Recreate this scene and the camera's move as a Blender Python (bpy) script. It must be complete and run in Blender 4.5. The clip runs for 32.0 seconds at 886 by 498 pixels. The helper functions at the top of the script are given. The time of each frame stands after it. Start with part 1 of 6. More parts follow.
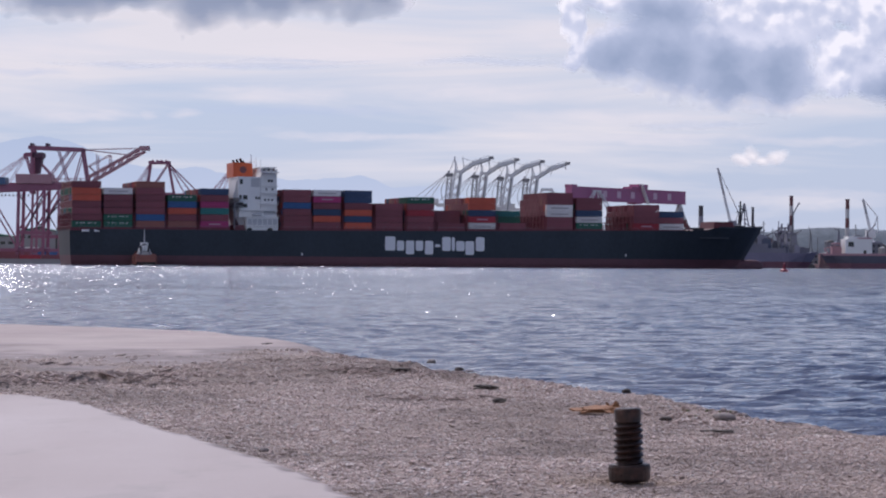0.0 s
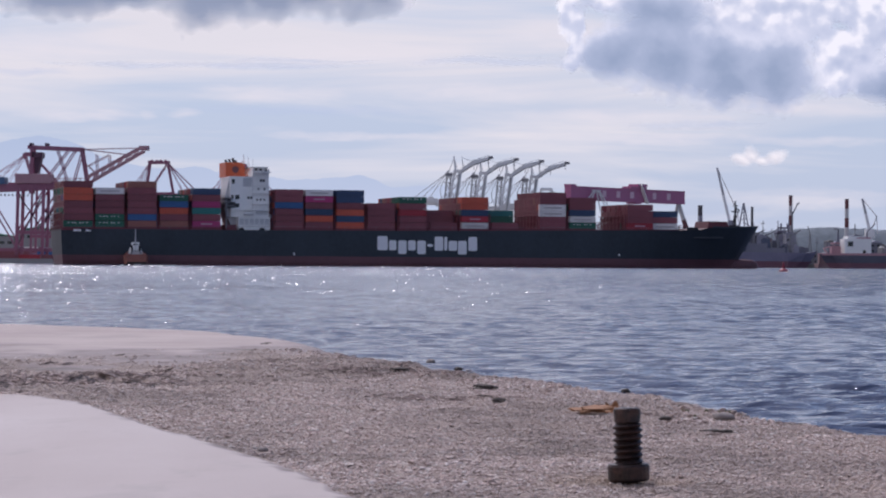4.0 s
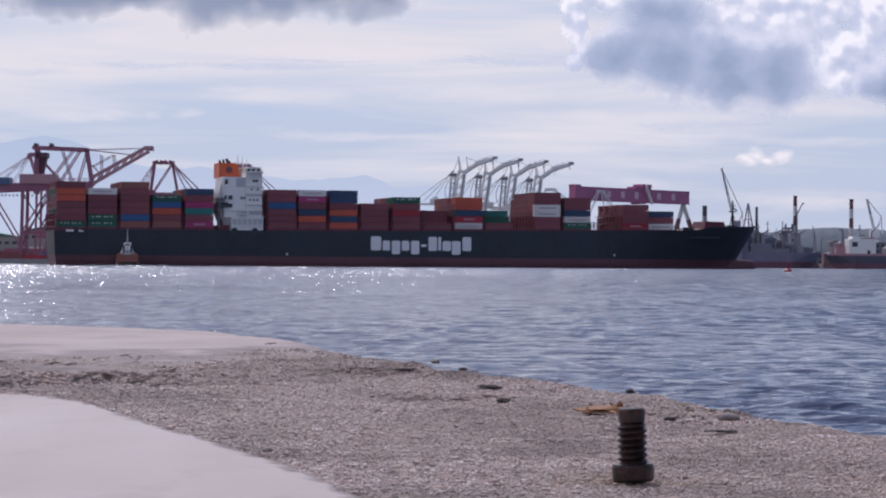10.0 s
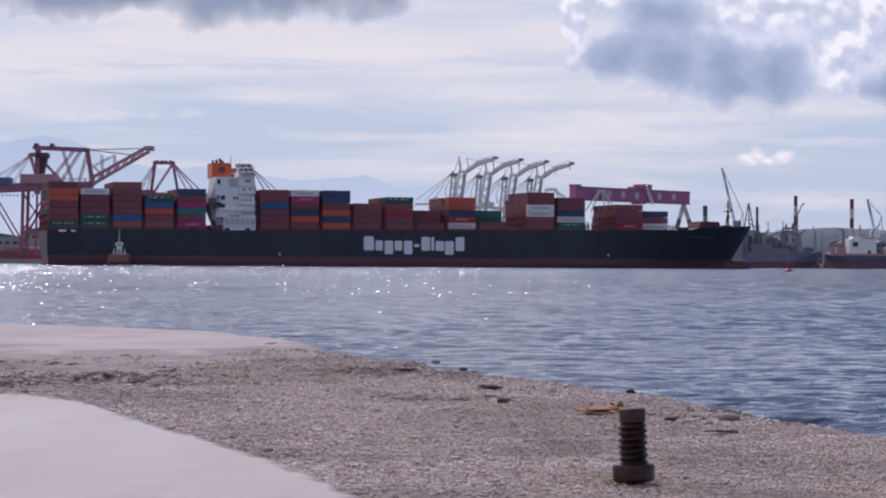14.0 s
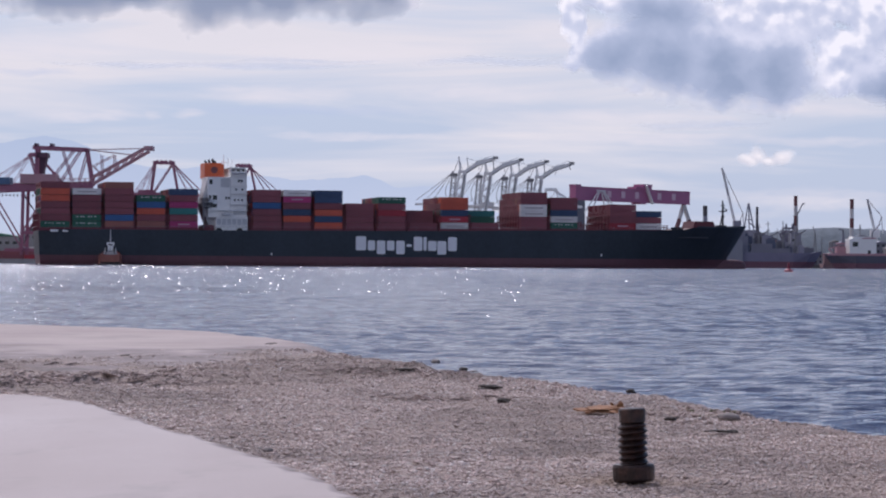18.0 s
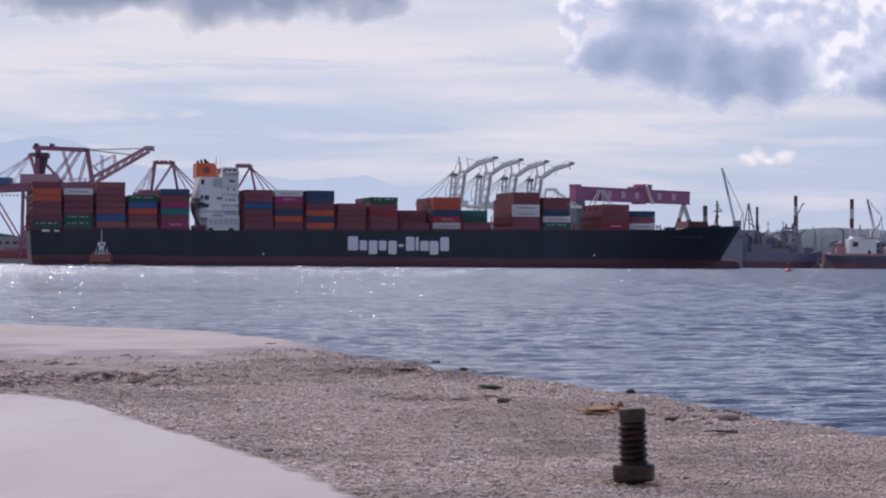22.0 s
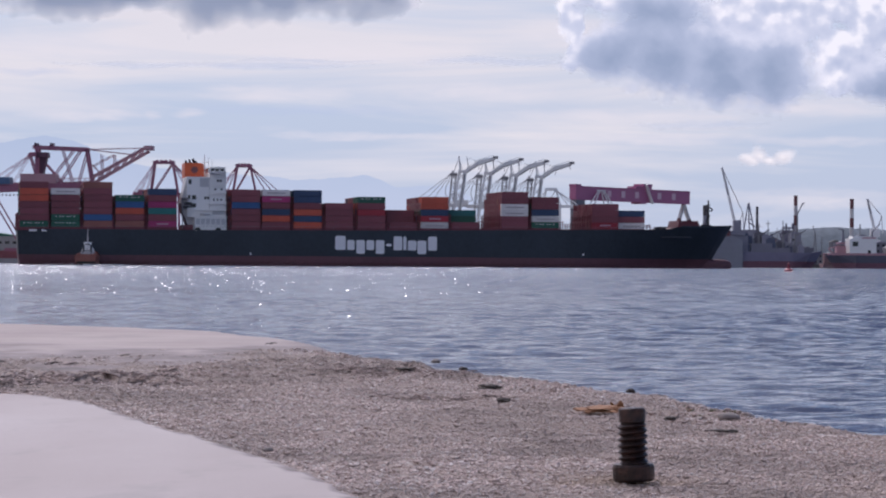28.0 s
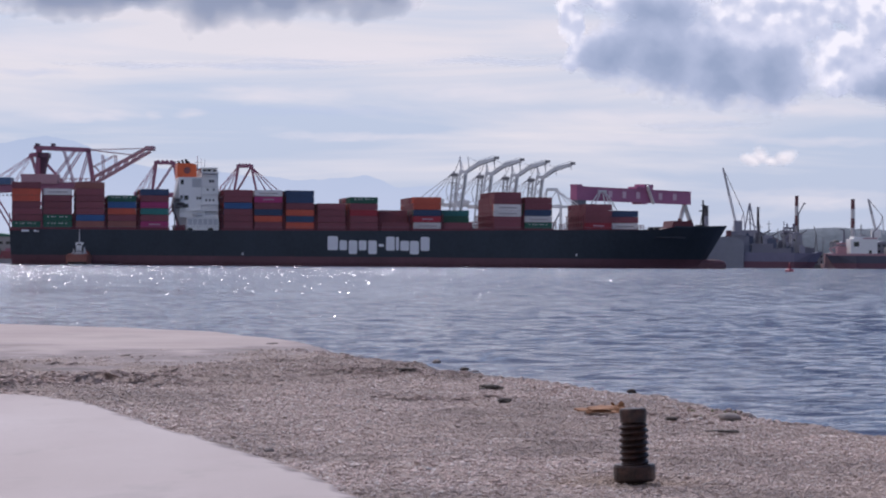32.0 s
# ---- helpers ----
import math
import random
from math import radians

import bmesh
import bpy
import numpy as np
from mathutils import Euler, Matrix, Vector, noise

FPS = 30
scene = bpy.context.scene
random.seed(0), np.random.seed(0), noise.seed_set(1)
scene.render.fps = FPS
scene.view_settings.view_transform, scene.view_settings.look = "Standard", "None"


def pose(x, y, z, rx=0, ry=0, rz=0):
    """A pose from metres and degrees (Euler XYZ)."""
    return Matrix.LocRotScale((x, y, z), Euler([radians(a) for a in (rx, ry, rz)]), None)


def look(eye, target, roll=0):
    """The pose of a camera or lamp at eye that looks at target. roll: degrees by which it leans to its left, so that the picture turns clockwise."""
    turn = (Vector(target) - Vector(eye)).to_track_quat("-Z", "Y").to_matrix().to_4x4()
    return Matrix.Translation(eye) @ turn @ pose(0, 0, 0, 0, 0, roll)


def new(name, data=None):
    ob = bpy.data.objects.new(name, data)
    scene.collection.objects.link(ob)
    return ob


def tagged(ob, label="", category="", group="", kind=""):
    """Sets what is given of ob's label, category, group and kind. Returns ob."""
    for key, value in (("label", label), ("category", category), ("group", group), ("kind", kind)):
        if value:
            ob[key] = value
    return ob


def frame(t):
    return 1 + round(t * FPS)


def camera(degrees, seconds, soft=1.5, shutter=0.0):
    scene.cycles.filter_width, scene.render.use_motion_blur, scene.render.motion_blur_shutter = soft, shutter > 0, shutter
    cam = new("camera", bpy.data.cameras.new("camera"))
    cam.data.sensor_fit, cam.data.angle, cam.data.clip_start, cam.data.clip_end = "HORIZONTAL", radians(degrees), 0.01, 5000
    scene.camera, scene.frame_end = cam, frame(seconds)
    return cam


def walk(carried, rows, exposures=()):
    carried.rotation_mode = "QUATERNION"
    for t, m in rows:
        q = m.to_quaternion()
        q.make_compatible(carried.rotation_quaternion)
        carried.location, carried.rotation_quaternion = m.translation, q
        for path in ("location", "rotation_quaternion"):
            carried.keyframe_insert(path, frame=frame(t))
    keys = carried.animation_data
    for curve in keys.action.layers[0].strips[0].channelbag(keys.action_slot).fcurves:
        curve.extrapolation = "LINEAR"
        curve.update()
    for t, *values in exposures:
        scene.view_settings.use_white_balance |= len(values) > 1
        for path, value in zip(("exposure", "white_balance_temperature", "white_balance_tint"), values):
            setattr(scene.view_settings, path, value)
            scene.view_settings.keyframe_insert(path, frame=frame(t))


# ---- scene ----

# ---- camera and its path ----
cam = camera(20.0, 32.0, soft=2.1)
EYE = (0.0, 0.0, 1.70)


def aim(right, up=0.0):
    """The camera's pose, turned by small angles in degrees to the right and up."""
    return pose(*EYE, 90 + 0.324 + up, 0, -right) @ pose(0, 0, 0, 0, 0, 0.39)


walk(cam, [
    (0.0, aim(0.097)), (3.0, aim(0.097)), (3.5, aim(0.110, -0.006)), (4.5, aim(0.113, -0.005)), (6.0, aim(0.116)), (7.5, aim(0.100)),
    (8.3, aim(0.110)), (8.5, aim(0.116)), (9.0, aim(0.023)), (9.5, aim(0.018)), (10.0, aim(0.010)), (10.5, aim(0.0)),
    (16.0, aim(0.0)), (24.0, aim(0.0)), (24.5, aim(0.0, -0.007)), (28.5, aim(0.0, -0.007)), (29.0, aim(0.0)),
    (31.5, aim(0.0)), (32.0, aim(-0.022))],
    exposures=[(0.0, 0.0, 5980.0, 20.0), (32.0, 0.0, 5980.0, 20.0)])

# ---- world, sun ----
SUN_AZ, SUN_EL = -16.0, 50.0          # degrees left of the view, above the horizon
world = bpy.data.worlds.new("sky")
scene.world = world
world.use_nodes = True


def link(tree, a, b):
    tree.links.new(a, b)


def node(tree, kind, **values):
    n = tree.nodes.new(kind)
    for key, value in values.items():
        n.inputs[key.replace("_", " ")].default_value = value
    return n


def op(tree, operation, a, b=None, c=None, clamp=False):
    n = tree.nodes.new("ShaderNodeMath")
    n.operation, n.use_clamp = operation, clamp
    for i, v in enumerate((a, b, c)):
        if v is None:
            continue
        if isinstance(v, (int, float)):
            n.inputs[i].default_value = v
        else:
            link(tree, v, n.inputs[i])
    return n.outputs[0]


def ramp(tree, fac, stops):
    n = tree.nodes.new("ShaderNodeValToRGB")
    while len(n.color_ramp.elements) < len(stops):
        n.color_ramp.elements.new(0.5)
    for e, (p, c) in zip(n.color_ramp.elements, stops):
        e.position = p
        e.color = (*c, 1) if not isinstance(c, (int, float)) else (c, c, c, 1)
    link(tree, fac, n.inputs[0])
    return n.outputs[0]


def mix(tree, fac, a, b):
    n = tree.nodes.new("ShaderNodeMix")
    n.data_type = "RGBA"
    for i, v in ((0, fac), (6, a), (7, b)):
        if isinstance(v, (int, float)):
            n.inputs[i].default_value = v
        elif isinstance(v, tuple):
            n.inputs[i].default_value = (*v, 1)
        else:
            link(tree, v, n.inputs[i])
    return n.outputs[2]


def fbm(tree, vec, scale, detail=4.0, rough=0.55, stretch=(1, 1, 1), shift=(0, 0, 0), distortion=0.0):
    m = tree.nodes.new("ShaderNodeMapping")
    m.inputs["Scale"].default_value, m.inputs["Location"].default_value = stretch, shift
    link(tree, vec, m.inputs[0])
    n = node(tree, "ShaderNodeTexNoise", Scale=scale, Detail=detail, Roughness=rough, Distortion=distortion)
    link(tree, m.outputs[0], n.inputs["Vector"])
    return n.outputs[0]


wt = world.node_tree
sky = wt.nodes.new("ShaderNodeTexSky")
sky.sky_type, sky.sun_disc = "NISHITA", False
sky.sun_elevation, sky.sun_rotation = radians(SUN_EL), radians(SUN_AZ)
sky.dust_density, sky.ozone_density = 0.8, 2.5
wdir = wt.nodes.new("ShaderNodeTexCoord").outputs["Generated"]
blue = wt.nodes.new("ShaderNodeVectorMath")
blue.operation = "SCALE"
link(wt, sky.outputs[0], blue.inputs[0])
blue.inputs[3].default_value = 0.085
split = wt.nodes.new("ShaderNodeSeparateXYZ")
link(wt, wdir, split.inputs[0])
# thin cloud layers, drawn out into streaks towards the horizon
streak = fbm(wt, wdir, 1.0, 5, 0.55, (5, 5, 56), (3.1, 0, 0.35), 0.5)
veil = fbm(wt, wdir, 1.0, 3, 0.5, (2.5, 2.5, 24), (0.7, 0, 1.9), 0.2)
low = op(wt, "MULTIPLY", split.outputs[2], 5.0, clamp=True)
bias = ramp(wt, low, [(0.0, 0.30), (0.12, 0.24), (0.24, 0.16), (0.33, 0.38), (0.42, 0.66), (0.6, 0.70), (1.0, 0.45)])
cover = op(wt, "ADD", bias, op(wt, "ADD", op(wt, "MULTIPLY", op(wt, "SUBTRACT", streak, 0.5), 3.5), op(wt, "MULTIPLY", op(wt, "SUBTRACT", veil, 0.5), 0.9)))
cover = op(wt, "SUBTRACT", cover, op(wt, "MULTIPLY", split.outputs[0], 1.6), clamp=True)      # more veiled towards the sun
height = op(wt, "MULTIPLY", split.outputs[2], 1.6, clamp=True)
white = mix(wt, height, (0.815, 0.780, 0.735), (0.51, 0.53, 0.62))
# moist air near the horizon pales the blue
haze = ramp(wt, low, [(0.0, 0.92), (0.35, 0.80), (0.7, 0.45), (1.0, 0.0)])
tone = mix(wt, cover, mix(wt, haze, blue.outputs[0], (0.498, 0.573, 0.675)), white)
back = wt.nodes["Background"] if "Background" in wt.nodes else wt.nodes.new("ShaderNodeBackground")
link(wt, tone, back.inputs[0])
back.inputs[1].default_value = 1.0

sun_data = bpy.data.lights.new("sun", "SUN")
sun_data.energy, sun_data.angle, sun_data.color = 2.7, radians(0.53), (1.0, 0.95, 0.88)
sun = new("sun", sun_data)
az, el = radians(SUN_AZ), radians(SUN_EL)
sun_way = Vector((math.sin(az) * math.cos(el), math.cos(az) * math.cos(el), math.sin(el)))
sun.matrix_world = look(sun_way * 100, (0, 0, 0))

# ---- materials ----
MATS = {}


def material(name, color, rough=0.6, metal=0.0, vary=0.25, grain=3.0, stain=0.35, bump=0.15, island=0.0, each=0.0, spec=0.5):
    """A painted or raw surface: fine grain, larger stains, a little relief, and a difference from piece to piece."""
    if name in MATS:
        return MATS[name]
    m = bpy.data.materials.new(name)
    m.use_nodes = True
    t = m.node_tree
    b = t.nodes["Principled BSDF"]
    co = t.nodes.new("ShaderNodeTexCoord").outputs["Object"]
    fine = fbm(t, co, grain, 5, 0.6)
    large = fbm(t, co, grain * 0.13, 4, 0.6, (1, 1, 0.5), (5, 2, 1))
    f = op(t, "ADD", op(t, "MULTIPLY", fine, vary), op(t, "MULTIPLY", large, stain))
    f = op(t, "ADD", f, 1.0 - 0.5 * (vary + stain))
    if each:
        r = t.nodes.new("ShaderNodeObjectInfo").outputs["Random"]
        f = op(t, "MULTIPLY", f, op(t, "ADD", op(t, "MULTIPLY", r, each), 1 - each / 2))
    if island:
        r = t.nodes.new("ShaderNodeNewGeometry").outputs["Random Per Island"]
        f = op(t, "MULTIPLY", f, op(t, "ADD", op(t, "MULTIPLY", r, island), 1 - island / 2))
    v = t.nodes.new("ShaderNodeVectorMath")
    v.operation = "SCALE"
    v.inputs[0].default_value = color
    link(t, f, v.inputs[3])
    link(t, v.outputs[0], b.inputs["Base Color"])
    b.inputs["Metallic"].default_value = metal
    b.inputs["Specular IOR Level"].default_value = spec
    link(t, op(t, "ADD", op(t, "MULTIPLY", large, 0.25), rough - 0.12, clamp=True), b.inputs["Roughness"])
    if bump:
        n = node(t, "ShaderNodeBump", Strength=bump, Distance=0.2 / grain)
        link(t, fine, n.inputs["Height"])
        link(t, n.outputs[0], b.inputs["Normal"])
    MATS[name] = m
    return m


HULL = material("hull_paint", (0.046, 0.056, 0.070), 0.5, grain=0.6, vary=0.5, stain=0.6, spec=0.22)
BOOT = material("boot_paint", (0.138, 0.058, 0.071), 0.6, grain=0.5, vary=0.5, stain=0.7)
DECK = material("deck_paint", (0.09, 0.035, 0.035), 0.7, grain=0.8)
LASH = material("lashing_paint", (0.18, 0.045, 0.062), 0.6, grain=1.2)
WHITE = material("white_paint", (0.84, 0.84, 0.83), 0.5, grain=0.5, vary=0.1, stain=0.14)
LETTER = material("marking_paint", (0.84, 0.84, 0.87), 0.5, grain=0.5, vary=0.1, stain=0.15)
GLASS = material("dark_glass", (0.015, 0.018, 0.022), 0.12, grain=1, vary=0.1, stain=0.1, bump=0)
FUNNEL = material("funnel_orange", (0.60, 0.112, 0.035), 0.5, grain=0.6)
STEEL = material("grey_steel", (0.20, 0.20, 0.22), 0.55, grain=0.8)
DARK = material("dark_steel", (0.03, 0.03, 0.035), 0.6, grain=0.8)
CRED = material("crane_red", (0.32, 0.118, 0.185), 0.55, grain=0.5)
CPINK = material("crane_pink", (0.45, 0.25, 0.28), 0.55, grain=0.5)
CBLUE = material("crane_blue", (0.07, 0.13, 0.24), 0.55, grain=0.5)
CGREY = material("crane_grey", (0.76, 0.76, 0.77), 0.5, grain=0.5)
CGREYD = material("crane_grey_dark", (0.42, 0.42, 0.45), 0.5, grain=0.5)
CPURP = material("gantry_purple", (0.40, 0.125, 0.25), 0.55, grain=0.4)
LAND = material("far_land", (0.16, 0.15, 0.14), 0.9, grain=0.05)
CONC = material("far_concrete", (0.34, 0.33, 0.33), 0.85, grain=0.2)
SHED = material("shed_grey", (0.22, 0.22, 0.265), 0.8, grain=0.3, each=0.7)
GREENP = material("green_paint", (0.03, 0.14, 0.10), 0.6, grain=0.5)
ROPE = material("cable", (0.15, 0.10, 0.12), 0.7, bump=0)
BUOY = material("buoy_red", (0.22, 0.012, 0.040), 0.5, grain=4)
TUGO = material("tug_orange", (0.29, 0.105, 0.08), 0.55, grain=0.5, vary=0.8, stain=0.8)
RUBBER = material("rubber_black", (0.02, 0.02, 0.02), 0.8, grain=3)
BRICKR = material("stack_red", (0.165, 0.070, 0.078), 0.8, grain=0.4)
STACKW = material("stack_white", (0.55, 0.54, 0.55), 0.8, grain=0.4)

# greyed white: shade put into the colour of flat panels; also plain grey fittings
HGREY = material("shaded_white", (0.52, 0.53, 0.55), 0.6, grain=0.5, vary=0.1, stain=0.2)
STACKD = material("stack_grey", (0.085, 0.08, 0.09), 0.8, grain=0.4)

BOX_COLOURS = {
    "M": (0.25, 0.073, 0.090), "B": (0.31, 0.118, 0.095), "O": (0.52, 0.100, 0.058), "R": (0.36, 0.036, 0.052), "G": (0.028, 0.120, 0.077),
    "W": (0.72, 0.68, 0.66), "N": (0.042, 0.070, 0.14), "L": (0.045, 0.125, 0.30), "P": (0.39, 0.044, 0.155), "T": (0.036, 0.19, 0.18)}
BOX_WORDS = {"M": "maroon", "B": "rust-brown", "O": "orange", "R": "red", "G": "dark green", "W": "off-white", "N": "navy blue", "L": "blue",
             "P": "magenta", "T": "teal green"}
for key, colour in BOX_COLOURS.items():
    material("container_" + BOX_WORDS[key].replace(" ", "_"), colour, 0.55, grain=0.9, vary=0.3, stain=0.45, each=0.3)


def box_mat(key):
    return MATS["container_" + BOX_WORDS[key].replace(" ", "_")]


# ---- building blocks ----
class Form:
    """Collects plain solids for one mesh."""

    def __init__(self):
        self.v, self.f = [], []

    def add(self, verts, faces):
        n = len(self.v)
        self.v += [tuple(p) for p in verts]
        self.f += [tuple(i + n for i in f) for f in faces]
        return self

    def box(self, x0, x1, y0, y1, z0, z1):
        return self.add([(x, y, z) for z in (z0, z1) for y in (y0, y1) for x in (x0, x1)],
                        [(0, 2, 3, 1), (4, 5, 7, 6), (0, 1, 5, 4), (2, 6, 7, 3), (0, 4, 6, 2), (1, 3, 7, 5)])

    def bar(self, a, b, w, h=None, taper=1.0):
        """A square bar from a to b, w wide across and h high."""
        a, b, h = Vector(a), Vector(b), h or w
        d = (b - a).normalized()
        side = d.cross(Vector((0, 0, 1)) if abs(d.z) < 0.95 else Vector((0, 1, 0))).normalized()
        up = side.cross(d)
        vs = []
        for p, k in ((a, 1.0), (b, taper)):
            vs += [p + side * sx * w * k / 2 + up * sz * h * k / 2 for sx, sz in ((-1, -1), (1, -1), (1, 1), (-1, 1))]
        return self.add(vs, [(3, 2, 1, 0), (4, 5, 6, 7), (0, 1, 5, 4), (1, 2, 6, 5), (2, 3, 7, 6), (3, 0, 4, 7)])

    def rod(self, a, b, r, r2=None, n=10):
        a, b, r2 = Vector(a), Vector(b), r if r2 is None else r2
        d = (b - a).normalized()
        side = d.cross(Vector((0, 0, 1)) if abs(d.z) < 0.95 else Vector((0, 1, 0))).normalized()
        up = side.cross(d)
        vs = [p + (side * math.cos(k * math.tau / n) + up * math.sin(k * math.tau / n)) * q for p, q in ((a, r), (b, r2)) for k in range(n)]
        fs = [(k, (k + 1) % n, n + (k + 1) % n, n + k) for k in range(n)] + [tuple(range(n))[::-1], tuple(range(n, 2 * n))]
        return self.add(vs, fs)

    def prism(self, outline, y0, y1):
        """An outline of (x, z) drawn out along y."""
        n = len(outline)
        vs = [(x, y, z) for y in (y0, y1) for x, z in outline]
        fs = [tuple(range(n)), tuple(range(n, 2 * n))[::-1]] + [(k, n + k, n + (k + 1) % n, (k + 1) % n) for k in range(n)]
        return self.add(vs, fs)

    def lathe(self, rings, n=20, centre=(0, 0)):
        """Rings of (radius, height) round a vertical axis."""
        vs = [(centre[0] + r * math.cos(k * math.tau / n), centre[1] + r * math.sin(k * math.tau / n), z) for r, z in rings for k in range(n)]
        fs = [(i * n + k, i * n + (k + 1) % n, (i + 1) * n + (k + 1) % n, (i + 1) * n + k) for i in range(len(rings) - 1) for k in range(n)]
        fs += [tuple(range(n))[::-1], tuple(range((len(rings) - 1) * n, len(rings) * n))]
        return self.add(vs, fs)

    def mesh(self, name, mat, smooth=False):
        me = bpy.data.meshes.new(name)
        me.from_pydata(self.v, [], self.f)
        bm = bmesh.new()
        bm.from_mesh(me)
        bmesh.ops.recalc_face_normals(bm, faces=bm.faces)
        bm.to_mesh(me)
        bm.free()
        me.materials.append(mat)
        if smooth:
            me.shade_smooth()
        return me


def part(name, form, mat, parent, label="", smooth=False, at=None, kind=""):
    me = form.mesh(name, mat, smooth) if isinstance(form, Form) else form
    ob = new(name, me)
    ob.parent = parent
    if at is not None:
        ob.matrix_basis = at
    return tagged(ob, label, kind=kind)


def thing(name, m, label, category, group=""):
    ob = new(name)
    ob.empty_display_size = 0.1
    ob.matrix_basis = m
    return tagged(ob, label, category, group)


def solid(name, form, mat, m, label, category, kind="", group="", smooth=False):
    ob = new(name, form.mesh(name, mat, smooth))
    ob.matrix_basis = m
    return tagged(ob, label, category, group, kind)


def smooth_step(a, b, x):
    k = np.clip((x - a) / (b - a), 0, 1)
    return k * k * (3 - 2 * k)


def grid_mesh(name, X, Y, Z, mat):
    r, c = X.shape
    me = bpy.data.meshes.new(name)
    idx = np.arange(r * c).reshape(r, c)
    q = np.stack([idx[:-1, :-1], idx[:-1, 1:], idx[1:, 1:], idx[1:, :-1]], -1).reshape(-1, 4)
    me.vertices.add(r * c)
    me.vertices.foreach_set("co", np.stack([X, Y, Z], -1).astype(np.float32).ravel())
    me.loops.add(q.size)
    me.loops.foreach_set("vertex_index", q.astype(np.int32).ravel())
    me.polygons.add(len(q))
    me.polygons.foreach_set("loop_start", np.arange(0, q.size, 4, dtype=np.int32))
    me.update(calc_edges=True)
    me.validate()
    me.materials.append(mat)
    me.shade_smooth()
    return me


# ---- water ----
wm = bpy.data.materials.new("sea_water")
wm.use_nodes = True
t = wm.node_tree
b = t.nodes["Principled BSDF"]
co = t.nodes.new("ShaderNodeTexCoord").outputs["Object"]
b.inputs["IOR"].default_value = 1.333
r1 = fbm(t, co, 1.0, 3, 0.55, (0.7, 1.5, 1), (0, 0, 0), 0.3)
r2 = fbm(t, co, 1.0, 3, 0.6, (2.6, 8.5, 1), (4, 1, 0), 0.3)
patch = fbm(t, co, 1.0, 3, 0.5, (0.02, 0.05, 1), (4, 1, 0))
gust = t.nodes.new("ShaderNodeAttribute")
gust.attribute_name = "gust"
fine = t.nodes.new("ShaderNodeAttribute")
fine.attribute_name = "chop"                       # waves too small for the sheet's own relief
link(t, mix(t, patch, (0.033, 0.046, 0.094), (0.045, 0.060, 0.110)), b.inputs["Base Color"])
link(t, op(t, "ADD", op(t, "MULTIPLY", fine.outputs["Fac"], 0.12), op(t, "ADD", op(t, "MULTIPLY", patch, 0.04), 0.03)), b.inputs["Roughness"])
hh = op(t, "ADD", op(t, "MULTIPLY", r1, 1.0), op(t, "MULTIPLY", r2, 0.22))
n = node(t, "ShaderNodeBump", Strength=1.0, Distance=0.22)
link(t, hh, n.inputs["Height"])
link(t, op(t, "SUBTRACT", op(t, "ADD", 0.68, op(t, "MULTIPLY", gust.outputs["Fac"], 0.32)), op(t, "MULTIPLY", fine.outputs["Fac"], op(t, "ADD", 0.40, op(t, "MULTIPLY", gust.outputs["Fac"], 0.10)))), n.inputs["Strength"])
# ripples too small and steep for the relief: they tilt the surface face by face, more where a gust blows
rip = t.nodes.new("ShaderNodeMapping")
rip.inputs["Scale"].default_value = (1.1, 2.4, 1.0)
link(t, co, rip.inputs[0])
ripple = node(t, "ShaderNodeTexNoise", Scale=1.0, Detail=5.0, Roughness=0.65)
link(t, rip.outputs[0], ripple.inputs["Vector"])
tilt = t.nodes.new("ShaderNodeVectorMath")
tilt.operation = "SUBTRACT"
link(t, ripple.outputs["Color"], tilt.inputs[0])
tilt.inputs[1].default_value = (0.5, 0.5, 0.5)
gain = op(t, "MULTIPLY", op(t, "ADD", fine.outputs["Fac"], op(t, "MULTIPLY", gust.outputs["Fac"], 0.06)), op(t, "ADD", op(t, "MULTIPLY", gust.outputs["Fac"], 4.0), 0.40))
flaw = node(t, "ShaderNodeMapRange", To_Min=0.0, To_Max=2.8)               # cat's paws and slicks
flaw.inputs["From Min"].default_value, flaw.inputs["From Max"].default_value = 0.38, 0.62
link(t, fbm(t, co, 1.0, 5, 0.62, (0.55, 0.16, 1), (9, 2, 0), 0.3), flaw.inputs["Value"])
gain = op(t, "MULTIPLY", gain, flaw.outputs[0])
axes = t.nodes.new("ShaderNodeSeparateXYZ")
link(t, tilt.outputs[0], axes.inputs[0])
steep = t.nodes.new("ShaderNodeCombineXYZ")                     # the steep faces of the ripples lie towards the shore
link(t, axes.outputs[0], steep.inputs[0])
link(t, op(t, "MULTIPLY", op(t, "ABSOLUTE", axes.outputs[1]), -1.5), steep.inputs[1])
tilted = t.nodes.new("ShaderNodeVectorMath")
tilted.operation = "SCALE"
link(t, steep.outputs[0], tilted.inputs[0])
link(t, gain, tilted.inputs[3])
total = t.nodes.new("ShaderNodeVectorMath")
total.operation = "ADD"
link(t, n.outputs[0], total.inputs[0])
link(t, tilted.outputs[0], total.inputs[1])
unit = t.nodes.new("ShaderNodeVectorMath")
unit.operation = "NORMALIZE"
link(t, total.outputs[0], unit.inputs[0])
link(t, unit.outputs[0], b.inputs["Normal"])

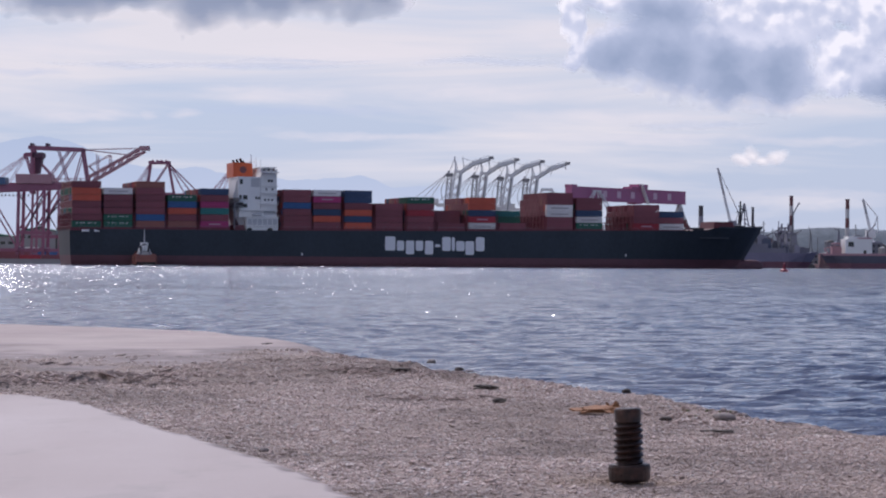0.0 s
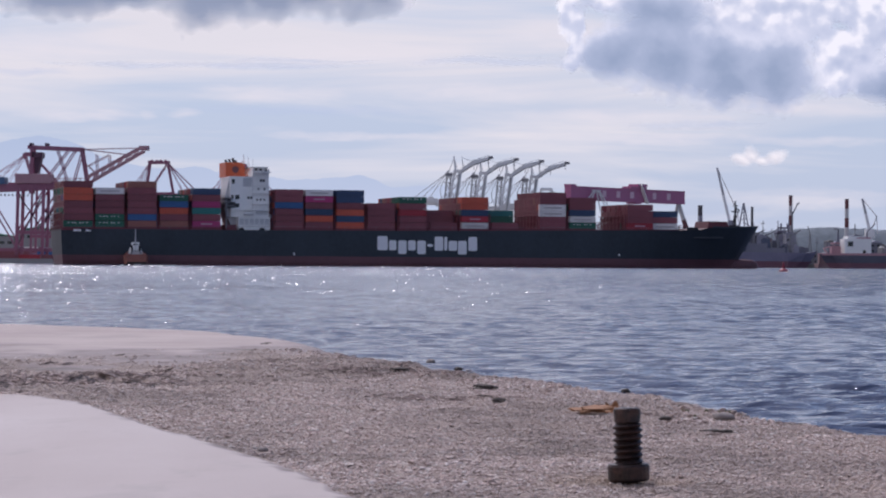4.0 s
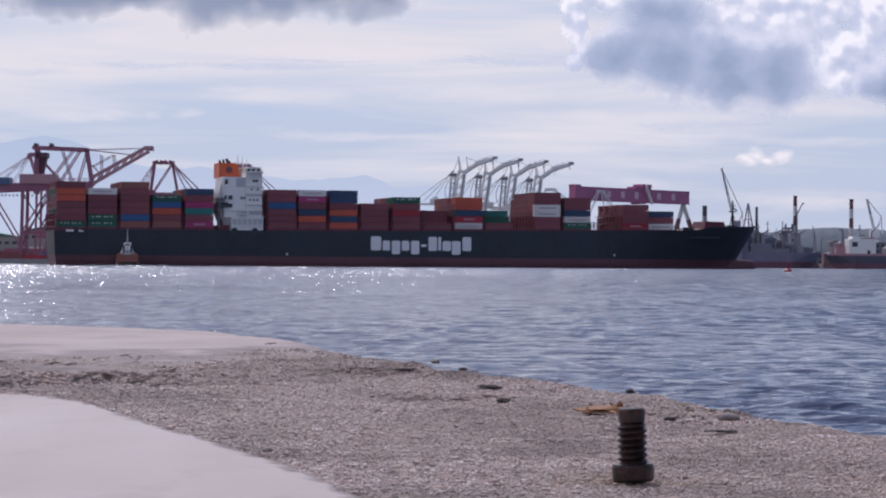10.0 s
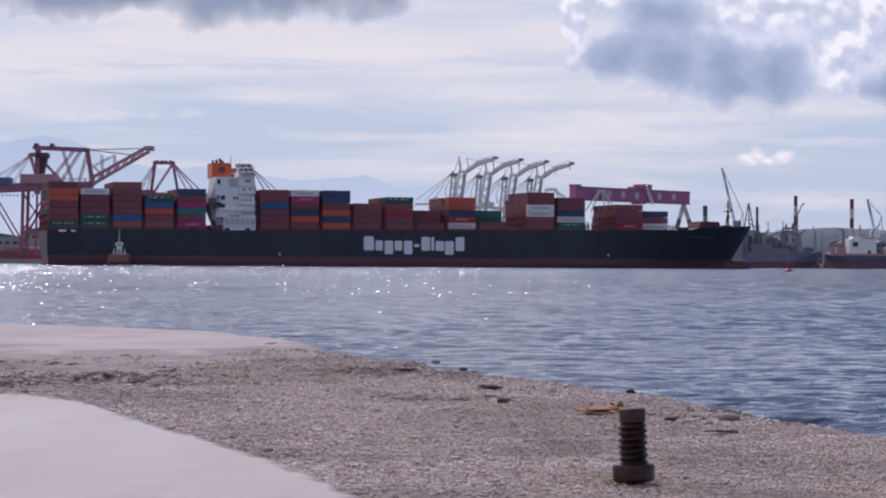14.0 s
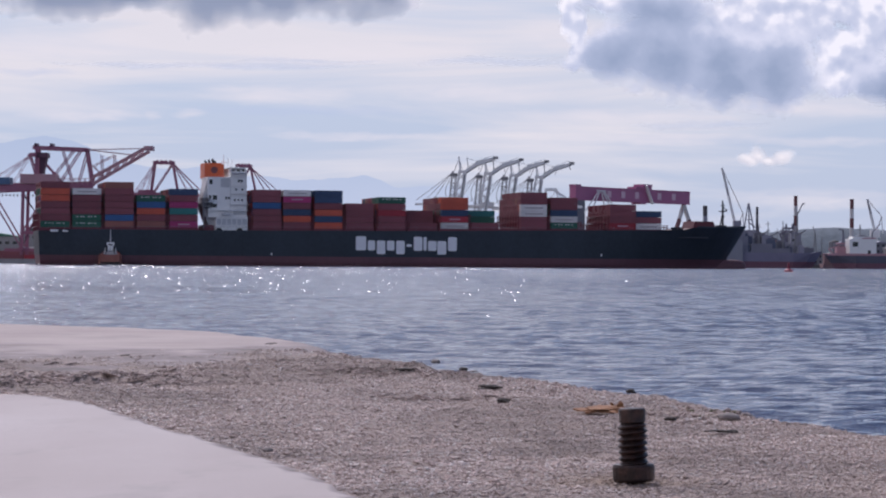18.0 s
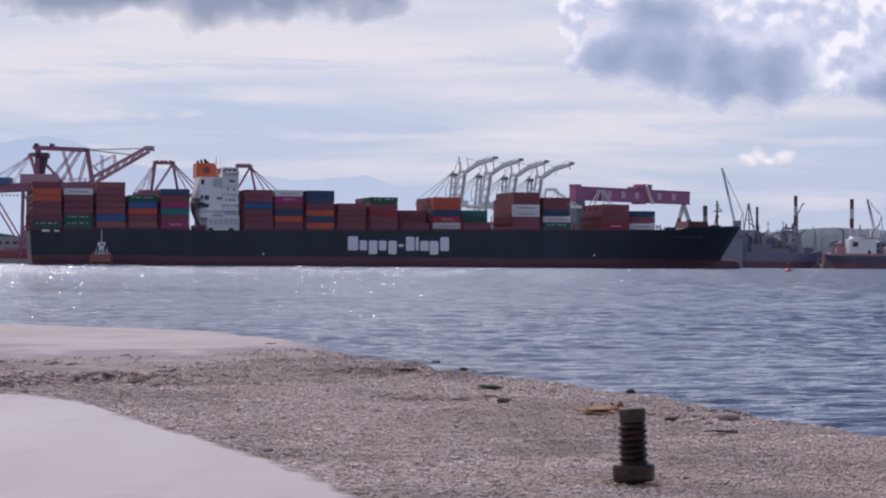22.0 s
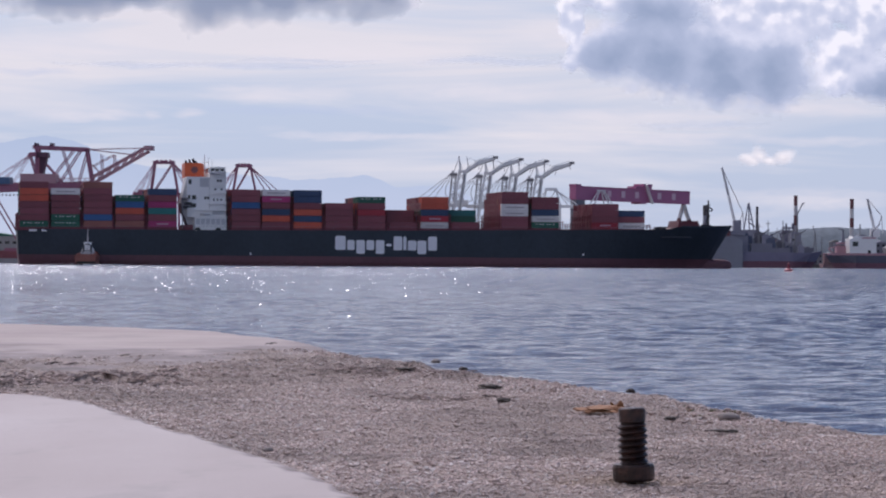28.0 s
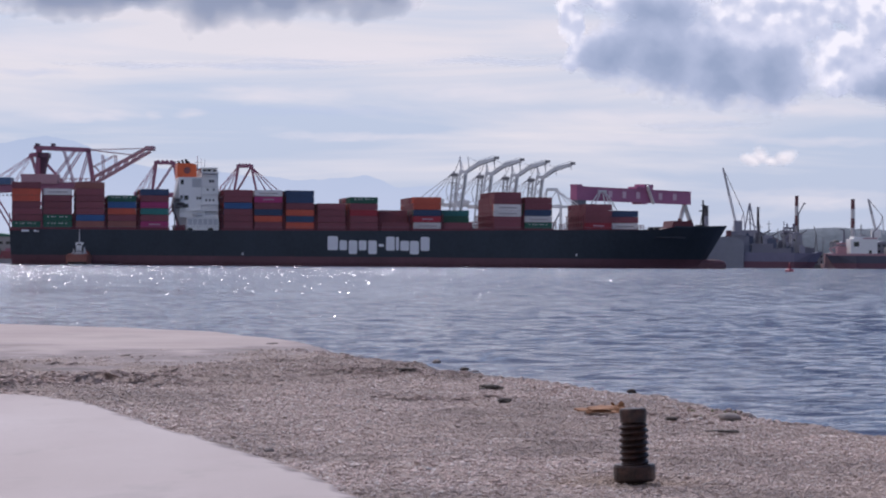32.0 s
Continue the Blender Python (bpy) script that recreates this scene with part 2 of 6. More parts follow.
rows_y = [13.0]
while rows_y[-1] < 1500:
    rows_y.append(rows_y[-1] + max(0.08, rows_y[-1] * float(np.interp(math.log(rows_y[-1]), [4.6, 6.6], [0.0026, 0.0066]))))
rows_y = np.array(rows_y + [1800, 2400, 3400, 4880])
cols = np.linspace(-1, 1, 480)
Yw = np.repeat(rows_y[:, None], len(cols), 1)
Xw = cols[None, :] * (10 + 0.21 * Yw)
step = np.maximum(np.gradient(rows_y)[:, None], (2 * (10 + 0.21 * Yw) / len(cols)) * 0.5)
Zw = np.zeros_like(Xw)
rng = np.random.default_rng(5)
for k in range(54):
    lam = 0.26 * (1.075 ** k)                     # 0.26 m to about 12 m
    turn = rng.normal(radians(262), 0.50)
    amp = 0.0112 * lam ** 0.85 / (1 + (lam / 1.5) ** 1.9)
    fade = np.clip(1.4 - 3.2 * step / lam, 0, 1)
    ph = (Xw * math.cos(turn) + Yw * math.sin(turn)) * math.tau / lam + rng.uniform(0, 6.28)
    ph = ph + 0.8 * np.sin(Xw * 0.31 / lam ** 0.5 + k) + 0.8 * np.sin(Yw * 0.27 / lam ** 0.5 + 2 * k)
    Zw += amp * fade * (np.sin(ph) + 0.25 * np.cos(2 * ph))
# gusts roughen some stretches and leave others slack
Zw *= 1.0 + 0.45 * np.sin(Xw * 0.13 + 0.9 * np.sin(Yw * 0.05)) * np.sin(Yw * 0.083 + 1)
Zw *= 0.82 + 0.18 * smooth_step(18, 45, Yw)
Zw *= 0.72 + 0.28 * smooth_step(-0.12, 0.06, Xw / Yw)             # calmer in the lee of the quay
Zw[-5:] = 0
sea_me = grid_mesh("water", Xw, Yw, Zw, wm)
sea_me.attributes.new("chop", "FLOAT", "POINT").data.foreach_set("value", smooth_step(25, 300, Yw).astype(np.float32).ravel())
sea_me.attributes.new("gust", "FLOAT", "POINT").data.foreach_set("value", smooth_step(-0.04, 0.22, Xw / Yw).astype(np.float32).ravel())
sea = new("water", sea_me)
tagged(sea, "choppy blue-grey harbour water with sun glitter", "water", kind="structure")

deep = Form()
deep.add([(-4950, -4950, -0.6), (4950, -4950, -0.6), (4950, 4950, -0.6), (-4950, 4950, -0.6)], [(0, 1, 2, 3)])
solid("water_open", deep, wm, pose(0, 0, 0), "open blue-grey harbour water to the horizon", "water", "structure")

# steep little crests added for the sun's glints, each turned to mirror it to the eye; they rise and sink in groups
wl = bpy.data.materials.new("crest_water")
wl.use_nodes = True
b = wl.node_tree.nodes["Principled BSDF"]
b.inputs["Base Color"].default_value, b.inputs["Roughness"].default_value, b.inputs["IOR"].default_value = (0.03, 0.05, 0.088, 1), 0.25, 1.333
CREST = np.array([(-1, -1, -0.3), (1, -1, -0.3), (-0.85, 0, 1), (0.85, 0, 1), (-1, 1, -0.3), (1, 1, -0.3)])
CREST_F = np.array([(0, 1, 3), (0, 3, 2), (2, 3, 5), (2, 5, 4), (0, 2, 4), (1, 5, 3)])


def crests(name, count, y0, y1, seed):
    """Low ridges between two distances, flat flanks turned by bearing to flash; denser towards the sun's side."""
    g = np.random.default_rng(seed)
    wy = 1 / (1 / y1 + (1 / y0 - 1 / y1) * g.uniform(0, 1, count))
    sunward = g.uniform(0, 1, count) < 0.97
    bearing = np.where(sunward, -10.5 + 14.0 * g.uniform(0, 1, count) ** 2.6, g.uniform(-10.5, 10.5, count))
    wx = wy * np.tan(np.radians(bearing))
    # gathered in loose strings along the wave fronts
    tight = fractal(wx / (wy * 0.03), 300 * np.log(wy) / 4.5, 1.0, seed + 50, 3) + 0.7 * g.uniform(-1, 1, count)
    keep = tight > 0.1
    wx, wy, bearing = wx[keep], wy[keep], bearing[keep]
    n = len(wx)
    size = ((0.13 + 0.62 * g.uniform(0, 1, n) ** 6) if y1 < 400 else (0.12 + 0.27 * g.uniform(0, 1, n) ** 3)) * wy / 3112
    ww, slope = size * g.uniform(1.2, 2.6, n), 0.55 + 0.007 * bearing + g.normal(0, 0.022, n)
    wh = size * slope / 1.3
    wa = -np.radians(25 + 2.45 * bearing + g.normal(0, 4, n))
    lx, ly = CREST[:, 0] * ww[:, None], CREST[:, 1] * size[:, None]
    v = np.stack([wx[:, None] + lx * np.cos(wa)[:, None] - ly * np.sin(wa)[:, None], wy[:, None] + lx * np.sin(wa)[:, None] + ly * np.cos(wa)[:, None],
                  CREST[:, 2] * wh[:, None]], -1)
    f = (CREST_F[None] + (np.arange(n) * 6)[:, None, None]).reshape(-1, 3)
    me = bpy.data.meshes.new(name)
    me.vertices.add(n * 6)
    me.vertices.foreach_set("co", v.astype(np.float32).ravel())
    me.loops.add(f.size)
    me.loops.foreach_set("vertex_index", f.astype(np.int32).ravel())
    me.polygons.add(len(f))
    me.polygons.foreach_set("loop_start", np.arange(0, f.size, 3, dtype=np.int32))
    me.update(calc_edges=True)
    me.materials.append(wl)
    me.shade_flat()
    return tagged(new(name, me), "small steep wave facets added and turned to flash the sun", "water", kind="stuff")


# ---- quay underfoot ----
EDGE = [(1.95, -60.0), (1.95, -2.0), (1.30, 1.0), (0.86, 2.5), (0.615, 3.46), (0.53, 3.78), (0.445, 4.11), (0.345, 4.5), (0.24, 4.95), (0.095, 5.2), (-0.10, 5.90),
        (-0.25, 6.34), (-0.285, 6.63), (-0.36, 7.12), (-0.49, 7.65), (-0.71, 8.16), (-1.05, 8.65), (-1.6, 9.07), (-3.2, 10.1), (-7, 12.0), (-30, 20.0), (-70, 34.0)]
NEAR = [(-150, 20.0), (-7, 5.3), (-1.6, 4.50), (-0.77, 4.30), (-0.65, 4.17), (-0.55, 3.96), (-0.42, 3.54), (-0.31, 3.21), (-0.21, 2.925), (-0.13, 2.63),
        (-0.075, 2.40), (0.02, 2.14), (0.3, 1.4), (0.8, -0.4), (1.9, -2.2)]
FAR = [(-7, 5.40), (-1.07, 5.47), (-0.84, 5.38), (-0.72, 5.40), (-0.62, 5.26), (-0.54, 5.56), (-0.45, 5.96), (-0.28, 6.3), (2, 8.8)]
TOP = 1.4692


def wobble(x, y, scale, seed):
    """Smooth random relief, about -1 to 1."""
    g = np.random.default_rng(seed)
    out = np.zeros_like(x)
    for _ in range(9):
        a, l = g.uniform(0, 6.28), scale * g.uniform(0.6, 1.8)
        out += np.sin((x * math.cos(a) + y * math.sin(a)) / l * 6.28 + g.uniform(0, 6.28) + np.sin((x * math.sin(a) - y * math.cos(a)) / l * 4))
    return out / 4.5


def fractal(x, y, scale, seed, octaves=4):
    """Lattice noise in octaves, about -1 to 1."""
    table = np.random.default_rng(seed).uniform(-1, 1, (256, 256))
    out, amp = np.zeros_like(x), 1.0
    for o in range(octaves):
        u, v = x / scale * 2 ** o + 17.3 * o, y / scale * 2 ** o + 9.1 * o
        i, j = np.floor(u).astype(int), np.floor(v).astype(int)
        fu, fv = u - i, v - j
        fu, fv = fu * fu * (3 - 2 * fu), fv * fv * (3 - 2 * fv)
        i0, j0, i1, j1 = i % 256, j % 256, (i + 1) % 256, (j + 1) % 256
        out += amp * ((table[i0, j0] * (1 - fu) + table[i1, j0] * fu) * (1 - fv) + (table[i0, j1] * (1 - fu) + table[i1, j1] * fu) * fv)
        amp *= 0.55
    return out


CRESTS = []
for band, (y0, y1, count) in enumerate(((60, 130, 230), (130, 300, 620), (300, 560, 1700), (560, 1040, 950))):
    for phase in range(5):
        CRESTS.append((crests("glint_crests", count, y0, y1, 100 + 10 * band + phase), (y0 * y1) ** 0.5 / 4446, phase))


def worn(x, y):
    """Relief of the washed-out concrete; deepest where the smooth top has broken away."""
    band = np.exp(-((y - 5.3 - 0.2 * wobble(x, y, 1.2, 21)) / 0.55) ** 2) * smooth_step(0.25, -0.45, x)
    crack = np.exp(-((y - 5.02 - 0.06 * wobble(x, y, 0.6, 25) - 0.15 * x) / 0.035) ** 2) + 0.8 * np.exp(-((y - 4.42 + 0.35 * x - 0.05 * wobble(x, y, 0.4, 26)) / 0.03) ** 2)
    return (0.0035 * fractal(x, y, 0.10, 31, 5) + 0.0016 * fractal(x, y, 0.02, 32, 3) + band * (0.0065 * fractal(x * 0.28, y, 0.15, 33, 5) + 0.0055 * fractal(x * 0.30, y, 0.045, 34, 3))
            - 0.007 * crack * (0.5 + 0.5 * fractal(x, y, 0.2, 35, 3)) + ledges(x, y))


LEDGES = [  # broken edges of the layers in the concrete: height, then points of x, y
    (0.0120, [(-1.4, 4.40), (-0.79, 4.48), (-0.74, 4.56), (-0.68, 4.80), (-0.54, 4.79), (-0.39, 4.77), (-0.24, 4.82), (-0.09, 4.94), (0.02, 5.06), (0.3, 5.3)]),
    (0.0065, [(-1.4, 5.2), (-0.92, 5.24), (-0.69, 5.28), (-0.56, 5.17), (-0.43, 5.32), (-0.2, 5.38), (0.3, 5.9)]),
    (0.0055, [(-1.4, 5.6), (-1.0, 5.68), (-0.87, 5.70), (-0.77, 5.88), (-0.49, 6.0), (-0.25, 6.1), (0.3, 6.6)])]


def ledges(x, y):
    """Low ragged steps that fall towards the near side and run out behind."""
    out = np.zeros_like(x)
    for n, (h, line) in enumerate(LEDGES):
        p = np.array(line)
        d = y - np.interp(x, p[:, 0], p[:, 1]) - 0.07 * fractal(x, y * 0.3, 0.10, 61 + n, 4) - 0.03 * fractal(x, y, 0.02, 71 + n, 2)
        whole = np.clip(0.65 + 0.9 * fractal(x, y, 0.35, 81 + n, 2), 0, 1.2)
        out += h * whole * smooth_step(0.0, 0.02, d) * np.exp(-np.clip(d, 0, None) / 0.22)
    return out * smooth_step(0.2, -0.05, x)


def edge_x(y):
    e = np.array(EDGE)
    return np.interp(y, e[:, 1], e[:, 0]) + 0.012 * wobble(y, y * 0, 0.22, 3) + 0.02 * wobble(y, y * 0, 0.9, 8)


def smooth_mask(x, y):
    """1 on the trowelled concrete, 0 on the washed-out aggregate."""
    a, c = np.array(NEAR), np.array(FAR)
    near = smooth_step(-0.02, 0.03, np.interp(x, a[:, 0], a[:, 1]) + 0.006 * wobble(x, y, 0.35, 4) - y)
    far = smooth_step(-0.40, 1.35, y - np.interp(x, c[:, 0], c[:, 1]) + 0.18 * wobble(x, y, 0.5, 6) + smooth_step(0.0, -0.5, x) * 0.36 * fractal(x, y * 0.6, 0.16, 7))
    return near, far


qy = np.concatenate([np.linspace(-50, -5, 6), np.linspace(-4, 2.0, 70), np.geomspace(2.06, 9.4, 640), np.linspace(9.6, 12, 12), np.linspace(13, 34, 12)])
qs = np.concatenate([np.linspace(0, 0.5, 12)[:-1], 1 - np.geomspace(1, 0.001, 330) * 0.5, [1.0]])
Yq = np.repeat(qy[:, None], len(qs), 1)
Eq = np.repeat(edge_x(qy)[:, None], len(qs), 1)
span = 3.0 + 0.55 * np.clip(Yq, 0, 20)
Xq = Eq - span * (1 - qs[None, :]) - np.where(qs[None, :] == 0, 60.0, 0)
near, far = smooth_mask(Xq, Yq)
rough = (1 - near) * (1 - far)
Zq = TOP + 0.006 * near + 0.004 * far + 0.003 * wobble(Xq, Yq, 0.6, 11) + rough ** 0.5 * worn(Xq, Yq)
Zq -= far * 0.003 * smooth_step(7.0, 8.8, Yq)
drop = np.clip(1 - (Eq - Xq) / 0.05, 0, 1)
Zq -= 0.02 * drop ** 2
Xq, Yq, Zq = (np.concatenate([a, b2], 1) for a, b2 in ((Xq, Xq[:, -1:] + [[0.02, 0.05]]), (Yq, np.repeat(qy[:, None], 2, 1)), (Zq, Zq[:, -1:] * 0 + [[1.2, -1.5]])))
mask = np.concatenate([1 - rough, np.zeros((len(qy), 2))], 1)

def stained(t, colour, co):
    """Rust washed out round the bolt, tan silt and dark damp dirt in long patches."""
    near_bolt = t.nodes.new("ShaderNodeVectorMath")
    near_bolt.operation = "DISTANCE"
    near_bolt.inputs[1].default_value = (0.205, 2.66, 1.4692)
    link(t, co, near_bolt.inputs[0])
    ragged = fbm(t, co, 14, 4, 0.6)
    d = op(t, "ADD", near_bolt.outputs["Value"], op(t, "MULTIPLY", op(t, "SUBTRACT", ragged, 0.5), 0.10))
    colour = mix(t, ramp(t, d, [(0.02, 0.75), (0.055, 0.55), (0.11, 0.0)]), colour, (0.30, 0.205, 0.125))
    silt = fbm(t, co, 3.0, 5, 0.62, (1, 0.45, 1), (2, 0, 0))
    colour = mix(t, ramp(t, silt, [(0.46, 0.0), (0.62, 0.45)]), colour, (0.41, 0.315, 0.265))
    damp = fbm(t, co, 3.6, 5, 0.65, (1, 0.8, 1), (7, 3, 0))
    return mix(t, ramp(t, damp, [(0.45, 0.0), (0.62, 0.70)]), colour, (0.20, 0.155, 0.135))


qm = bpy.data.materials.new("quay_concrete")
qm.use_nodes = True
t = qm.node_tree
b = t.nodes["Principled BSDF"]
co = t.nodes.new("ShaderNodeTexCoord").outputs["Object"]
at = t.nodes.new("ShaderNodeAttribute")
at.attribute_name = "trowelled"
v1 = node(t, "ShaderNodeTexVoronoi", Scale=250.0)
link(t, co, v1.inputs["Vector"])
grit = ramp(t, v1.outputs["Color"], [(0.0, (0.16, 0.113, 0.096)), (0.45, (0.30, 0.23, 0.20)), (0.8, (0.44, 0.346, 0.305)), (1.0, (0.62, 0.53, 0.49))])
gf = fbm(t, co, 260, 3, 0.6)
grit = mix(t, op(t, "MULTIPLY", gf, 0.5), grit, (0.17, 0.14, 0.125))
blot = fbm(t, co, 2.2, 5, 0.62)
grit = mix(t, ramp(t, blot, [(0.38, 0.0), (0.62, 0.45)]), grit, (0.30, 0.225, 0.185))
grit = stained(t, grit, co)
sm1 = fbm(t, co, 2.4, 5, 0.6, (1, 0.35, 1))
sm2 = fbm(t, co, 9, 4, 0.6, (1, 0.45, 1))
sm3 = fbm(t, co, 120, 3, 0.6)
sepy = t.nodes.new("ShaderNodeSeparateXYZ")
link(t, co, sepy.inputs[0])
pour = op(t, "GREATER_THAN", sepy.outputs[1], 5.2)           # the farther pour is a warmer, duller mix
sm1 = ramp(t, sm1, [(0.30, 0.0), (0.70, 1.0)])
pale = mix(t, pour, mix(t, sm1, (0.425, 0.36, 0.342), (0.52, 0.46, 0.445)), mix(t, sm1, (0.365, 0.288, 0.27), (0.475, 0.392, 0.37)))
pale = mix(t, ramp(t, sm2, [(0.32, 0.35), (0.46, 0.0)]), pale, (0.30, 0.265, 0.25))
streaks = fbm(t, co, 5, 5, 0.65, (0.5, 1.6, 1), (3, 8, 0))
pale = mix(t, op(t, "MULTIPLY", pour, ramp(t, streaks, [(0.46, 0.0), (0.64, 0.50)])), pale, (0.29, 0.235, 0.215))
pale = mix(t, op(t, "MULTIPLY", sm3, 0.14), pale, (0.30, 0.27, 0.26))
fretted = fbm(t, co, 7, 5, 0.65, (0.30, 1.7, 1), (1, 5, 0))                   # the skin is scoured thin in bands towards its broken edge
scour = op(t, "MULTIPLY", op(t, "SUBTRACT", 1.0, at.outputs["Fac"]), ramp(t, fretted, [(0.32, 0.12), (0.54, 1.0)]))
pale = mix(t, ramp(t, scour, [(0.0, 0.0), (0.20, 0.92)]), pale, (0.235, 0.191, 0.187))
seams = fbm(t, co, 9, 4, 0.7, (0.35, 3.2, 1), (6, 2, 0), 0.5)
pale = mix(t, op(t, "MULTIPLY", ramp(t, scour, [(0.10, 0.0), (0.35, 1.0)]), ramp(t, seams, [(0.53, 0.0), (0.60, 0.75)])), pale, (0.10, 0.078, 0.072))
edge_mix = ramp(t, op(t, "ADD", at.outputs["Fac"], op(t, "MULTIPLY", op(t, "SUBTRACT", sm2, 0.5), 0.7)), [(0.22, 0.0), (0.48, 1.0)])
link(t, mix(t, edge_mix, grit, pale), b.inputs["Base Color"])
b.inputs["Roughness"].default_value = 0.85
bh = op(t, "ADD", op(t, "MULTIPLY", v1.outputs["Distance"], op(t, "SUBTRACT", 1.0, edge_mix)), op(t, "MULTIPLY", sm3, 0.12))
n = node(t, "ShaderNodeBump", Strength=0.7, Distance=0.004)
link(t, bh, n.inputs["Height"])
link(t, n.outputs[0], b.inputs["Normal"])
qme = grid_mesh("quay", Xq, Yq, Zq, qm)
qme.attributes.new("trowelled", "FLOAT", "POINT").data.foreach_set("value", mask.astype(np.float32).ravel())
tagged(new("pavement", qme), "worn concrete quay with washed-out gravelly patches", "pavement", kind="structure")


def ground_z(x, y):
    return float(TOP + 0.003 * wobble(np.array([x]), np.array([y]), 0.6, 11)[0])


# loose grit and pebbles in the washed-out concrete
ICO = bmesh.new()
bmesh.ops.create_icosphere(ICO, subdivisions=1, radius=1.0)
ico_v = np.array([v.co[:] for v in ICO.verts])
ico_f = np.array([[v.index for v in f.verts] for f in ICO.faces])
ICO.free()


OCT_V = np.array([(1, 0, 0), (-1, 0, 0), (0, 1, 0), (0, -1, 0), (0, 0, 1), (0, 0, -1)], float)
OCT_F = np.array([(0, 2, 4), (2, 1, 4), (1, 3, 4), (3, 0, 4), (2, 0, 5), (1, 2, 5), (3, 1, 5), (0, 3, 5)])


def pebble_mesh(name, pos, size, flat, seed, mat, ico_v=ico_v, ico_f=ico_f, wide=1.0, spin=6.28):
    g = np.random.default_rng(seed)
    n = len(pos)
    q = g.normal(size=(n, 3, 3))
    jit = ico_v[None] * (1 + g.uniform(-0.28, 0.28, (n, len(ico_v), 1)))
    sc = np.stack([wide * g.uniform(0.7, 1.4, n), g.uniform(0.7, 1.4, n), flat * g.uniform(0.7, 1.2, n)], 1)
    v = jit * sc[:, None]
    a = g.uniform(0, spin, n)
    ca, sa = np.cos(a)[:, None], np.sin(a)[:, None]
    v = np.stack([v[..., 0] * ca - v[..., 1] * sa, v[..., 0] * sa + v[..., 1] * ca, v[..., 2] + 0.25 * v[..., 0] * q[:, :1, 0]], -1)
    v = v * size[:, None, None] + pos[:, None]
    f = (ico_f[None] + (np.arange(n) * len(ico_v))[:, None, None]).reshape(-1, 3)
    me = bpy.data.meshes.new(name)
    me.vertices.add(n * len(ico_v))
    me.vertices.foreach_set("co", v.astype(np.float32).ravel())
    me.loops.add(f.size)
    me.loops.foreach_set("vertex_index", f.astype(np.int32).ravel())
    me.polygons.add(len(f))
    me.polygons.foreach_set("loop_start", np.arange(0, f.size, 3, dtype=np.int32))
    me.update(calc_edges=True)
    me.materials.append(mat)
    return me


PEB = bpy.data.materials.new("pebbles")
PEB.use_nodes = True
t = PEB.node_tree
b = t.nodes["Principled BSDF"]
isl = t.nodes.new("ShaderNodeNewGeometry").outputs["Random Per Island"]
pc = ramp(t, isl, [(0.0, (0.20, 0.140, 0.118)), (0.25, (0.47, 0.348, 0.304)), (0.7, (0.71, 0.552, 0.496)), (0.86, (0.84, 0.69, 0.64)), (0.95, (0.95, 0.88, 0.83))])
pn = fbm(t, t.nodes.new("ShaderNodeTexCoord").outputs["Object"], 300, 3)
pc = stained(t, pc, t.nodes.new("ShaderNodeTexCoord").outputs["Object"])
link(t, mix(t, op(t, "MULTIPLY", pn, 0.4), pc, (0.39, 0.30, 0.265)), b.inputs["Base Color"])
b.inputs["Roughness"].default_value = 0.75

g = np.random.default_rng(9)
N = 420000
py = 2.15 * (7.2 / 2.15) ** g.uniform(0, 1, N) ** 0.85
px = edge_x(py) - (0.55 + 0.30 * py) * g.uniform(0, 1, N)
nm, fm = smooth_mask(px, py)
keep = (g.uniform(0, 1, N) > (nm + fm) * 1.5) & (px > -0.19 * py - 0.12) & (px < edge_x(py) - 0.004)
px, py = px[keep], py[keep]
ps = 0.0008 + 0.0017 * g.uniform(0, 1, len(px)) ** 2.4 + 0.0025 * (g.uniform(0, 1, len(px)) > 0.995)
ps *= np.interp(py, [2.2, 3.2, 4.6, 6.0], [0.95, 1.0, 1.1, 1.2])
pz = TOP + 0.003 * wobble(px, py, 0.6, 11) + worn(px, py) - 0.02 * np.clip(1 - (edge_x(py) - px) / 0.05, 0, 1) ** 2
peb = new("gravel", pebble_mesh("gravel", np.stack([px, py, pz + ps * 0.08], 1), ps, 0.58, 10, PEB, OCT_V, OCT_F, wide=1.5, spin=0.9))
tagged(peb, "fine brown and grey exposed gravel in worn concrete", "gravel", kind="stuff")
# coarser stones along the broken rim
N = 3200
py = g.uniform(3.3, 6.6, N)
px = edge_x(py) - 0.22 * g.uniform(0, 1, N) ** 1.8 - 0.004
ps = 0.0014 + 0.0036 * g.uniform(0, 1, N) ** 4
pz = TOP + worn(px, py) - 0.02 * np.clip(1 - (edge_x(py) - px) / 0.05, 0, 1) ** 2 + ps * 0.3
rim = new("rim_stones", pebble_mesh("rim_stones", np.stack([px, py, pz], 1), ps, 0.65, 11, PEB))
tagged(rim, "small broken stones along the quay's crumbling rim", "stones", kind="stuff")

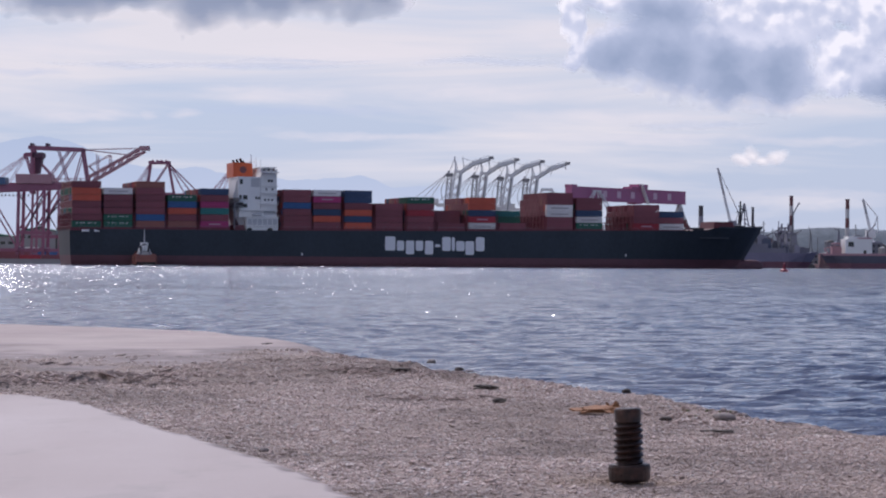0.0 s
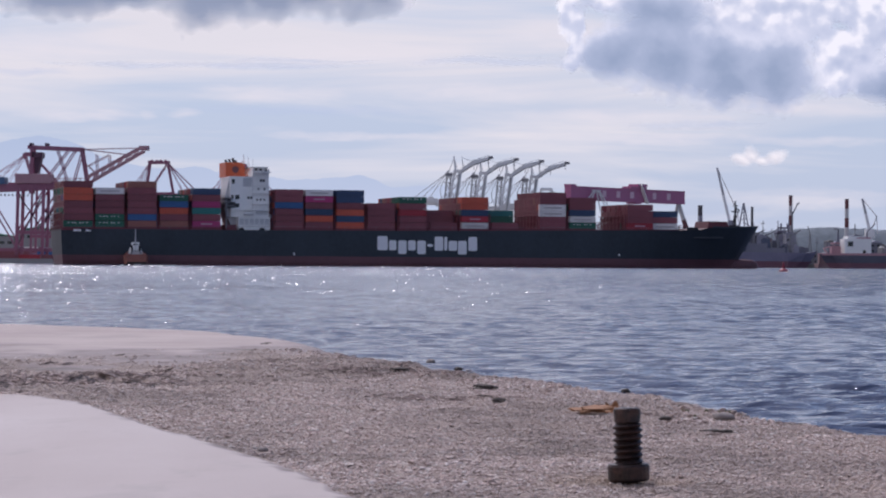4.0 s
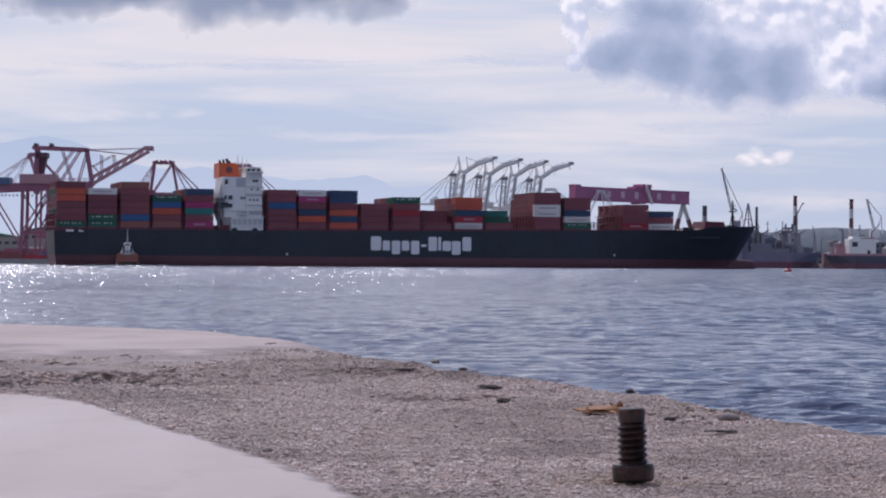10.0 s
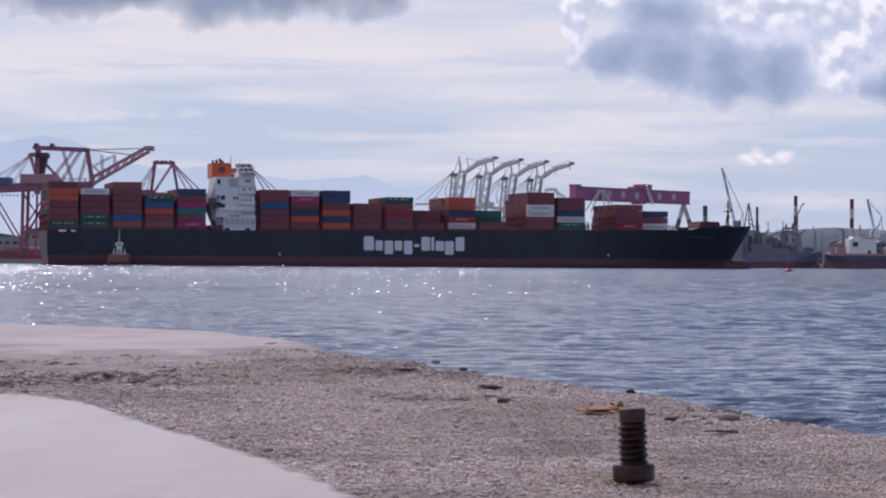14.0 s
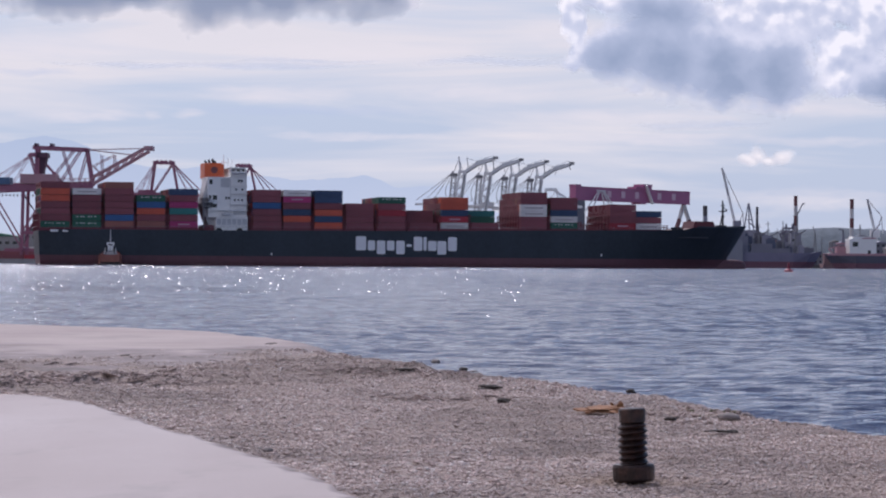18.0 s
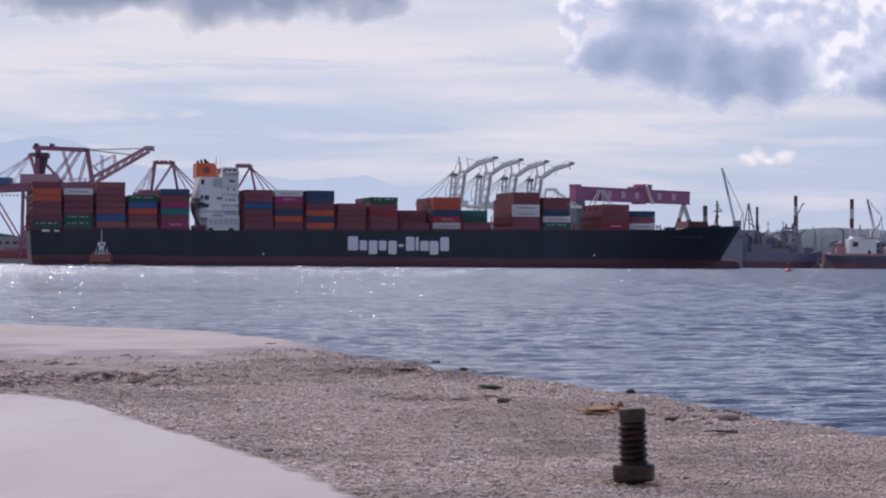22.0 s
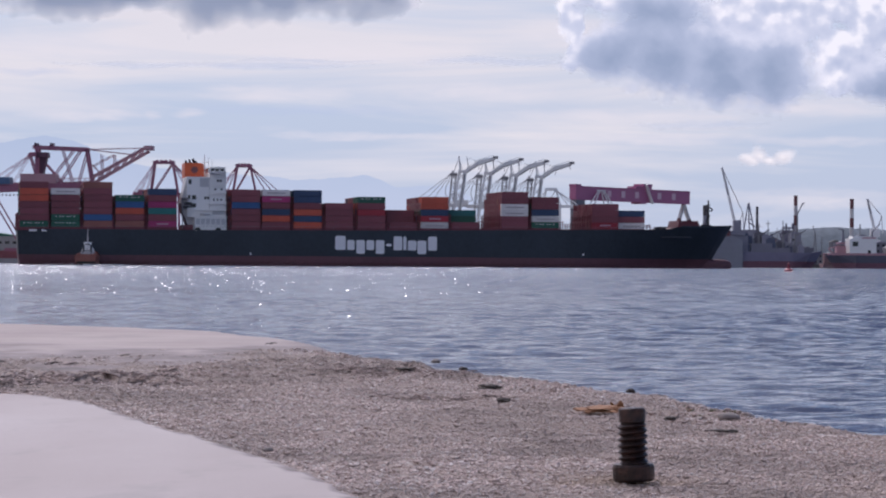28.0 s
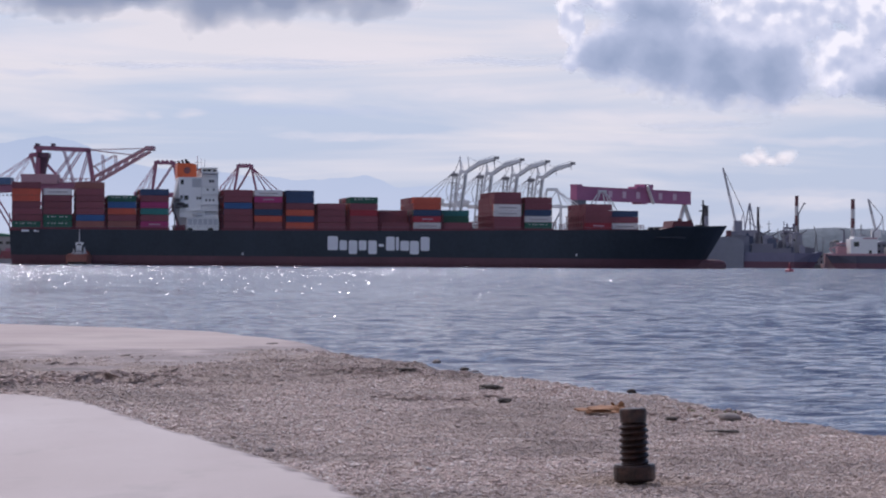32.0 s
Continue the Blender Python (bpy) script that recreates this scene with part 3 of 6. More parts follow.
N = 160
py = g.uniform(3.75, 4.35, N)
px = edge_x(py) - 0.02 - 0.10 * g.uniform(0, 1, N)
keep = fractal(px, py, 0.08, 51, 3) > 0.15
px, py = px[keep], py[keep]
MOSS = material("moss", (0.13, 0.13, 0.07), 0.95, grain=200, vary=0.6, island=0.8)
tuft = new("moss_tufts", pebble_mesh("moss_tufts", np.stack([px, py, TOP + worn(px, py) - 0.02 * np.clip(1 - (edge_x(py) - px) / 0.05, 0, 1) ** 2 + 0.001], 1),
                                     0.0012 + 0.0016 * g.uniform(0, 1, len(px)), 0.9, 14, MOSS, wide=1.6, spin=0.8))
tagged(tuft, "small green moss tufts on the quay's rim", "moss", kind="stuff")

# broken clods where the smooth top has come away
N = 50000
py = 4.30 + 2.1 * g.uniform(0, 1, N)
px = -1.40 + 1.95 * g.uniform(0, 1, N) ** 1.15
crackline = np.exp(-((py - 4.44 + 0.35 * px) / 0.05) ** 2) * (px > -0.25)
clump = 0.45 * crackline + 0.85 * fractal(px * 0.45, py, 0.16, 41, 4) + 0.25 * fractal(px * 0.5, py, 0.03, 42, 2)
clump += 1.3 * np.exp(-((py - 4.72 - 0.5 * (px + 0.9)) / 0.20) ** 2) * smooth_step(-0.5, -0.75, px) + 0.30 * np.exp(-((py - 5.1) / 0.35) ** 2) - 0.45 * smooth_step(-0.3, 0.4, px)
nm, fm = smooth_mask(px, py)
keep = (clump > 0.30 + 0.5 * g.uniform(0, 1, N)) & (nm < 0.3) & (fm < 0.05 + 0.5 * g.uniform(0, 1, N) ** 4) & (px < edge_x(py) - 0.02) & (px > -0.19 * py - 0.1)
px, py = px[keep], py[keep]
ps = (0.0010 + 0.0026 * g.uniform(0, 1, len(px)) ** 3) * (1 + 0.7 * smooth_step(-0.45, -0.75, px))
CLOD = material("broken_mortar", (0.38, 0.295, 0.262), 0.9, grain=120, vary=0.5, stain=0.3, island=1.3)
clods = new("mortar_clods", pebble_mesh("mortar_clods", np.stack([px, py, TOP + worn(px, py) + ps * 0.25], 1), ps, 0.5, 12, CLOD, wide=2.9, spin=0.45))
tagged(clods, "dark broken mortar and coarse grit in the worn patch", "rubble", kind="stuff")

# ---- the anchor bolt ----
RUST = bpy.data.materials.new("rusty_iron")
RUST.use_nodes = True
t = RUST.node_tree
b = t.nodes["Principled BSDF"]
co = t.nodes.new("ShaderNodeTexCoord").outputs["Object"]
ru1, ru2 = fbm(t, co, 70, 5, 0.65), fbm(t, co, 320, 4, 0.6)
rc = ramp(t, ru1, [(0.30, (0.014, 0.009, 0.009)), (0.46, (0.032, 0.019, 0.017)), (0.60, (0.075, 0.038, 0.031)), (0.75, (0.13, 0.075, 0.045))])
link(t, mix(t, op(t, "MULTIPLY", ru2, 0.5), rc, (0.028, 0.019, 0.016)), b.inputs["Base Color"])
b.inputs["Metallic"].default_value = 0.45
link(t, ramp(t, ru2, [(0.3, 0.24), (0.7, 0.55)]), b.inputs["Roughness"])
n = node(t, "ShaderNodeBump", Strength=0.5, Distance=0.0012)
link(t, ru2, n.inputs["Height"])
link(t, n.outputs[0], b.inputs["Normal"])
bolt = thing("anchor_bolt", pose(0.2045, 2.672, TOP + 0.0022, 0, -2.0, 0), "rusty threaded anchor bolt standing in a round nut on the concrete", "bolt")
rod = Form()
rings, nn = [], 28
vs, fs = [], []
levels = 150
for i in range(levels + 1):
    z = 0.016 + (0.0760 - 0.016) * i / levels
    for k in range(nn):
        a = k * math.tau / nn
        turnp = ((z - 0.016) / 0.0066 - k / nn) % 1.0
        ridge = (1 - abs(2 * turnp - 1)) ** 0.8
        amt = 1.0 if z < 0.0585 else max(0.0, 1 - (z - 0.0585) / 0.002)
        r = 0.0122 + 0.0041 * ridge * amt + (0.0020 if z > 0.0605 else 0) * min(1, (z - 0.0605) / 0.001 if z > 0.0605 else 0)
        r *= 1 + 0.015 * math.sin(3 * a + z * 300)
        if z > 0.0745:
            r -= (z - 0.0745) * 0.9
        vs.append((r * math.cos(a), r * math.sin(a), z))
for i in range(levels):
    for k in range(nn):
        fs.append((i * nn + k, i * nn + (k + 1) % nn, (i + 1) * nn + (k + 1) % nn, (i + 1) * nn + k))
fs += [tuple(range(nn))[::-1], tuple(range(levels * nn, (levels + 1) * nn))]
rod.add(vs, fs)
part("threaded_rod", rod, RUST, bolt, "dark rusty rod with a coarse thread")
nut = Form().lathe([(0.0205, -0.002), (0.0222, 0.001), (0.0224, 0.014), (0.0214, 0.0165), (0.014, 0.0172)], 26)
part("nut", nut, RUST, bolt, "round rusty collar with a brown edge", smooth=False)

# ---- small stones and litter on the quay ----
STONE = material("flat_stone", (0.20, 0.17, 0.16), 0.8, grain=60, vary=0.5, stain=0.4, bump=0.4)
LITTER = material("dry_bark", (0.030, 0.020, 0.016), 0.85, grain=80, vary=0.7, bump=0.5)
LEAF = material("dry_leaf", (0.27, 0.125, 0.055), 0.8, grain=60, vary=0.7, bump=0.5)


def pebble(name, x, y, sx, sy, sz, mat, label, category, seed, rz=0.0):
    g = np.random.default_rng(seed)
    bm = bmesh.new()
    bmesh.ops.create_icosphere(bm, subdivisions=3, radius=1.0)
    for v in bm.verts:
        k = 1 + 0.22 * noise.noise(v.co * 1.3 + Vector((seed, 0, 0))) + 0.08 * noise.noise(v.co * 4 + Vector((0, seed, 0)))
        v.co = Vector((v.co.x * sx * k, v.co.y * sy * k, max(v.co.z, -0.5) * sz * k))
    me = bpy.data.meshes.new(name)
    bm.to_mesh(me)
    bm.free()
    me.materials.append(mat)
    me.shade_smooth()
    ob = new(name, me)
    ob.matrix_basis = pose(x, y, ground_z(x, y) + 0.0015 + sz * 0.5, 0, 0, rz)
    return tagged(ob, label, category)


pebble("flat_stone", 0.429, 3.76, 0.0175, 0.016, 0.0062, STONE, "flat grey-brown stone lying on the gravelly concrete", "stone", 3)
pebble("dark_pebble", 0.336, 3.70, 0.0095, 0.010, 0.0036, LITTER, "small dark pebble on the gravelly concrete", "stone", 5)
pebble("rim_pebble", 0.335, 4.46, 0.008, 0.010, 0.005, LITTER, "small dark pebble at the quay's rim", "stone", 7)
pebble("rim_pebble", -0.015, 5.72, 0.010, 0.012, 0.006, STONE, "small brown stone at the quay's rim", "stone", 8)
pebble("rim_pebble", 0.045, 5.36, 0.010, 0.012, 0.005, LITTER, "small dark stone at the quay's rim", "stone", 9)
pebble("concrete_chip", -0.21, 3.04, 0.0065, 0.006, 0.0034, STONE, "small grey chip beside the smooth concrete", "stone", 12)


def litter(name, x, y, length, count, mat, label, category, seed, rise=0.009):
    """A little heap of flat splinters, each bent and lying across the others."""
    g = random.Random(seed)
    th = thing(name, pose(x, y, ground_z(x, y) + (0.0048 if mat == LITTER else 0.0022)), label, category)
    for i in range(count):
        f = Form()
        l, w = length * g.uniform(0.45, 1.0), length * g.uniform(0.16, 0.34)
        pts, a = [], g.uniform(-0.35, 0.35)
        cx, cy = g.uniform(-0.2, 0.2) * length, g.uniform(-0.3, 0.3) * length
        for k in range(7):
            s = k / 6 - 0.5
            hw = w * (1 - (2 * s) ** 2) * 0.5 + 0.0006
            z = rise * (i / count) + rise * 0.35 * (1 - (2 * s) ** 2) * g.uniform(0.2, 1)
            for o, dz in ((-hw, 0), (hw, rise * 0.3), (hw, rise * 0.3 + 0.0012), (-hw, 0.0012)):
                pts.append((cx + s * l * math.cos(a) - o * math.sin(a), cy + s * l * math.sin(a) + o * math.cos(a), z + dz))
        fs = [(4 * k + j, 4 * k + (j + 1) % 4, 4 * k + 4 + (j + 1) % 4, 4 * k + 4 + j) for k in range(6) for j in range(4)]
        fs += [(3, 2, 1, 0), (24, 25, 26, 27)]
        part("splinter", f.add(pts, fs), mat, th)
    return th


litter("bark_scrap", -0.078, 5.25, 0.044, 9, LITTER, "dark curled scrap of bark on gravelly concrete", "debris", 1, 0.007)
litter("bark_scrap", 0.087, 4.50, 0.036, 8, LITTER, "dark scrap of bark on gravelly concrete", "debris", 2, 0.006)
litter("bark_scrap", 0.385, 3.40, 0.050, 2, LITTER, "thin dark twig lying flat on gravelly concrete", "debris", 3, 0.002)
litter("bark_scrap", -0.47, 6.9, 0.035, 2, LITTER, "dark splinter on the smooth pale concrete", "debris", 4, 0.003)


def leaf(x, y, length, width, curl, rz, label, seed):
    """A dried leaf: a curled blade with its rim turned up, a midrib and a short stalk."""
    th = thing("dry_leaf", pose(x, y, ground_z(x, y) + 0.0035, 0, 0, rz), label, "leaf")
    g = random.Random(seed)
    n, m = 15, 7
    blade = Form()
    for lift in (0.0, 0.0007):
        vs = []
        for i in range(n):
            s = 2 * i / (n - 1) - 1
            half = width * max(0.04, 1 - abs(s + 0.1) ** 2.2) ** 0.75 * (1 + 0.2 * math.sin(7 * s + seed))
            for j in range(m):
                q = 2 * j / (m - 1) - 1
                z = curl * (abs(q) ** 1.7 * (0.65 + 0.35 * math.sin(4 * s + 2 * q + seed)) * (1 - 0.5 * s * s) + 0.25 * s * s)
                vs.append((s * length / 2 + g.uniform(-1, 1) * length * 0.012, q * half, z + lift))
        blade.add(vs, [(i * m + j, i * m + j + 1, (i + 1) * m + j + 1, (i + 1) * m + j) for i in range(n - 1) for j in range(m - 1)])
    part("blade", blade, LEAF, th, "curled orange-brown blade", smooth=True)
    part("stalk", Form().bar((-length * 0.7, 0, 0.003), (length * 0.45, 0, 0.001), 0.0014, taper=0.5), LEAF, th)
    return th


litter("leaf_shreds", 0.238, 3.86, 0.060, 16, LEAF, "flat orange-brown shreds of a dried leaf on gravelly concrete", "leaf", 5, 0.006)
litter("leaf_shreds", 0.258, 3.90, 0.046, 9, LEAF, "orange-brown shreds of a dried leaf on gravelly concrete", "leaf", 15, 0.006)
leaf(0.277, 3.97, 0.022, 0.012, 0.0110, -30, "small dried brown leaf standing curled on gravelly concrete", 6)
litter("bark_scrap", 0.102, 4.13, 0.022, 6, LITTER, "small dark scrap of bark on gravelly concrete", "debris", 7, 0.005)

# ---- the container ship: x runs from stern to bow, y from starboard (0) to port, z from the waterline ----
SHIP = thing("container_ship", pose(-155.85, 1062.1, 0, 0, 0, 16.14), "large dark-hulled container ship stacked with coloured containers", "ship")
HALF = 20.5
#           s deck, s waterline, half breadth deck, half breadth waterline, deck height
STATIONS = [(0, 1.2, 18.6, 16.5, 15.3), (3, 4.5, 19.4, 17.4, 15.3), (9, 11, 20.3, 18.6, 15.3), (20, 22, 20.5, 19.6, 15.3), (45, 47, 20.5, 20.4, 15.3),
            (95, 95, 20.5, 20.5, 15.4), (170, 170, 20.5, 20.5, 15.9), (225, 225, 20.5, 20.5, 16.6), (250, 248, 20.5, 19.6, 16.9), (268, 265, 20.4, 16.8, 17.1),
            (283, 279, 19.8, 12.6, 17.3), (290, 285, 19.2, 10.4, 17.6), (294, 289, 18.6, 9.0, 18.6), (303, 297, 16.6, 6.2, 18.5), (312, 305, 12.8, 3.6, 18.7), (319, 311, 8.2, 1.8, 18.9),
            (323.5, 312.0, 3.4, 0.8, 19.1), (325.4, 313.2, 0.3, 0.2, 19.2)]
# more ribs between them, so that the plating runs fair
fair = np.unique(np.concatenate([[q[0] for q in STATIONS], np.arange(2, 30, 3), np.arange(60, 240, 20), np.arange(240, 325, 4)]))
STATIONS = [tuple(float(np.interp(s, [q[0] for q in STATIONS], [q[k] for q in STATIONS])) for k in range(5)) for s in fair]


def hull_rows(levels):
    rows = []
    for sd, sw, bd, bw, dz in STATIONS:
        row = []
        for z in levels:
            z = min(z, dz)
            k = max(0.0, z / dz)
            kb = k ** 0.8 if sd < 100 else k ** 1.15
            low = 1.0 if z >= 0 else 0.8
            half = (bw + (bd - bw) * kb) * low
            row.append((sw + (sd - sw) * (k if sd > 100 else k ** 0.5), half, z))
        rows.append(row)
    return rows


def hull_form(levels):
    rows, f = hull_rows(levels), Form()
    n, m = len(rows), len(levels)
    for side in (-1, 1):
        vs = [(s, HALF + side * h, z) for row in rows for s, h, z in row]
        f.add(vs, [(i * m + j, (i + 1) * m + j, (i + 1) * m + j + 1, i * m + j + 1) for i in range(n - 1) for j in range(m - 1)])
    base = len(f.v) // 2
    f.f += [((n - 1) * m + j, (n - 1) * m + j + 1, base + (n - 1) * m + j + 1, base + (n - 1) * m + j) for j in range(m - 1)]
    return f


def transom(levels):
    row, f = hull_rows(levels)[0], Form()
    f.add([(s - 0.02, HALF + side * h, z) for s, h, z in row for side in (-1, 1)], [(2 * j, 2 * j + 1, 2 * j + 3, 2 * j + 2) for j in range(len(levels) - 1)])
    return f


TRAN = material("transom_paint", (0.055, 0.055, 0.063), 0.6, grain=0.5)
part("transom", transom([4.2, 8, 12, 99]), TRAN, SHIP, "worn grey transom")
part("transom", transom([-3, 0, 4.2]), BOOT, SHIP, "faded red foot of the transom")
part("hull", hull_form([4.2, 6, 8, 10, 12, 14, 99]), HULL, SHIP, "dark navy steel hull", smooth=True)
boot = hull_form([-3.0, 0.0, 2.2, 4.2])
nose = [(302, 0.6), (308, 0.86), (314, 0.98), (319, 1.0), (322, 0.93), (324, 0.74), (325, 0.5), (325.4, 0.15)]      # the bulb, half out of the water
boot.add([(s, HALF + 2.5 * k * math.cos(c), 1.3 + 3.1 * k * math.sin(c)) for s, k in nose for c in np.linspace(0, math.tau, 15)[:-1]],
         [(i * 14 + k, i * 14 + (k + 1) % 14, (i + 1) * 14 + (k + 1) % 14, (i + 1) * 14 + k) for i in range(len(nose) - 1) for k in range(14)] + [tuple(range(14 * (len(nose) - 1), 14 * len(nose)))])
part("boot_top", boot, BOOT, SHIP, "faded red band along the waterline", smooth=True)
deck = Form()
rows = hull_rows([99])
deck.add([(s, HALF + side * h, z - 0.25) for row in rows for s, h, z in row for side in (-1, 1)],
         [(2 * i, 2 * i + 1, 2 * i + 3, 2 * i + 2) for i in range(len(rows) - 1)])
part("deck", deck, DECK, SHIP, "dull red steel deck")
rail = Form()
for i in [q for q in range(len(STATIONS) - 1) if STATIONS[q][0] > 294]:
    for side in (-1, 1):
        a, c = STATIONS[i], STATIONS[i + 1]
        rail.bar((a[0], HALF + side * a[2], a[4] + 0.35), (c[0], HALF + side * c[2], c[4] + 0.35), 0.3, 0.7)
part("bulwark", rail, HULL, SHIP, "dark bulwark round the bow")
# white plates put in for the bright sky showing through mooring holes
for s, w in ((5.0, 3.2), (10.2, 2.2), (14.6, 1.2)):
    part("mooring_fairlead", Form().box(s, s + w, 0.2, 1.4, 14.1, 15.0), WHITE, SHIP, "white plate put in for sky seen through the stern")
# rub marks and small white draught marks on the side
for s, z in ((100.5, 5.2), (148, 6.3), (250, 5.8)):
    part("hull_mark", Form().box(s - 0.3, s + 0.3, -0.03, 0.02, z - 0.5, z + 0.5), LETTER, SHIP)
part("writing_bars", Form().box(287, 301, 2.6, 3.2, 13.8, 14.3), TRAN, SHIP, "dull grey writing bars near the bow")

# the owner's mark on the side: one plain shape for each sign
shapes = [(0.0, 4.6, 0, 6.2), (5.3, 3.3, 0, 4.4), (9.4, 3.8, -1.6, 4.4), (13.9, 3.4, 0, 4.4), (18.1, 3.8, -1.6, 4.4), (22.6, 2.6, 1.7, 2.9),
          (26.0, 3.9, 0, 6.2), (30.4, 1.4, 0, 6.2), (32.4, 3.9, 0, 4.4), (36.7, 4.0, -1.6, 4.4), (41.5, 4.0, 0, 6.2)]
for s, w, z0, z1 in shapes:
    f = Form()
    c = 0.5
    f.prism([(s + c, z0), (s + w - c, z0), (s + w, z0 + c), (s + w, z1 - c), (s + w - c, z1), (s + c, z1), (s, z1 - c), (s, z0 + c)], -0.06, 0.03)
    part("side_marking", f, LETTER, SHIP, "pale grey block marking on the hull side", at=pose(137.8, 0, 7.1))

# containers, each bay: first metre, length, height of its foot, columns from starboard to port with their tiers from the foot up
TIER = 2.72


def container_mesh(key):
    """A box with corner posts, recessed corrugated sides and door ends."""
    f, L, W, H = Form(), 12.19, 2.38, TIER - 0.07
    f.box(0.08, L - 0.08, 0.07, W - 0.07, 0.1, H - 0.06)
    for x in (0, L - 0.22):
        for y in (0, W - 0.2):
            f.box(x, x + 0.22, y, y + 0.2, 0, H)
    for y in (0, W - 0.14):
        f.box(0.22, L - 0.22, y, y + 0.14, H - 0.16, H)
        f.box(0.22, L - 0.22, y, y + 0.14, 0, 0.18)
    for x in (0, L - 0.12):
        f.box(x, x + 0.12, 0.2, W - 0.2, H - 0.16, H)
        f.box(x, x + 0.12, 0.2, W - 0.2, 0, 0.18)
    for k in range(20):
        x = 0.5 + k * (L - 1.0) / 19.5
        f.box(x, x + 0.28, 0.03, 0.07, 0.18, H - 0.16)
    for k in range(4):
        y = 0.45 + k * 0.5
        f.box(0.03, 0.08, y, y + 0.08, 0.2, H - 0.2)
    return f.mesh("container", box_mat(key))


BOXES = {key: container_mesh(key) for key in BOX_COLOURS}
BAYS = [  # s, foot, starboard column from the top down, tiers of the rest
    (0.9, 16.0, "MOOMMMG", 7), (14.3, 16.1, "WMMMGG", 6), (28.2, 16.2, "BMMMMLB", 7), (41.9, 16.3, "GLOMB", 5), (56.0, 16.4, "NMPTMP", 6),
    (92.3, 16.5, "MMLMMM", 6), (105.6, 16.5, "WPMNOM", 6), (119.6, 16.5, "NNMONO", 6), (133.5, 16.6, "MMMM", 4), (147.9, 16.7, "GMRMM", 5),
    (162.0, 16.8, "M", 3), (176.3, 17.0, "OONRW", 5), (190.2, 17.1, "M", 3), (212.5, 17.3, "MMWWM", 5.5), (226.6, 17.5, "MMNWG", 5),
    (254.4, 17.6, "MMMR", 4), (267.2, 17.6, "NMW", 3)]
inner_keys = "MMMMBMMRGLMNMOBM"
rnd = random.Random(4)
PITCH = 2.44
STEEL_PALE = material("faint_marking", (0.48, 0.42, 0.42), 0.6)
MARKP = material("faded_marking", (0.50, 0.30, 0.36), 0.6)
marks = Form().box(3.6, 8.6, -0.035, 0.02, 1.05, 1.65).mesh("marking_bar", MARKP)
small = Form().box(0, 0.75, -0.035, 0.02, 1.55, 1.95).mesh("marking_bar", MATS["container_off-white"])
wbar = Form().box(2.0, 10.2, -0.035, 0.02, 0.9, 1.5).mesh("marking_bar", STEEL_PALE)
inner, inner_mat = Form(), []
INNER_KEYS = list(BOX_COLOURS)
for s, foot, col, tiers in BAYS:
    n = len(col)
    full = 6 if tiers == 5.5 else int(tiers)
    lift = (TIER + 0.09) if tiers != 5.5 else TIER
    ncol = 16 if s < 250 else (15 if s < 260 else 13)
    y0 = 0.35 + (16 - ncol) * PITCH / 2 if s > 250 else 0.35
    if tiers == 5.5:
        col, n = "MMWWMM", 6
    for k in range(n):                                   # the starboard column
        key = col[n - 1 - k]
        ob = part("container", BOXES[key], None, SHIP, BOX_WORDS[key] + " steel shipping container", at=pose(s, y0, foot + k * lift))
        if key in "PR" and k % 2 == n % 2:
            part("marking_bar", marks, None, ob, "pale marking on the container side")
        elif key == "W":
            part("marking_bar", wbar, None, ob, "faint grey marking along the container side")
        elif key == "G":
            for j in (1.6, 3.3, 4.5, 6.6, 7.7, 9.4):
                part("marking_bar", small, None, ob, "pale marking on the container side", at=pose(j, 0, 0))
    for c in range(1, ncol):
        top = full
        if len(col) == 1:
            top = (0 if c < 3 else 3 if c < 12 else 2)
        elif c > 1 and rnd.random() < 0.12:
            top = full - 1
        for k in range(top):
            key = rnd.choice(inner_keys)
            if s < 1 and rnd.random() < 0.75:
                key = "MMG"[k % 3]
            if s > 150 and rnd.random() < (0.97 if s in (212.5, 254.4) else 0.6):
                key = "M"
            if len(col) == 1 and s > 180:
                key = rnd.choice("TGTM")
            if k == top - 1 and c <= 2 and len(col) > 1:
                key = col[0]
            if (k == top - 1 and c < 6) or s in (212.5, 254.4):     # those that stand out on the skyline or show their ends
                part("container", BOXES[key], None, SHIP, BOX_WORDS[key] + " steel shipping container", at=pose(s, y0 + c * PITCH, foot + k * lift))
                continue
            z = foot + k * lift
            y = y0 + c * PITCH
            inner.box(s, s + 12.19, y, y + 2.38, z, z + TIER - 0.05)
            for yy in (y + 0.5, y + 1.2, y + 1.9):
                inner.box(s - 0.04, s, yy, yy + 0.1, z + 0.2, z + TIER - 0.3)
            inner_mat += [INNER_KEYS.index(key)] * (len(inner.f) - len(inner_mat))
    # hatch coaming below and lashing bridge behind the bay
    part("hatch_coaming", Form().box(s - 0.6, s + 12.6, max(0.5, y0), 2 * HALF - max(0.5, y0), foot - 1.4, foot - 0.04), LASH, SHIP)
    lb = Form()
    for c in range(0, ncol + 1, 2):
        yy = y0 + c * PITCH - 0.05
        lb.box(s - 1.15, s - 0.75, yy - 0.12, yy + 0.12, foot - 1.4, foot + 6.1)
    for z in (foot + 0.2, foot + 3.0, foot + 5.8):
        lb.box(s - 1.2, s - 0.7, y0, y0 + ncol * PITCH, z, z + 0.3)
    part("lashing_bridge", lb, LASH, SHIP, "maroon steel lashing bridge between bays")

inner_me = inner.mesh("stacked_cargo", box_mat(INNER_KEYS[0]))
for key in INNER_KEYS[1:]:
    inner_me.materials.append(box_mat(key))
inner_me.polygons.foreach_set("material_index", inner_mat)
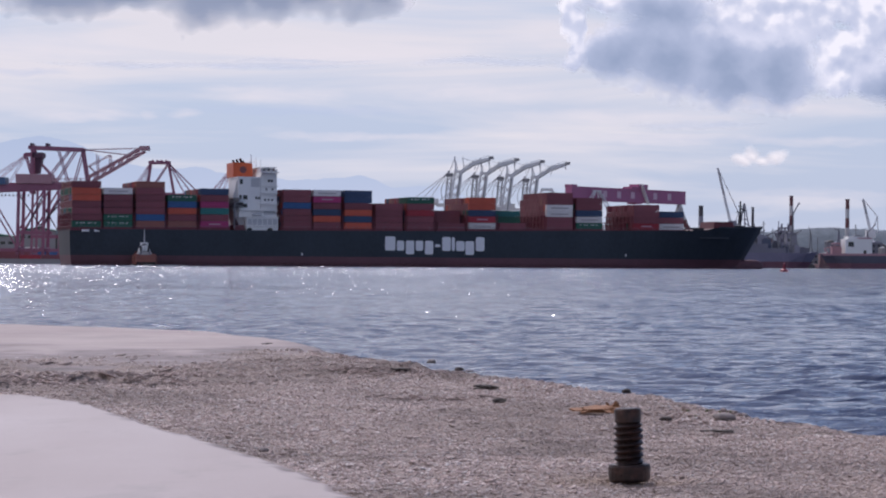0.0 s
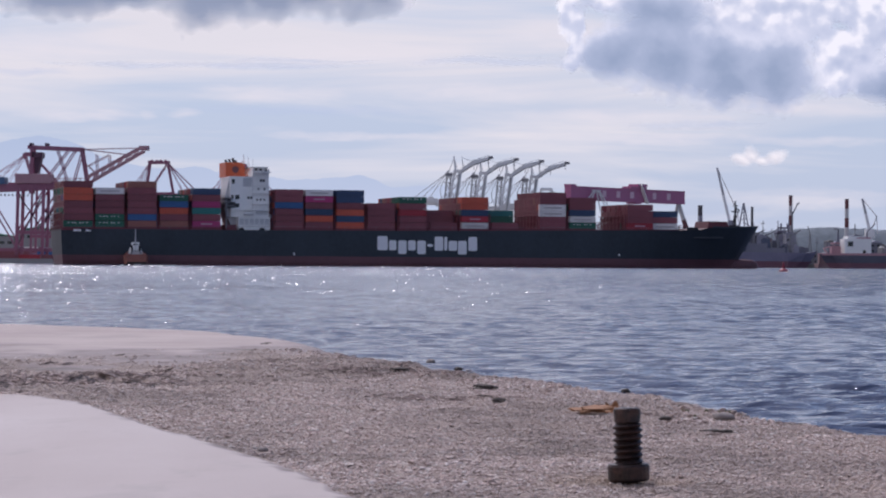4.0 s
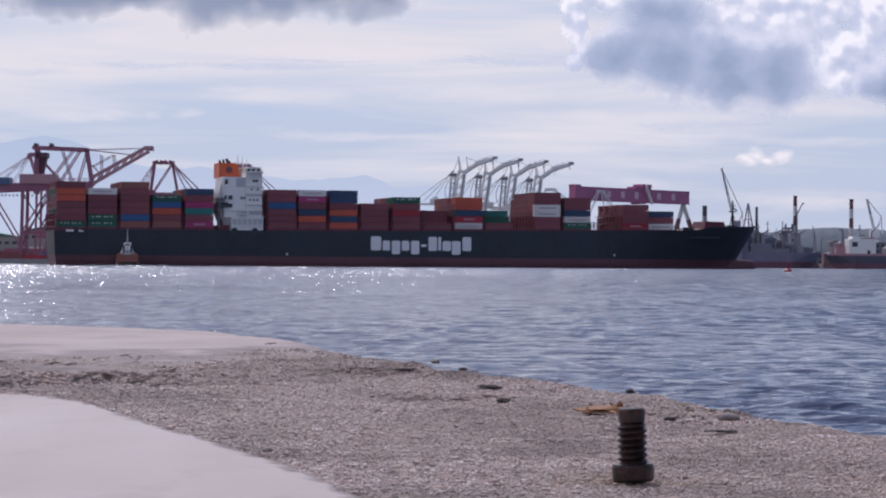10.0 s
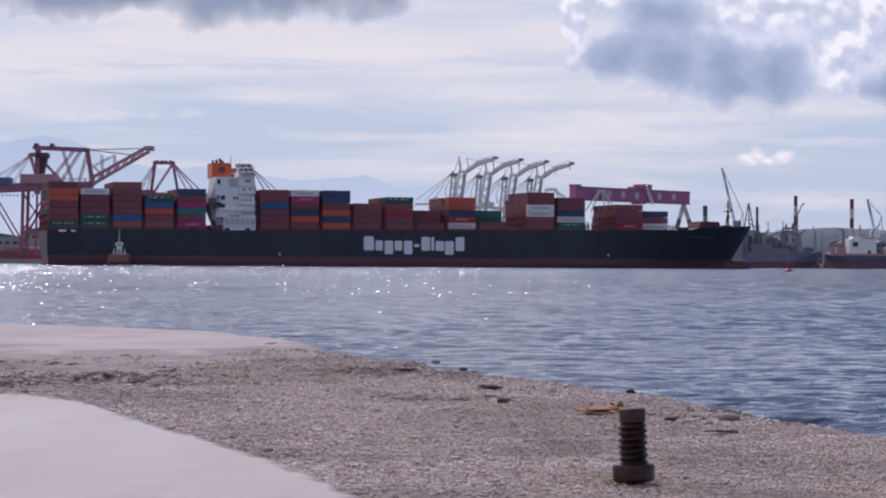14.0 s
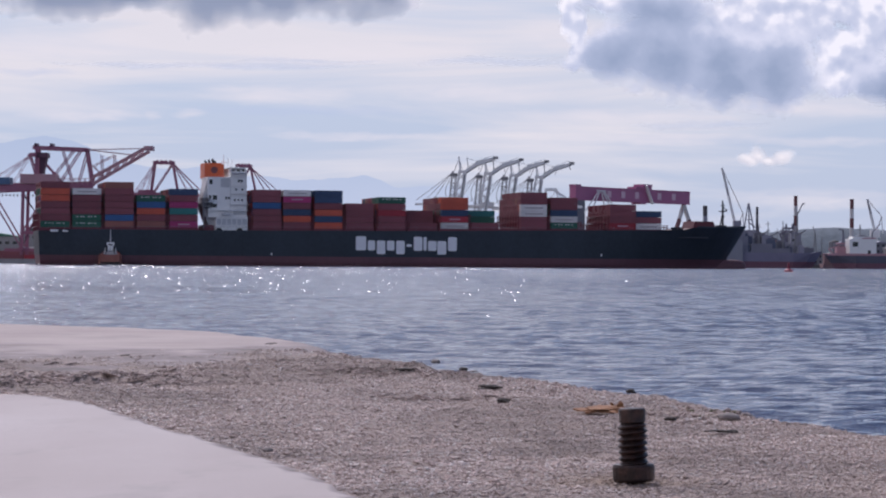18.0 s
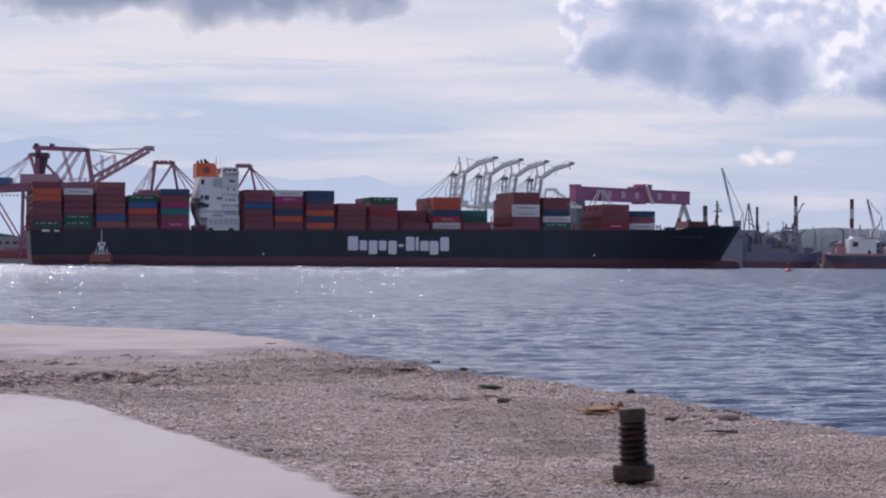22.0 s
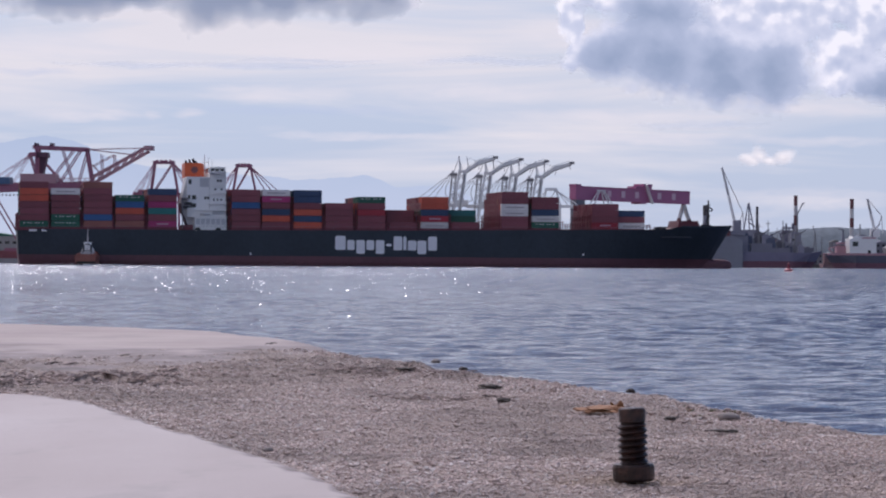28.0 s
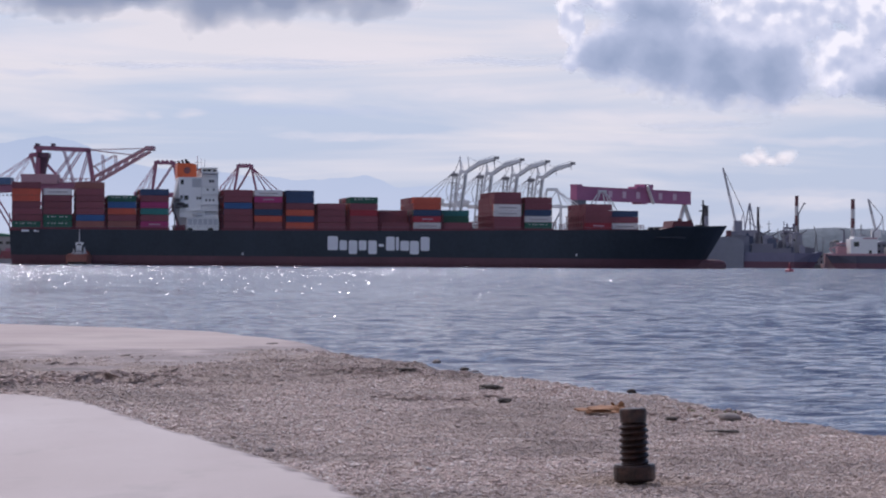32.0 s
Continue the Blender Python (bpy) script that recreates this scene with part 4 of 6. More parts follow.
part("stacked_cargo", inner_me, None, SHIP, "many-coloured containers inside the stacks", kind="stuff")

# empty lashing bridges amidships and foreship
for s, foot, h in ((204.4, 17.2, 3.2), (240.6, 17.5, 3.0), (250.0, 17.6, 2.4), (281.0, 17.5, 2.0)):
    lb = Form()
    for c in range(0, 15, 2):
        lb.box(s, s + 0.4, 1.4 + c * PITCH, 1.7 + c * PITCH, foot - 1.4, foot + h)
    lb.box(s, s + 0.5, 1.2, 38, foot + h - 0.3, foot + h)
    lb.box(s, s + 0.5, 1.2, 38, foot + h * 0.45, foot + h * 0.45 + 0.25)
    part("lashing_bridge", lb, LASH, SHIP, "maroon steel lashing bridge on the open deck")
part("hatch_coaming", Form().box(200, 252, 1, 40, 15.6, 17.1), LASH, SHIP)
part("forecastle_house", Form().prism([(297.0, 17.8), (308.0, 18.4), (306.8, 21.6), (297.9, 21.7)], 12, 29), material("breakwater_red", (0.125, 0.030, 0.042), 0.6, grain=0.8), SHIP, "maroon breakwater on the foredeck")
FX = 314.2
fm = Form().bar((FX, HALF, 18.5), (FX, HALF, 31.5), 0.9, taper=0.6)
fm.bar((FX - 1.8, HALF, 26.5), (FX + 1.9, HALF, 26.5), 0.5).bar((FX - 1.0, HALF, 29.2), (FX + 1.2, HALF, 29.2), 0.4)
fm.bar((FX, HALF, 28.5), (FX + 2.1, HALF, 27.0), 0.5).bar((FX - 1.6, HALF, 18.6), (FX - 0.2, HALF, 25.0), 0.4).box(FX - 0.6, FX + 0.6, HALF - 0.6, HALF + 0.6, 23.4, 24.6)
part("foremast", fm, DARK, SHIP, "dark foremast with crosstrees")
for s, y in ((310, 14), (313, 16), (288, 4), (285, 3)):
    part("mooring_winch", Form().box(s - 1, s + 1, y - 1.2, y + 1.2, 18.4 if s > 294 else 17.0, 20.0 if s > 294 else 18.6), DARK, SHIP)
rails = Form()
for k in range(40):
    s = 4 + k * 7.0
    z = 15.3 + 1.9 * k / 40
    rails.box(s, s + 0.08, 0.3, 0.38, z, z + 1.1)
rails.bar((4, 0.34, 16.4), (284, 0.34, 18.3), 0.1)
part("deck_rail", rails, STEEL, SHIP)

# accommodation block
HS = Form()
HS.box(76.0, 89.9, 0.6, 40.4, 13.7, 21.0).box(82.6, 89.8, 3.0, 38.0, 21.0, 40.6)
HS.prism([(73.0, 21.0), (82.6, 21.0), (82.6, 38.6), (72.8, 38.6)], 3.05, 25.0)
house = part("accommodation_block", HS, WHITE, SHIP, "white accommodation block with square windows")
part("casing", Form().prism([(72.8, 38.2), (70.6, 28.0), (70.4, 27.2), (70.8, 24.4), (73.6, 17.0), (76.0, 14.2), (77.0, 14.2), (77.0, 38.2)], 5.0, 20.0), HGREY, house, "pale engine casing flaring out behind the house")
# plain block added to fill the dark maroon gap
part("mooring_store", Form().box(71.2, 75.4, 2.6, 22.0, 14.2, 17.6), LASH, SHIP, "plain dark maroon block filling the gap behind the house")
wing = Form().box(82.4, 89.9, -0.6, 41.6, 40.2, 40.6).box(83.0, 89.4, 4.5, 36.5, 40.6, 42.6).box(82.6, 89.8, 3.6, 37.4, 42.6, 42.9)
part("bridge", wing, WHITE, house, "white wheelhouse with open bridge wings")
part("bridge_windows", Form().box(83.4, 89.0, 4.4, 4.52, 41.2, 42.2).box(89.38, 89.5, 5, 36, 41.2, 42.2), GLASS, house, "dark band of wheelhouse windows")
for s0, s1 in ((82.2, 83.1), (84.4, 85.0), (86.4, 87.4), (88.6, 89.4)):
    part("bridge_locker", Form().box(s0, s1, 0.2, 2.4, 40.6, 41.8), HGREY, house)
for z, s0, y in ((34.6, 83.0, 2.2), (31.4, 82.4, 1.7), (26.7, 82.4, 1.4), (24.0, 73.2, 1.6), (21.0, 75.0, 0.2), (17.0, 75.6, 0.3)):
    part("deck_ledge", Form().box(s0, 90.1, y, 38.8, z - 0.12, z + 0.16), WHITE, house)
    rr = Form()
    n = int((90.0 - s0) / 1.5)
    for j in range(n + 1):
        rr.box(s0 + j * 1.5, s0 + 0.08 + j * 1.5, y, y + 0.08, z + 0.16, z + 1.2)
    for h in (0.65, 1.2):
        rr.bar((s0, y + 0.04, z + h), (90.0, y + 0.04, z + h), 0.07)
    part("house_rail", rr, WHITE, house)
for s, z, w, h in ((74.1, 36.4, 0.6, 1.0), (75.9, 29.6, 0.9, 0.9), (75.9, 26.0, 0.9, 0.85), (80.8, 29.4, 0.42, 0.5), (82.0, 29.4, 0.42, 0.5), (73.8, 29.7, 0.5, 0.8),
                   (86.3, 36.9, 0.45, 0.5), (87.5, 36.9, 0.45, 0.5), (85.2, 33.2, 0.35, 0.4), (87.9, 33.2, 0.35, 0.4), (84.6, 28.6, 0.35, 0.4), (86.2, 28.6, 0.35, 0.4), (87.8, 28.6, 0.35, 0.4)):
    wn = part("window", Form().box(s - w, s + w, 2.93, 3.02, z - h, z + h), GLASS, house, "dark square window")
    part("window_frame", Form().box(s - w - 0.12, s + w + 0.12, 2.95, 3.01, z - h - 0.12, z - h).box(s - w - 0.12, s + w + 0.12, 2.95, 3.01, z + h, z + h + 0.12)
         .box(s - w - 0.12, s - w, 2.95, 3.01, z - h, z + h).box(s + w, s + w + 0.12, 2.95, 3.01, z - h, z + h), HGREY, wn)
# flat panels whose grey stands in for the shade of hollows
part("recess", Form().box(78.4, 82.3, 2.92, 3.06, 34.2, 38.0), HGREY, house, "flat grey panel painted as the shade of a hollow")
part("recess", Form().box(84.0, 89.4, 2.95, 3.06, 22.0, 23.8), HGREY, house)
for k in range(6):
    part("gallery_pane", Form().box(76.5 + 2.22 * k, 78.35 + 2.22 * k, 0.48, 0.62, 17.7, 20.3), HGREY, house, "grey gallery pane")
# dark panels stand in for the shade inside two arches
for s0 in (76.2, 85.2):
    part("opening", Form().prism([(s0, 14.3), (s0 + 2.4, 14.3), (s0 + 2.4, 15.9), (s0 + 1.9, 16.4), (s0 + 0.5, 16.4), (s0, 15.9)], 0.45, 0.62), GLASS, house, "dark arched panel put in for a shaded hollow low in the house side")
part("lifeboat", Form().add([(78.4 + 4.6 * a, 1.3 + 0.9 * math.cos(c) * math.sin(math.pi * (0.06 + 0.88 * a)) ** 0.5, 22.3 + 0.85 * math.sin(c) * math.sin(math.pi * (0.06 + 0.88 * a)) ** 0.5)
           for a in np.linspace(0, 1, 9) for c in np.linspace(0, 6.28, 11)[:-1]],
          [(i * 10 + k, i * 10 + (k + 1) % 10, i * 10 + 10 + (k + 1) % 10, i * 10 + 10 + k) for i in range(8) for k in range(10)]), HGREY, SHIP, "covered grey lifeboat in its davits")
for s in (78.9, 82.6):
    part("davit", Form().bar((s, 2.9, 21.2), (s, 2.2, 24.2), 0.25).bar((s, 2.2, 24.2), (s, 1.1, 24.4), 0.22).bar((s, 1.3, 24.4), (s, 1.3, 23.0), 0.1), WHITE, SHIP)
# solid dark box in place of the shadow under the platform
part("opening", Form().box(70.7, 75.0, 2.7, 5.0, 25.0, 27.4), DARK, house, "dark box put in for the shaded gallery behind the house")
part("casing_seam", Form().box(82.5, 82.7, 2.85, 3.0, 24.5, 38.3), HGREY, house)
aft = Form().box(70.4, 74.0, 1.0, 12.0, 25.6, 26.0).box(70.4, 74.0, 1.0, 12.0, 28.9, 29.3).bar((70.8, 1.4, 16), (70.8, 1.4, 29), 0.5).bar((70.8, 1.2, 26), (73.6, 1.2, 29), 0.3)
part("aft_gallery", aft, STEEL, house, "grey open galleries behind the house")
fun = Form().prism([(72.6, 38.6), (81.2, 38.6), (81.0, 44.4), (79.6, 45.0), (72.6, 45.0)], 13, 28)
funnel = part("funnel", fun, FUNNEL, SHIP, "orange funnel with a dull red emblem")
part("emblem", Form().prism([(76.9 + 1.55 * math.cos(k * math.tau / 10), 41.9 + 1.55 * math.sin(k * math.tau / 10)) for k in range(10)], 12.9, 13.05), BRICKR, funnel, "plain dull red emblem patch")
for s, h, r in ((74.2, 46.2, 0.5), (75.8, 46.6, 0.5), (77.4, 47.0, 0.6), (78.6, 46.1, 0.4)):
    part("exhaust_pipe", Form().rod((s, 18, 44.5), (s - 0.9, 18, h), r), DARK, funnel)
mast = Form().bar((82.0, HALF, 41.8), (82.0, HALF, 48.8), 0.7, taper=0.4).bar((80.8, HALF, 45.6), (83.4, HALF, 45.6), 0.3)
for s, y, z in ((84.5, 12, 46.6), (86.0, 28, 45.4), (83.4, 17, 47.6)):
    part("aerial", Form().bar((s, y, 41.8), (s, y, z), 0.22), WHITE, SHIP)
part("chart_locker", Form().box(84.2, 86.2, 18, 20, 41.8, 43.2), WHITE, SHIP)
part("satellite_dome", Form().lathe([(0.5, 41.8), (0.8, 42.3), (0.7, 43.0), (0.3, 43.4)], 12, (86.8, 8)), WHITE, SHIP, smooth=True)
part("radar_mast", mast, WHITE, SHIP, "white radar mast and aerials above the bridge")

# ---- the tug alongside ----
TUG = thing("tugboat", pose(0, 0, 0), "small orange-and-white harbour tug pushing at the ship's side", "boat")
tv, n = [], 9
for x, h in ((-12, 3.9), (-10, 4.5), (-4, 4.8), (3, 4.6), (8, 3.6), (11, 1.9), (12.6, 0.2)):
    z1 = 2.6 + 0.012 * (x + 4) ** 2
    for y, z in ((-h * 0.75, -1), (-h, 1.0), (-h, z1), (h, z1), (h, 1.0), (h * 0.75, -1)):
        tv.append((x, y, z))
tf = [(6 * i + k, 6 * i + (k + 1) % 6, 6 * i + 6 + (k + 1) % 6, 6 * i + 6 + k) for i in range(6) for k in range(6)] + [tuple(range(6)), tuple(range(36, 42))]
part("hull", Form().add(tv, tf), RUBBER, TUG, "black tug hull")
top = [(x * 1.012, y * 1.03, z) for i in range(7) for x, y, z in [tv[6 * i + 1], tv[6 * i + 2], tv[6 * i + 3], tv[6 * i + 4]]]
top = [(x, y, z + (-0.6 if k % 4 in (0, 3) else 1.0)) for k, (x, y, z) in enumerate(top)]
part("topside", Form().add(top, [(4 * i + a, 4 * i + a + 1, 4 * i + a + 5, 4 * i + a + 4) for i in range(6) for a in (0, 2)] + [(0, 1, 2, 3)]), TUGO, TUG, "rust-orange tug topside")
part("deckhouse", Form().add([(x, y * k, z) for z, k in ((2.2, 1.0), (5.4, 0.70)) for x in (-3.5, 5.5) for y in (-3.9, 3.9)], [(0, 1, 3, 2), (4, 6, 7, 5), (0, 4, 5, 1), (2, 3, 7, 6), (0, 2, 6, 4), (1, 5, 7, 3)]), STACKW, TUG, "weathered white deckhouse")
part("tow_gantry", Form().bar((-7, -2.6, 2.6), (-6, -1.6, 5.8), 0.4).bar((-7, 2.6, 2.6), (-6, 1.6, 5.8), 0.4).bar((-6, -1.8, 5.8), (-6, 1.8, 5.8), 0.45), STEEL, TUG, "grey towing gantry")
for y in (-1.5, 0.7):
    part("deckhouse_window", Form().box(-3.2, -2.7, y, y + 0.8, 3.6, 4.4), GLASS, TUG)
part("bulwark", Form().box(-11.4, 8, -4.75, -4.3, 1.7, 4.0).box(-11.4, 8, 4.3, 4.75, 1.7, 4.0), TUGO, TUG, "orange side bulwark")
part("bulwark", Form().prism([(-12.3, 0.5), (-11.6, 0.5), (-11.6, 1.3), (-12.3, 1.3)], -4.0, 4.0), RUBBER, TUG, "black stern fender")
for y in (-4.25, 2.65):
    part("side_house", Form().prism([(-8.0, 2.4), (-1.0, 2.4), (-1.0, 4.8), (-7.2, 4.6)], y, y + 1.6), TUGO, TUG, "weathered orange side housing")
part("winch", Form().rod((-9.4, -1.4, 3.4), (-9.4, 1.4, 3.4), 0.9), DARK, TUG)
part("upper_house", Form().add([(x, y * k, z) for z, k in ((5.2, 1.0), (7.4, 0.78)) for x in (-1.6, 4.4) for y in (-2.7, 2.7)], [(0, 1, 3, 2), (4, 6, 7, 5), (0, 4, 5, 1), (2, 3, 7, 6), (0, 2, 6, 4), (1, 5, 7, 3)]), WHITE, TUG, "white upper house")
wh = part("wheelhouse", Form().prism([(-0.2, 7.2), (3.2, 7.2), (3.0, 9.6), (-0.1, 9.6)], -1.6, 1.6), WHITE, TUG, "white wheelhouse")
part("wheelhouse_window", Form().box(0.3, 2.6, -1.66, -1.55, 8.3, 9.0), GLASS, wh)
part("wheelhouse_window", Form().box(-0.22, -0.10, -0.9, 0.9, 8.3, 8.9), GLASS, wh)
part("mast", Form().bar((0.6, 0, 9.4), (0.6, 0, 15.2), 0.65, taper=0.35).bar((-0.6, 0, 12.6), (1.8, 0, 12.6), 0.2).bar((-2.2, 0, 5), (0.4, 0, 12), 0.3), STACKW, TUG, "pale tapered mast")
for y in (-1.6, 1.6):
    part("exhaust_pipe", Form().rod((-2.6, y, 5.2), (-2.8, y, 8.2), 0.45), DARK, TUG)
for k in range(9):
    part("fender", Form().rod((-8 + 2 * k, -4.35, 1.0), (-8 + 2 * k, -4.35, 2.2), 0.35), RUBBER, TUG)

FOAM = material("foam", (0.55, 0.58, 0.60), 0.9, grain=2, vary=0.5)
g = random.Random(31)
wash = Form()
for k in range(46):
    x, y = g.uniform(-16, -6), g.gauss(0, 1) * 5 - 3
    r = g.uniform(0.25, 0.9)
    wash.lathe([(r, -0.1), (r * 0.8, 0.12), (r * 0.3, 0.2)], 8, (x, y))
for k in range(40):
    x, y = g.uniform(-9, 2), -4 - 15 * g.random() ** 1.5
    r = g.uniform(0.15, 0.45)
    wash.lathe([(r, -0.1), (r * 0.8, 0.08), (r * 0.3, 0.14)], 8, (x, y))
part("wash", wash, FOAM, TUG, "churned white water round the tug", kind="stuff")

# ---- far shores ----
def land_sheet(name, x0, x1, y0, y1, top, label):
    f = Form().box(x0, x1, y0, y1, -3, top)
    return solid(name, f, LAND, pose(0, 0, 0), label, "ground", "structure")


land_sheet("ground_far_quay", -900, 150, 1425, 4880, 2.2, "flat container terminal ground behind the far quay")
land_sheet("ground_shipyard", 150.5, 1100, 1680, 4880, 2.2, "flat shipyard ground across the water")
face = Form().box(-900, 150, 1423.5, 1425, -2, 2.6)
for k in range(60):
    face.box(-600 + 12 * k, -599 + 12 * k, 1422.9, 1423.6, -1, 2.2)
solid("quay_wall", face, CONC, pose(0, 0, 0), "grey concrete far quay wall with fenders", "quay", "structure")


def ridge(name, x0, x1, y, base, seed, tops, mat, label, n=160, ragged=3.0):
    """Hills as a long ridge with a rounded back."""
    xs = np.linspace(x0, x1, n)
    tp = np.array(tops)
    h = np.interp(xs, tp[:, 0], tp[:, 1])
    g = np.random.default_rng(seed)
    h = h + ragged * np.convolve(g.normal(size=n + 4), np.ones(5) / 5, "valid")
    prof = np.array([(0, 0.0), (30, 0.35), (70, 0.75), (110, 1.0), (160, 0.9), (230, 0.0)])
    X = np.repeat(xs[None], len(prof), 0)
    Y = y + np.repeat(prof[:, :1], n, 1)
    Z = base + prof[:, 1:] * (h[None] - base)
    ob = new(name, grid_mesh(name, X, Y, Z, mat))
    return tagged(ob, label, "hills", kind="structure")


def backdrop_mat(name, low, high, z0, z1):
    """Far land that glows like the sky behind it: the haze is painted into its colour, low to high."""
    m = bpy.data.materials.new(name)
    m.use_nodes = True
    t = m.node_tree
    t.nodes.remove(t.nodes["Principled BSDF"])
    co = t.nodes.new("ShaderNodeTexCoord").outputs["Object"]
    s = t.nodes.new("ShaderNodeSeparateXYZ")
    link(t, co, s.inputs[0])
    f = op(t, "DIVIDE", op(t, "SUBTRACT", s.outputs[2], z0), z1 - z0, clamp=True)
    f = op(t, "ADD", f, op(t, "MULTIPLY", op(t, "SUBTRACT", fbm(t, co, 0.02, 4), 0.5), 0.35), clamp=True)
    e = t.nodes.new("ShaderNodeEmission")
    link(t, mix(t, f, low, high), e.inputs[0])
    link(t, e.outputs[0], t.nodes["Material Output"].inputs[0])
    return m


HILL = material("wooded_hill", (0.12, 0.145, 0.170), 0.95, grain=0.06, vary=1.1, stain=0.6, bump=0.0)
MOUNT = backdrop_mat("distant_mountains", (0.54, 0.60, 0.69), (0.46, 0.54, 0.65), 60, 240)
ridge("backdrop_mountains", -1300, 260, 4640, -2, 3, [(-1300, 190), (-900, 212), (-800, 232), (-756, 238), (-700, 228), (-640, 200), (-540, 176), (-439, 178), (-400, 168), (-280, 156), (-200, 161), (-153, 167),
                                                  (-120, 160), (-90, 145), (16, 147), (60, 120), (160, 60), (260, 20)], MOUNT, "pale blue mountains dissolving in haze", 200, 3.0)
ridge("backdrop_hill", 380, 1100, 4000, -2, 4, [(380, 40), (500, 53), (560, 58), (617, 64), (705, 62), (1100, 70)], HILL, "low hazy wooded hill behind the shipyard", 160, 2.0)


# ---- cranes ----
def cable(f, a, b, r=0.16):
    return f.rod(a, b, r, n=5)


def ship_crane(x, y, girder, top0, top1, reach, back, mat, label, boom=None, gauge=14.0, depth=18.0):
    """A quay crane in side view along the water: legs, portal, girder, tower head and its stays. top0, top1: (x, z) of the head's two corners, seen from x."""
    th = thing("quay_crane", pose(x, y, 2.2), label, "crane", "quay cranes")
    for sx in (-gauge / 2, gauge / 2):
        for sy in (0, depth):
            part("leg", Form().bar((sx * 1.1, sy, 0), (sx, sy, girder), 1.25), mat, th)
        part("sill_beam", Form().bar((sx * 1.1, -2, 3.2), (sx * 1.1, depth + 2, 3.2), 1.8), mat, th)
        for sy in (0, depth):
            part("bogie", Form().box(sx * 1.1 - 1, sx * 1.1 + 1, sy - 3, sy + 3, 0, 1.6), DARK, th)
    for sy in (0, depth):
        part("portal_beam", Form().bar((-gauge * 0.55, sy, 14), (gauge * 0.55, sy, 14), 1.8), mat, th)
        part("brace", Form().bar((-gauge * 0.53, sy, 15), (gauge * 0.5, sy, girder - 2), 0.9), mat, th)
    for sy in (depth * 0.25, depth * 0.75):
        part("girder", Form().bar((-back, sy, girder + 1.2), (gauge / 2 + 1, sy, girder + 1.2), 1.1, 2.6), mat, th)
    for sy in (depth * 0.3, depth * 0.7):
        part("tower_leg", Form().bar((-gauge / 2, sy, girder), (top0[0], sy, top0[1]), 0.85), mat, th)
        part("tower_leg", Form().bar((gauge / 2 + 1, sy, girder), (top1[0], sy, top1[1]), 0.85), mat, th)
        part("top_beam", Form().bar((top0[0] - 1, sy, top0[1]), (top1[0] + 1, sy, top1[1]), 1.2), mat, th)
        part("tower_brace", Form().bar((-gauge / 2 + 1, sy, girder + 1), (top1[0], sy, top1[1]), 0.6), mat, th)
    for tx, tz in (top0, top1, ((top0[0] + top1[0]) / 2, top0[1])):
        part("sheave_box", Form().box(tx - 1.0, tx + 1.0, depth * 0.3, depth * 0.7, tz - 0.6, tz + 1.2), mat, th)
    for k in range(4):
        tx = top0[0] + (top1[0] - top0[0]) * (k + 0.5) / 4
        part("sheave", Form().rod((tx, depth * 0.35, top0[1] + 1.1), (tx, depth * 0.65, top0[1] + 1.1), 0.8, n=10), mat, th)
    for sy in (depth * 0.3, depth * 0.7):
        ends = [(top0, -back * k) for k in (1.0, 0.82, 0.6)] + [(top1, reach * k) for k in ((1.0, 0.82, 0.62) if reach else ())]
        for top, end in ends:
            part("stay", cable(Form(), (top[0], sy, top[1]), (end, sy, girder + 2), 0.19), mat, th)
    part("machinery_house", Form().box(-back + 3, -back + 12, depth * 0.2, depth * 0.8, girder + 1.5, girder + 4.0), mat, th, "low machinery house")
    if reach:
        for sy in (depth * 0.3, depth * 0.7):
            part("boom", Form().bar((gauge / 2 + 1, sy, girder + 1.0), (reach + 3, sy, girder + 1.0), 0.9, 2.0), mat, th)
    return th


ship_crane(-167.9, 1500, 38.2, (-5.3, 58.4), (5.3, 58.4), 24, 18, CRED, "red quay crane with its tower head above the stacks", gauge=16)
ship_crane(-123.9, 1550, 40.0, (-4.0, 58.6), (4.0, 58.6), 23, 18, CRED, "red quay crane with its tower head above the stacks", gauge=14)
ship_crane(-238.0, 1520, 44.0, (-13.5, 63.2), (-8.6, 63.2), 0, 40, CRED, "faded red quay crane standing further along the quay", gauge=15.4)

# the big crane with its boom half raised
BC = thing("quay_crane", pose(-235, 1450, 2.2), "tall red quay crane with its boom half raised", "crane", "quay cranes")
for sx in (-8.3, 6.5):
    for sy in (0, 18):
        part("leg", Form().bar((sx, sy, 0), (sx + 0.8, sy, 41), 1.75), CRED, BC)
    part("sill_beam", Form().bar((sx, -3, 6.0), (sx, 21, 6.0), 2.2), CRED, BC)
for sy in (0, 18):
    part("portal_beam", Form().bar((-18, sy, 5.5), (22, sy, 5.5), 1.8), CRED, BC)
    part("portal_beam", Form().bar((-9, sy, 15.5), (9, sy, 15.5), 1.6), CRED, BC)
    part("brace", Form().bar((-8, sy, 16), (7, sy, 40), 0.9), CRED, BC)
    part("brace", Form().bar((-8, sy, 6), (-26, sy, 36), 0.8), CRED, BC)
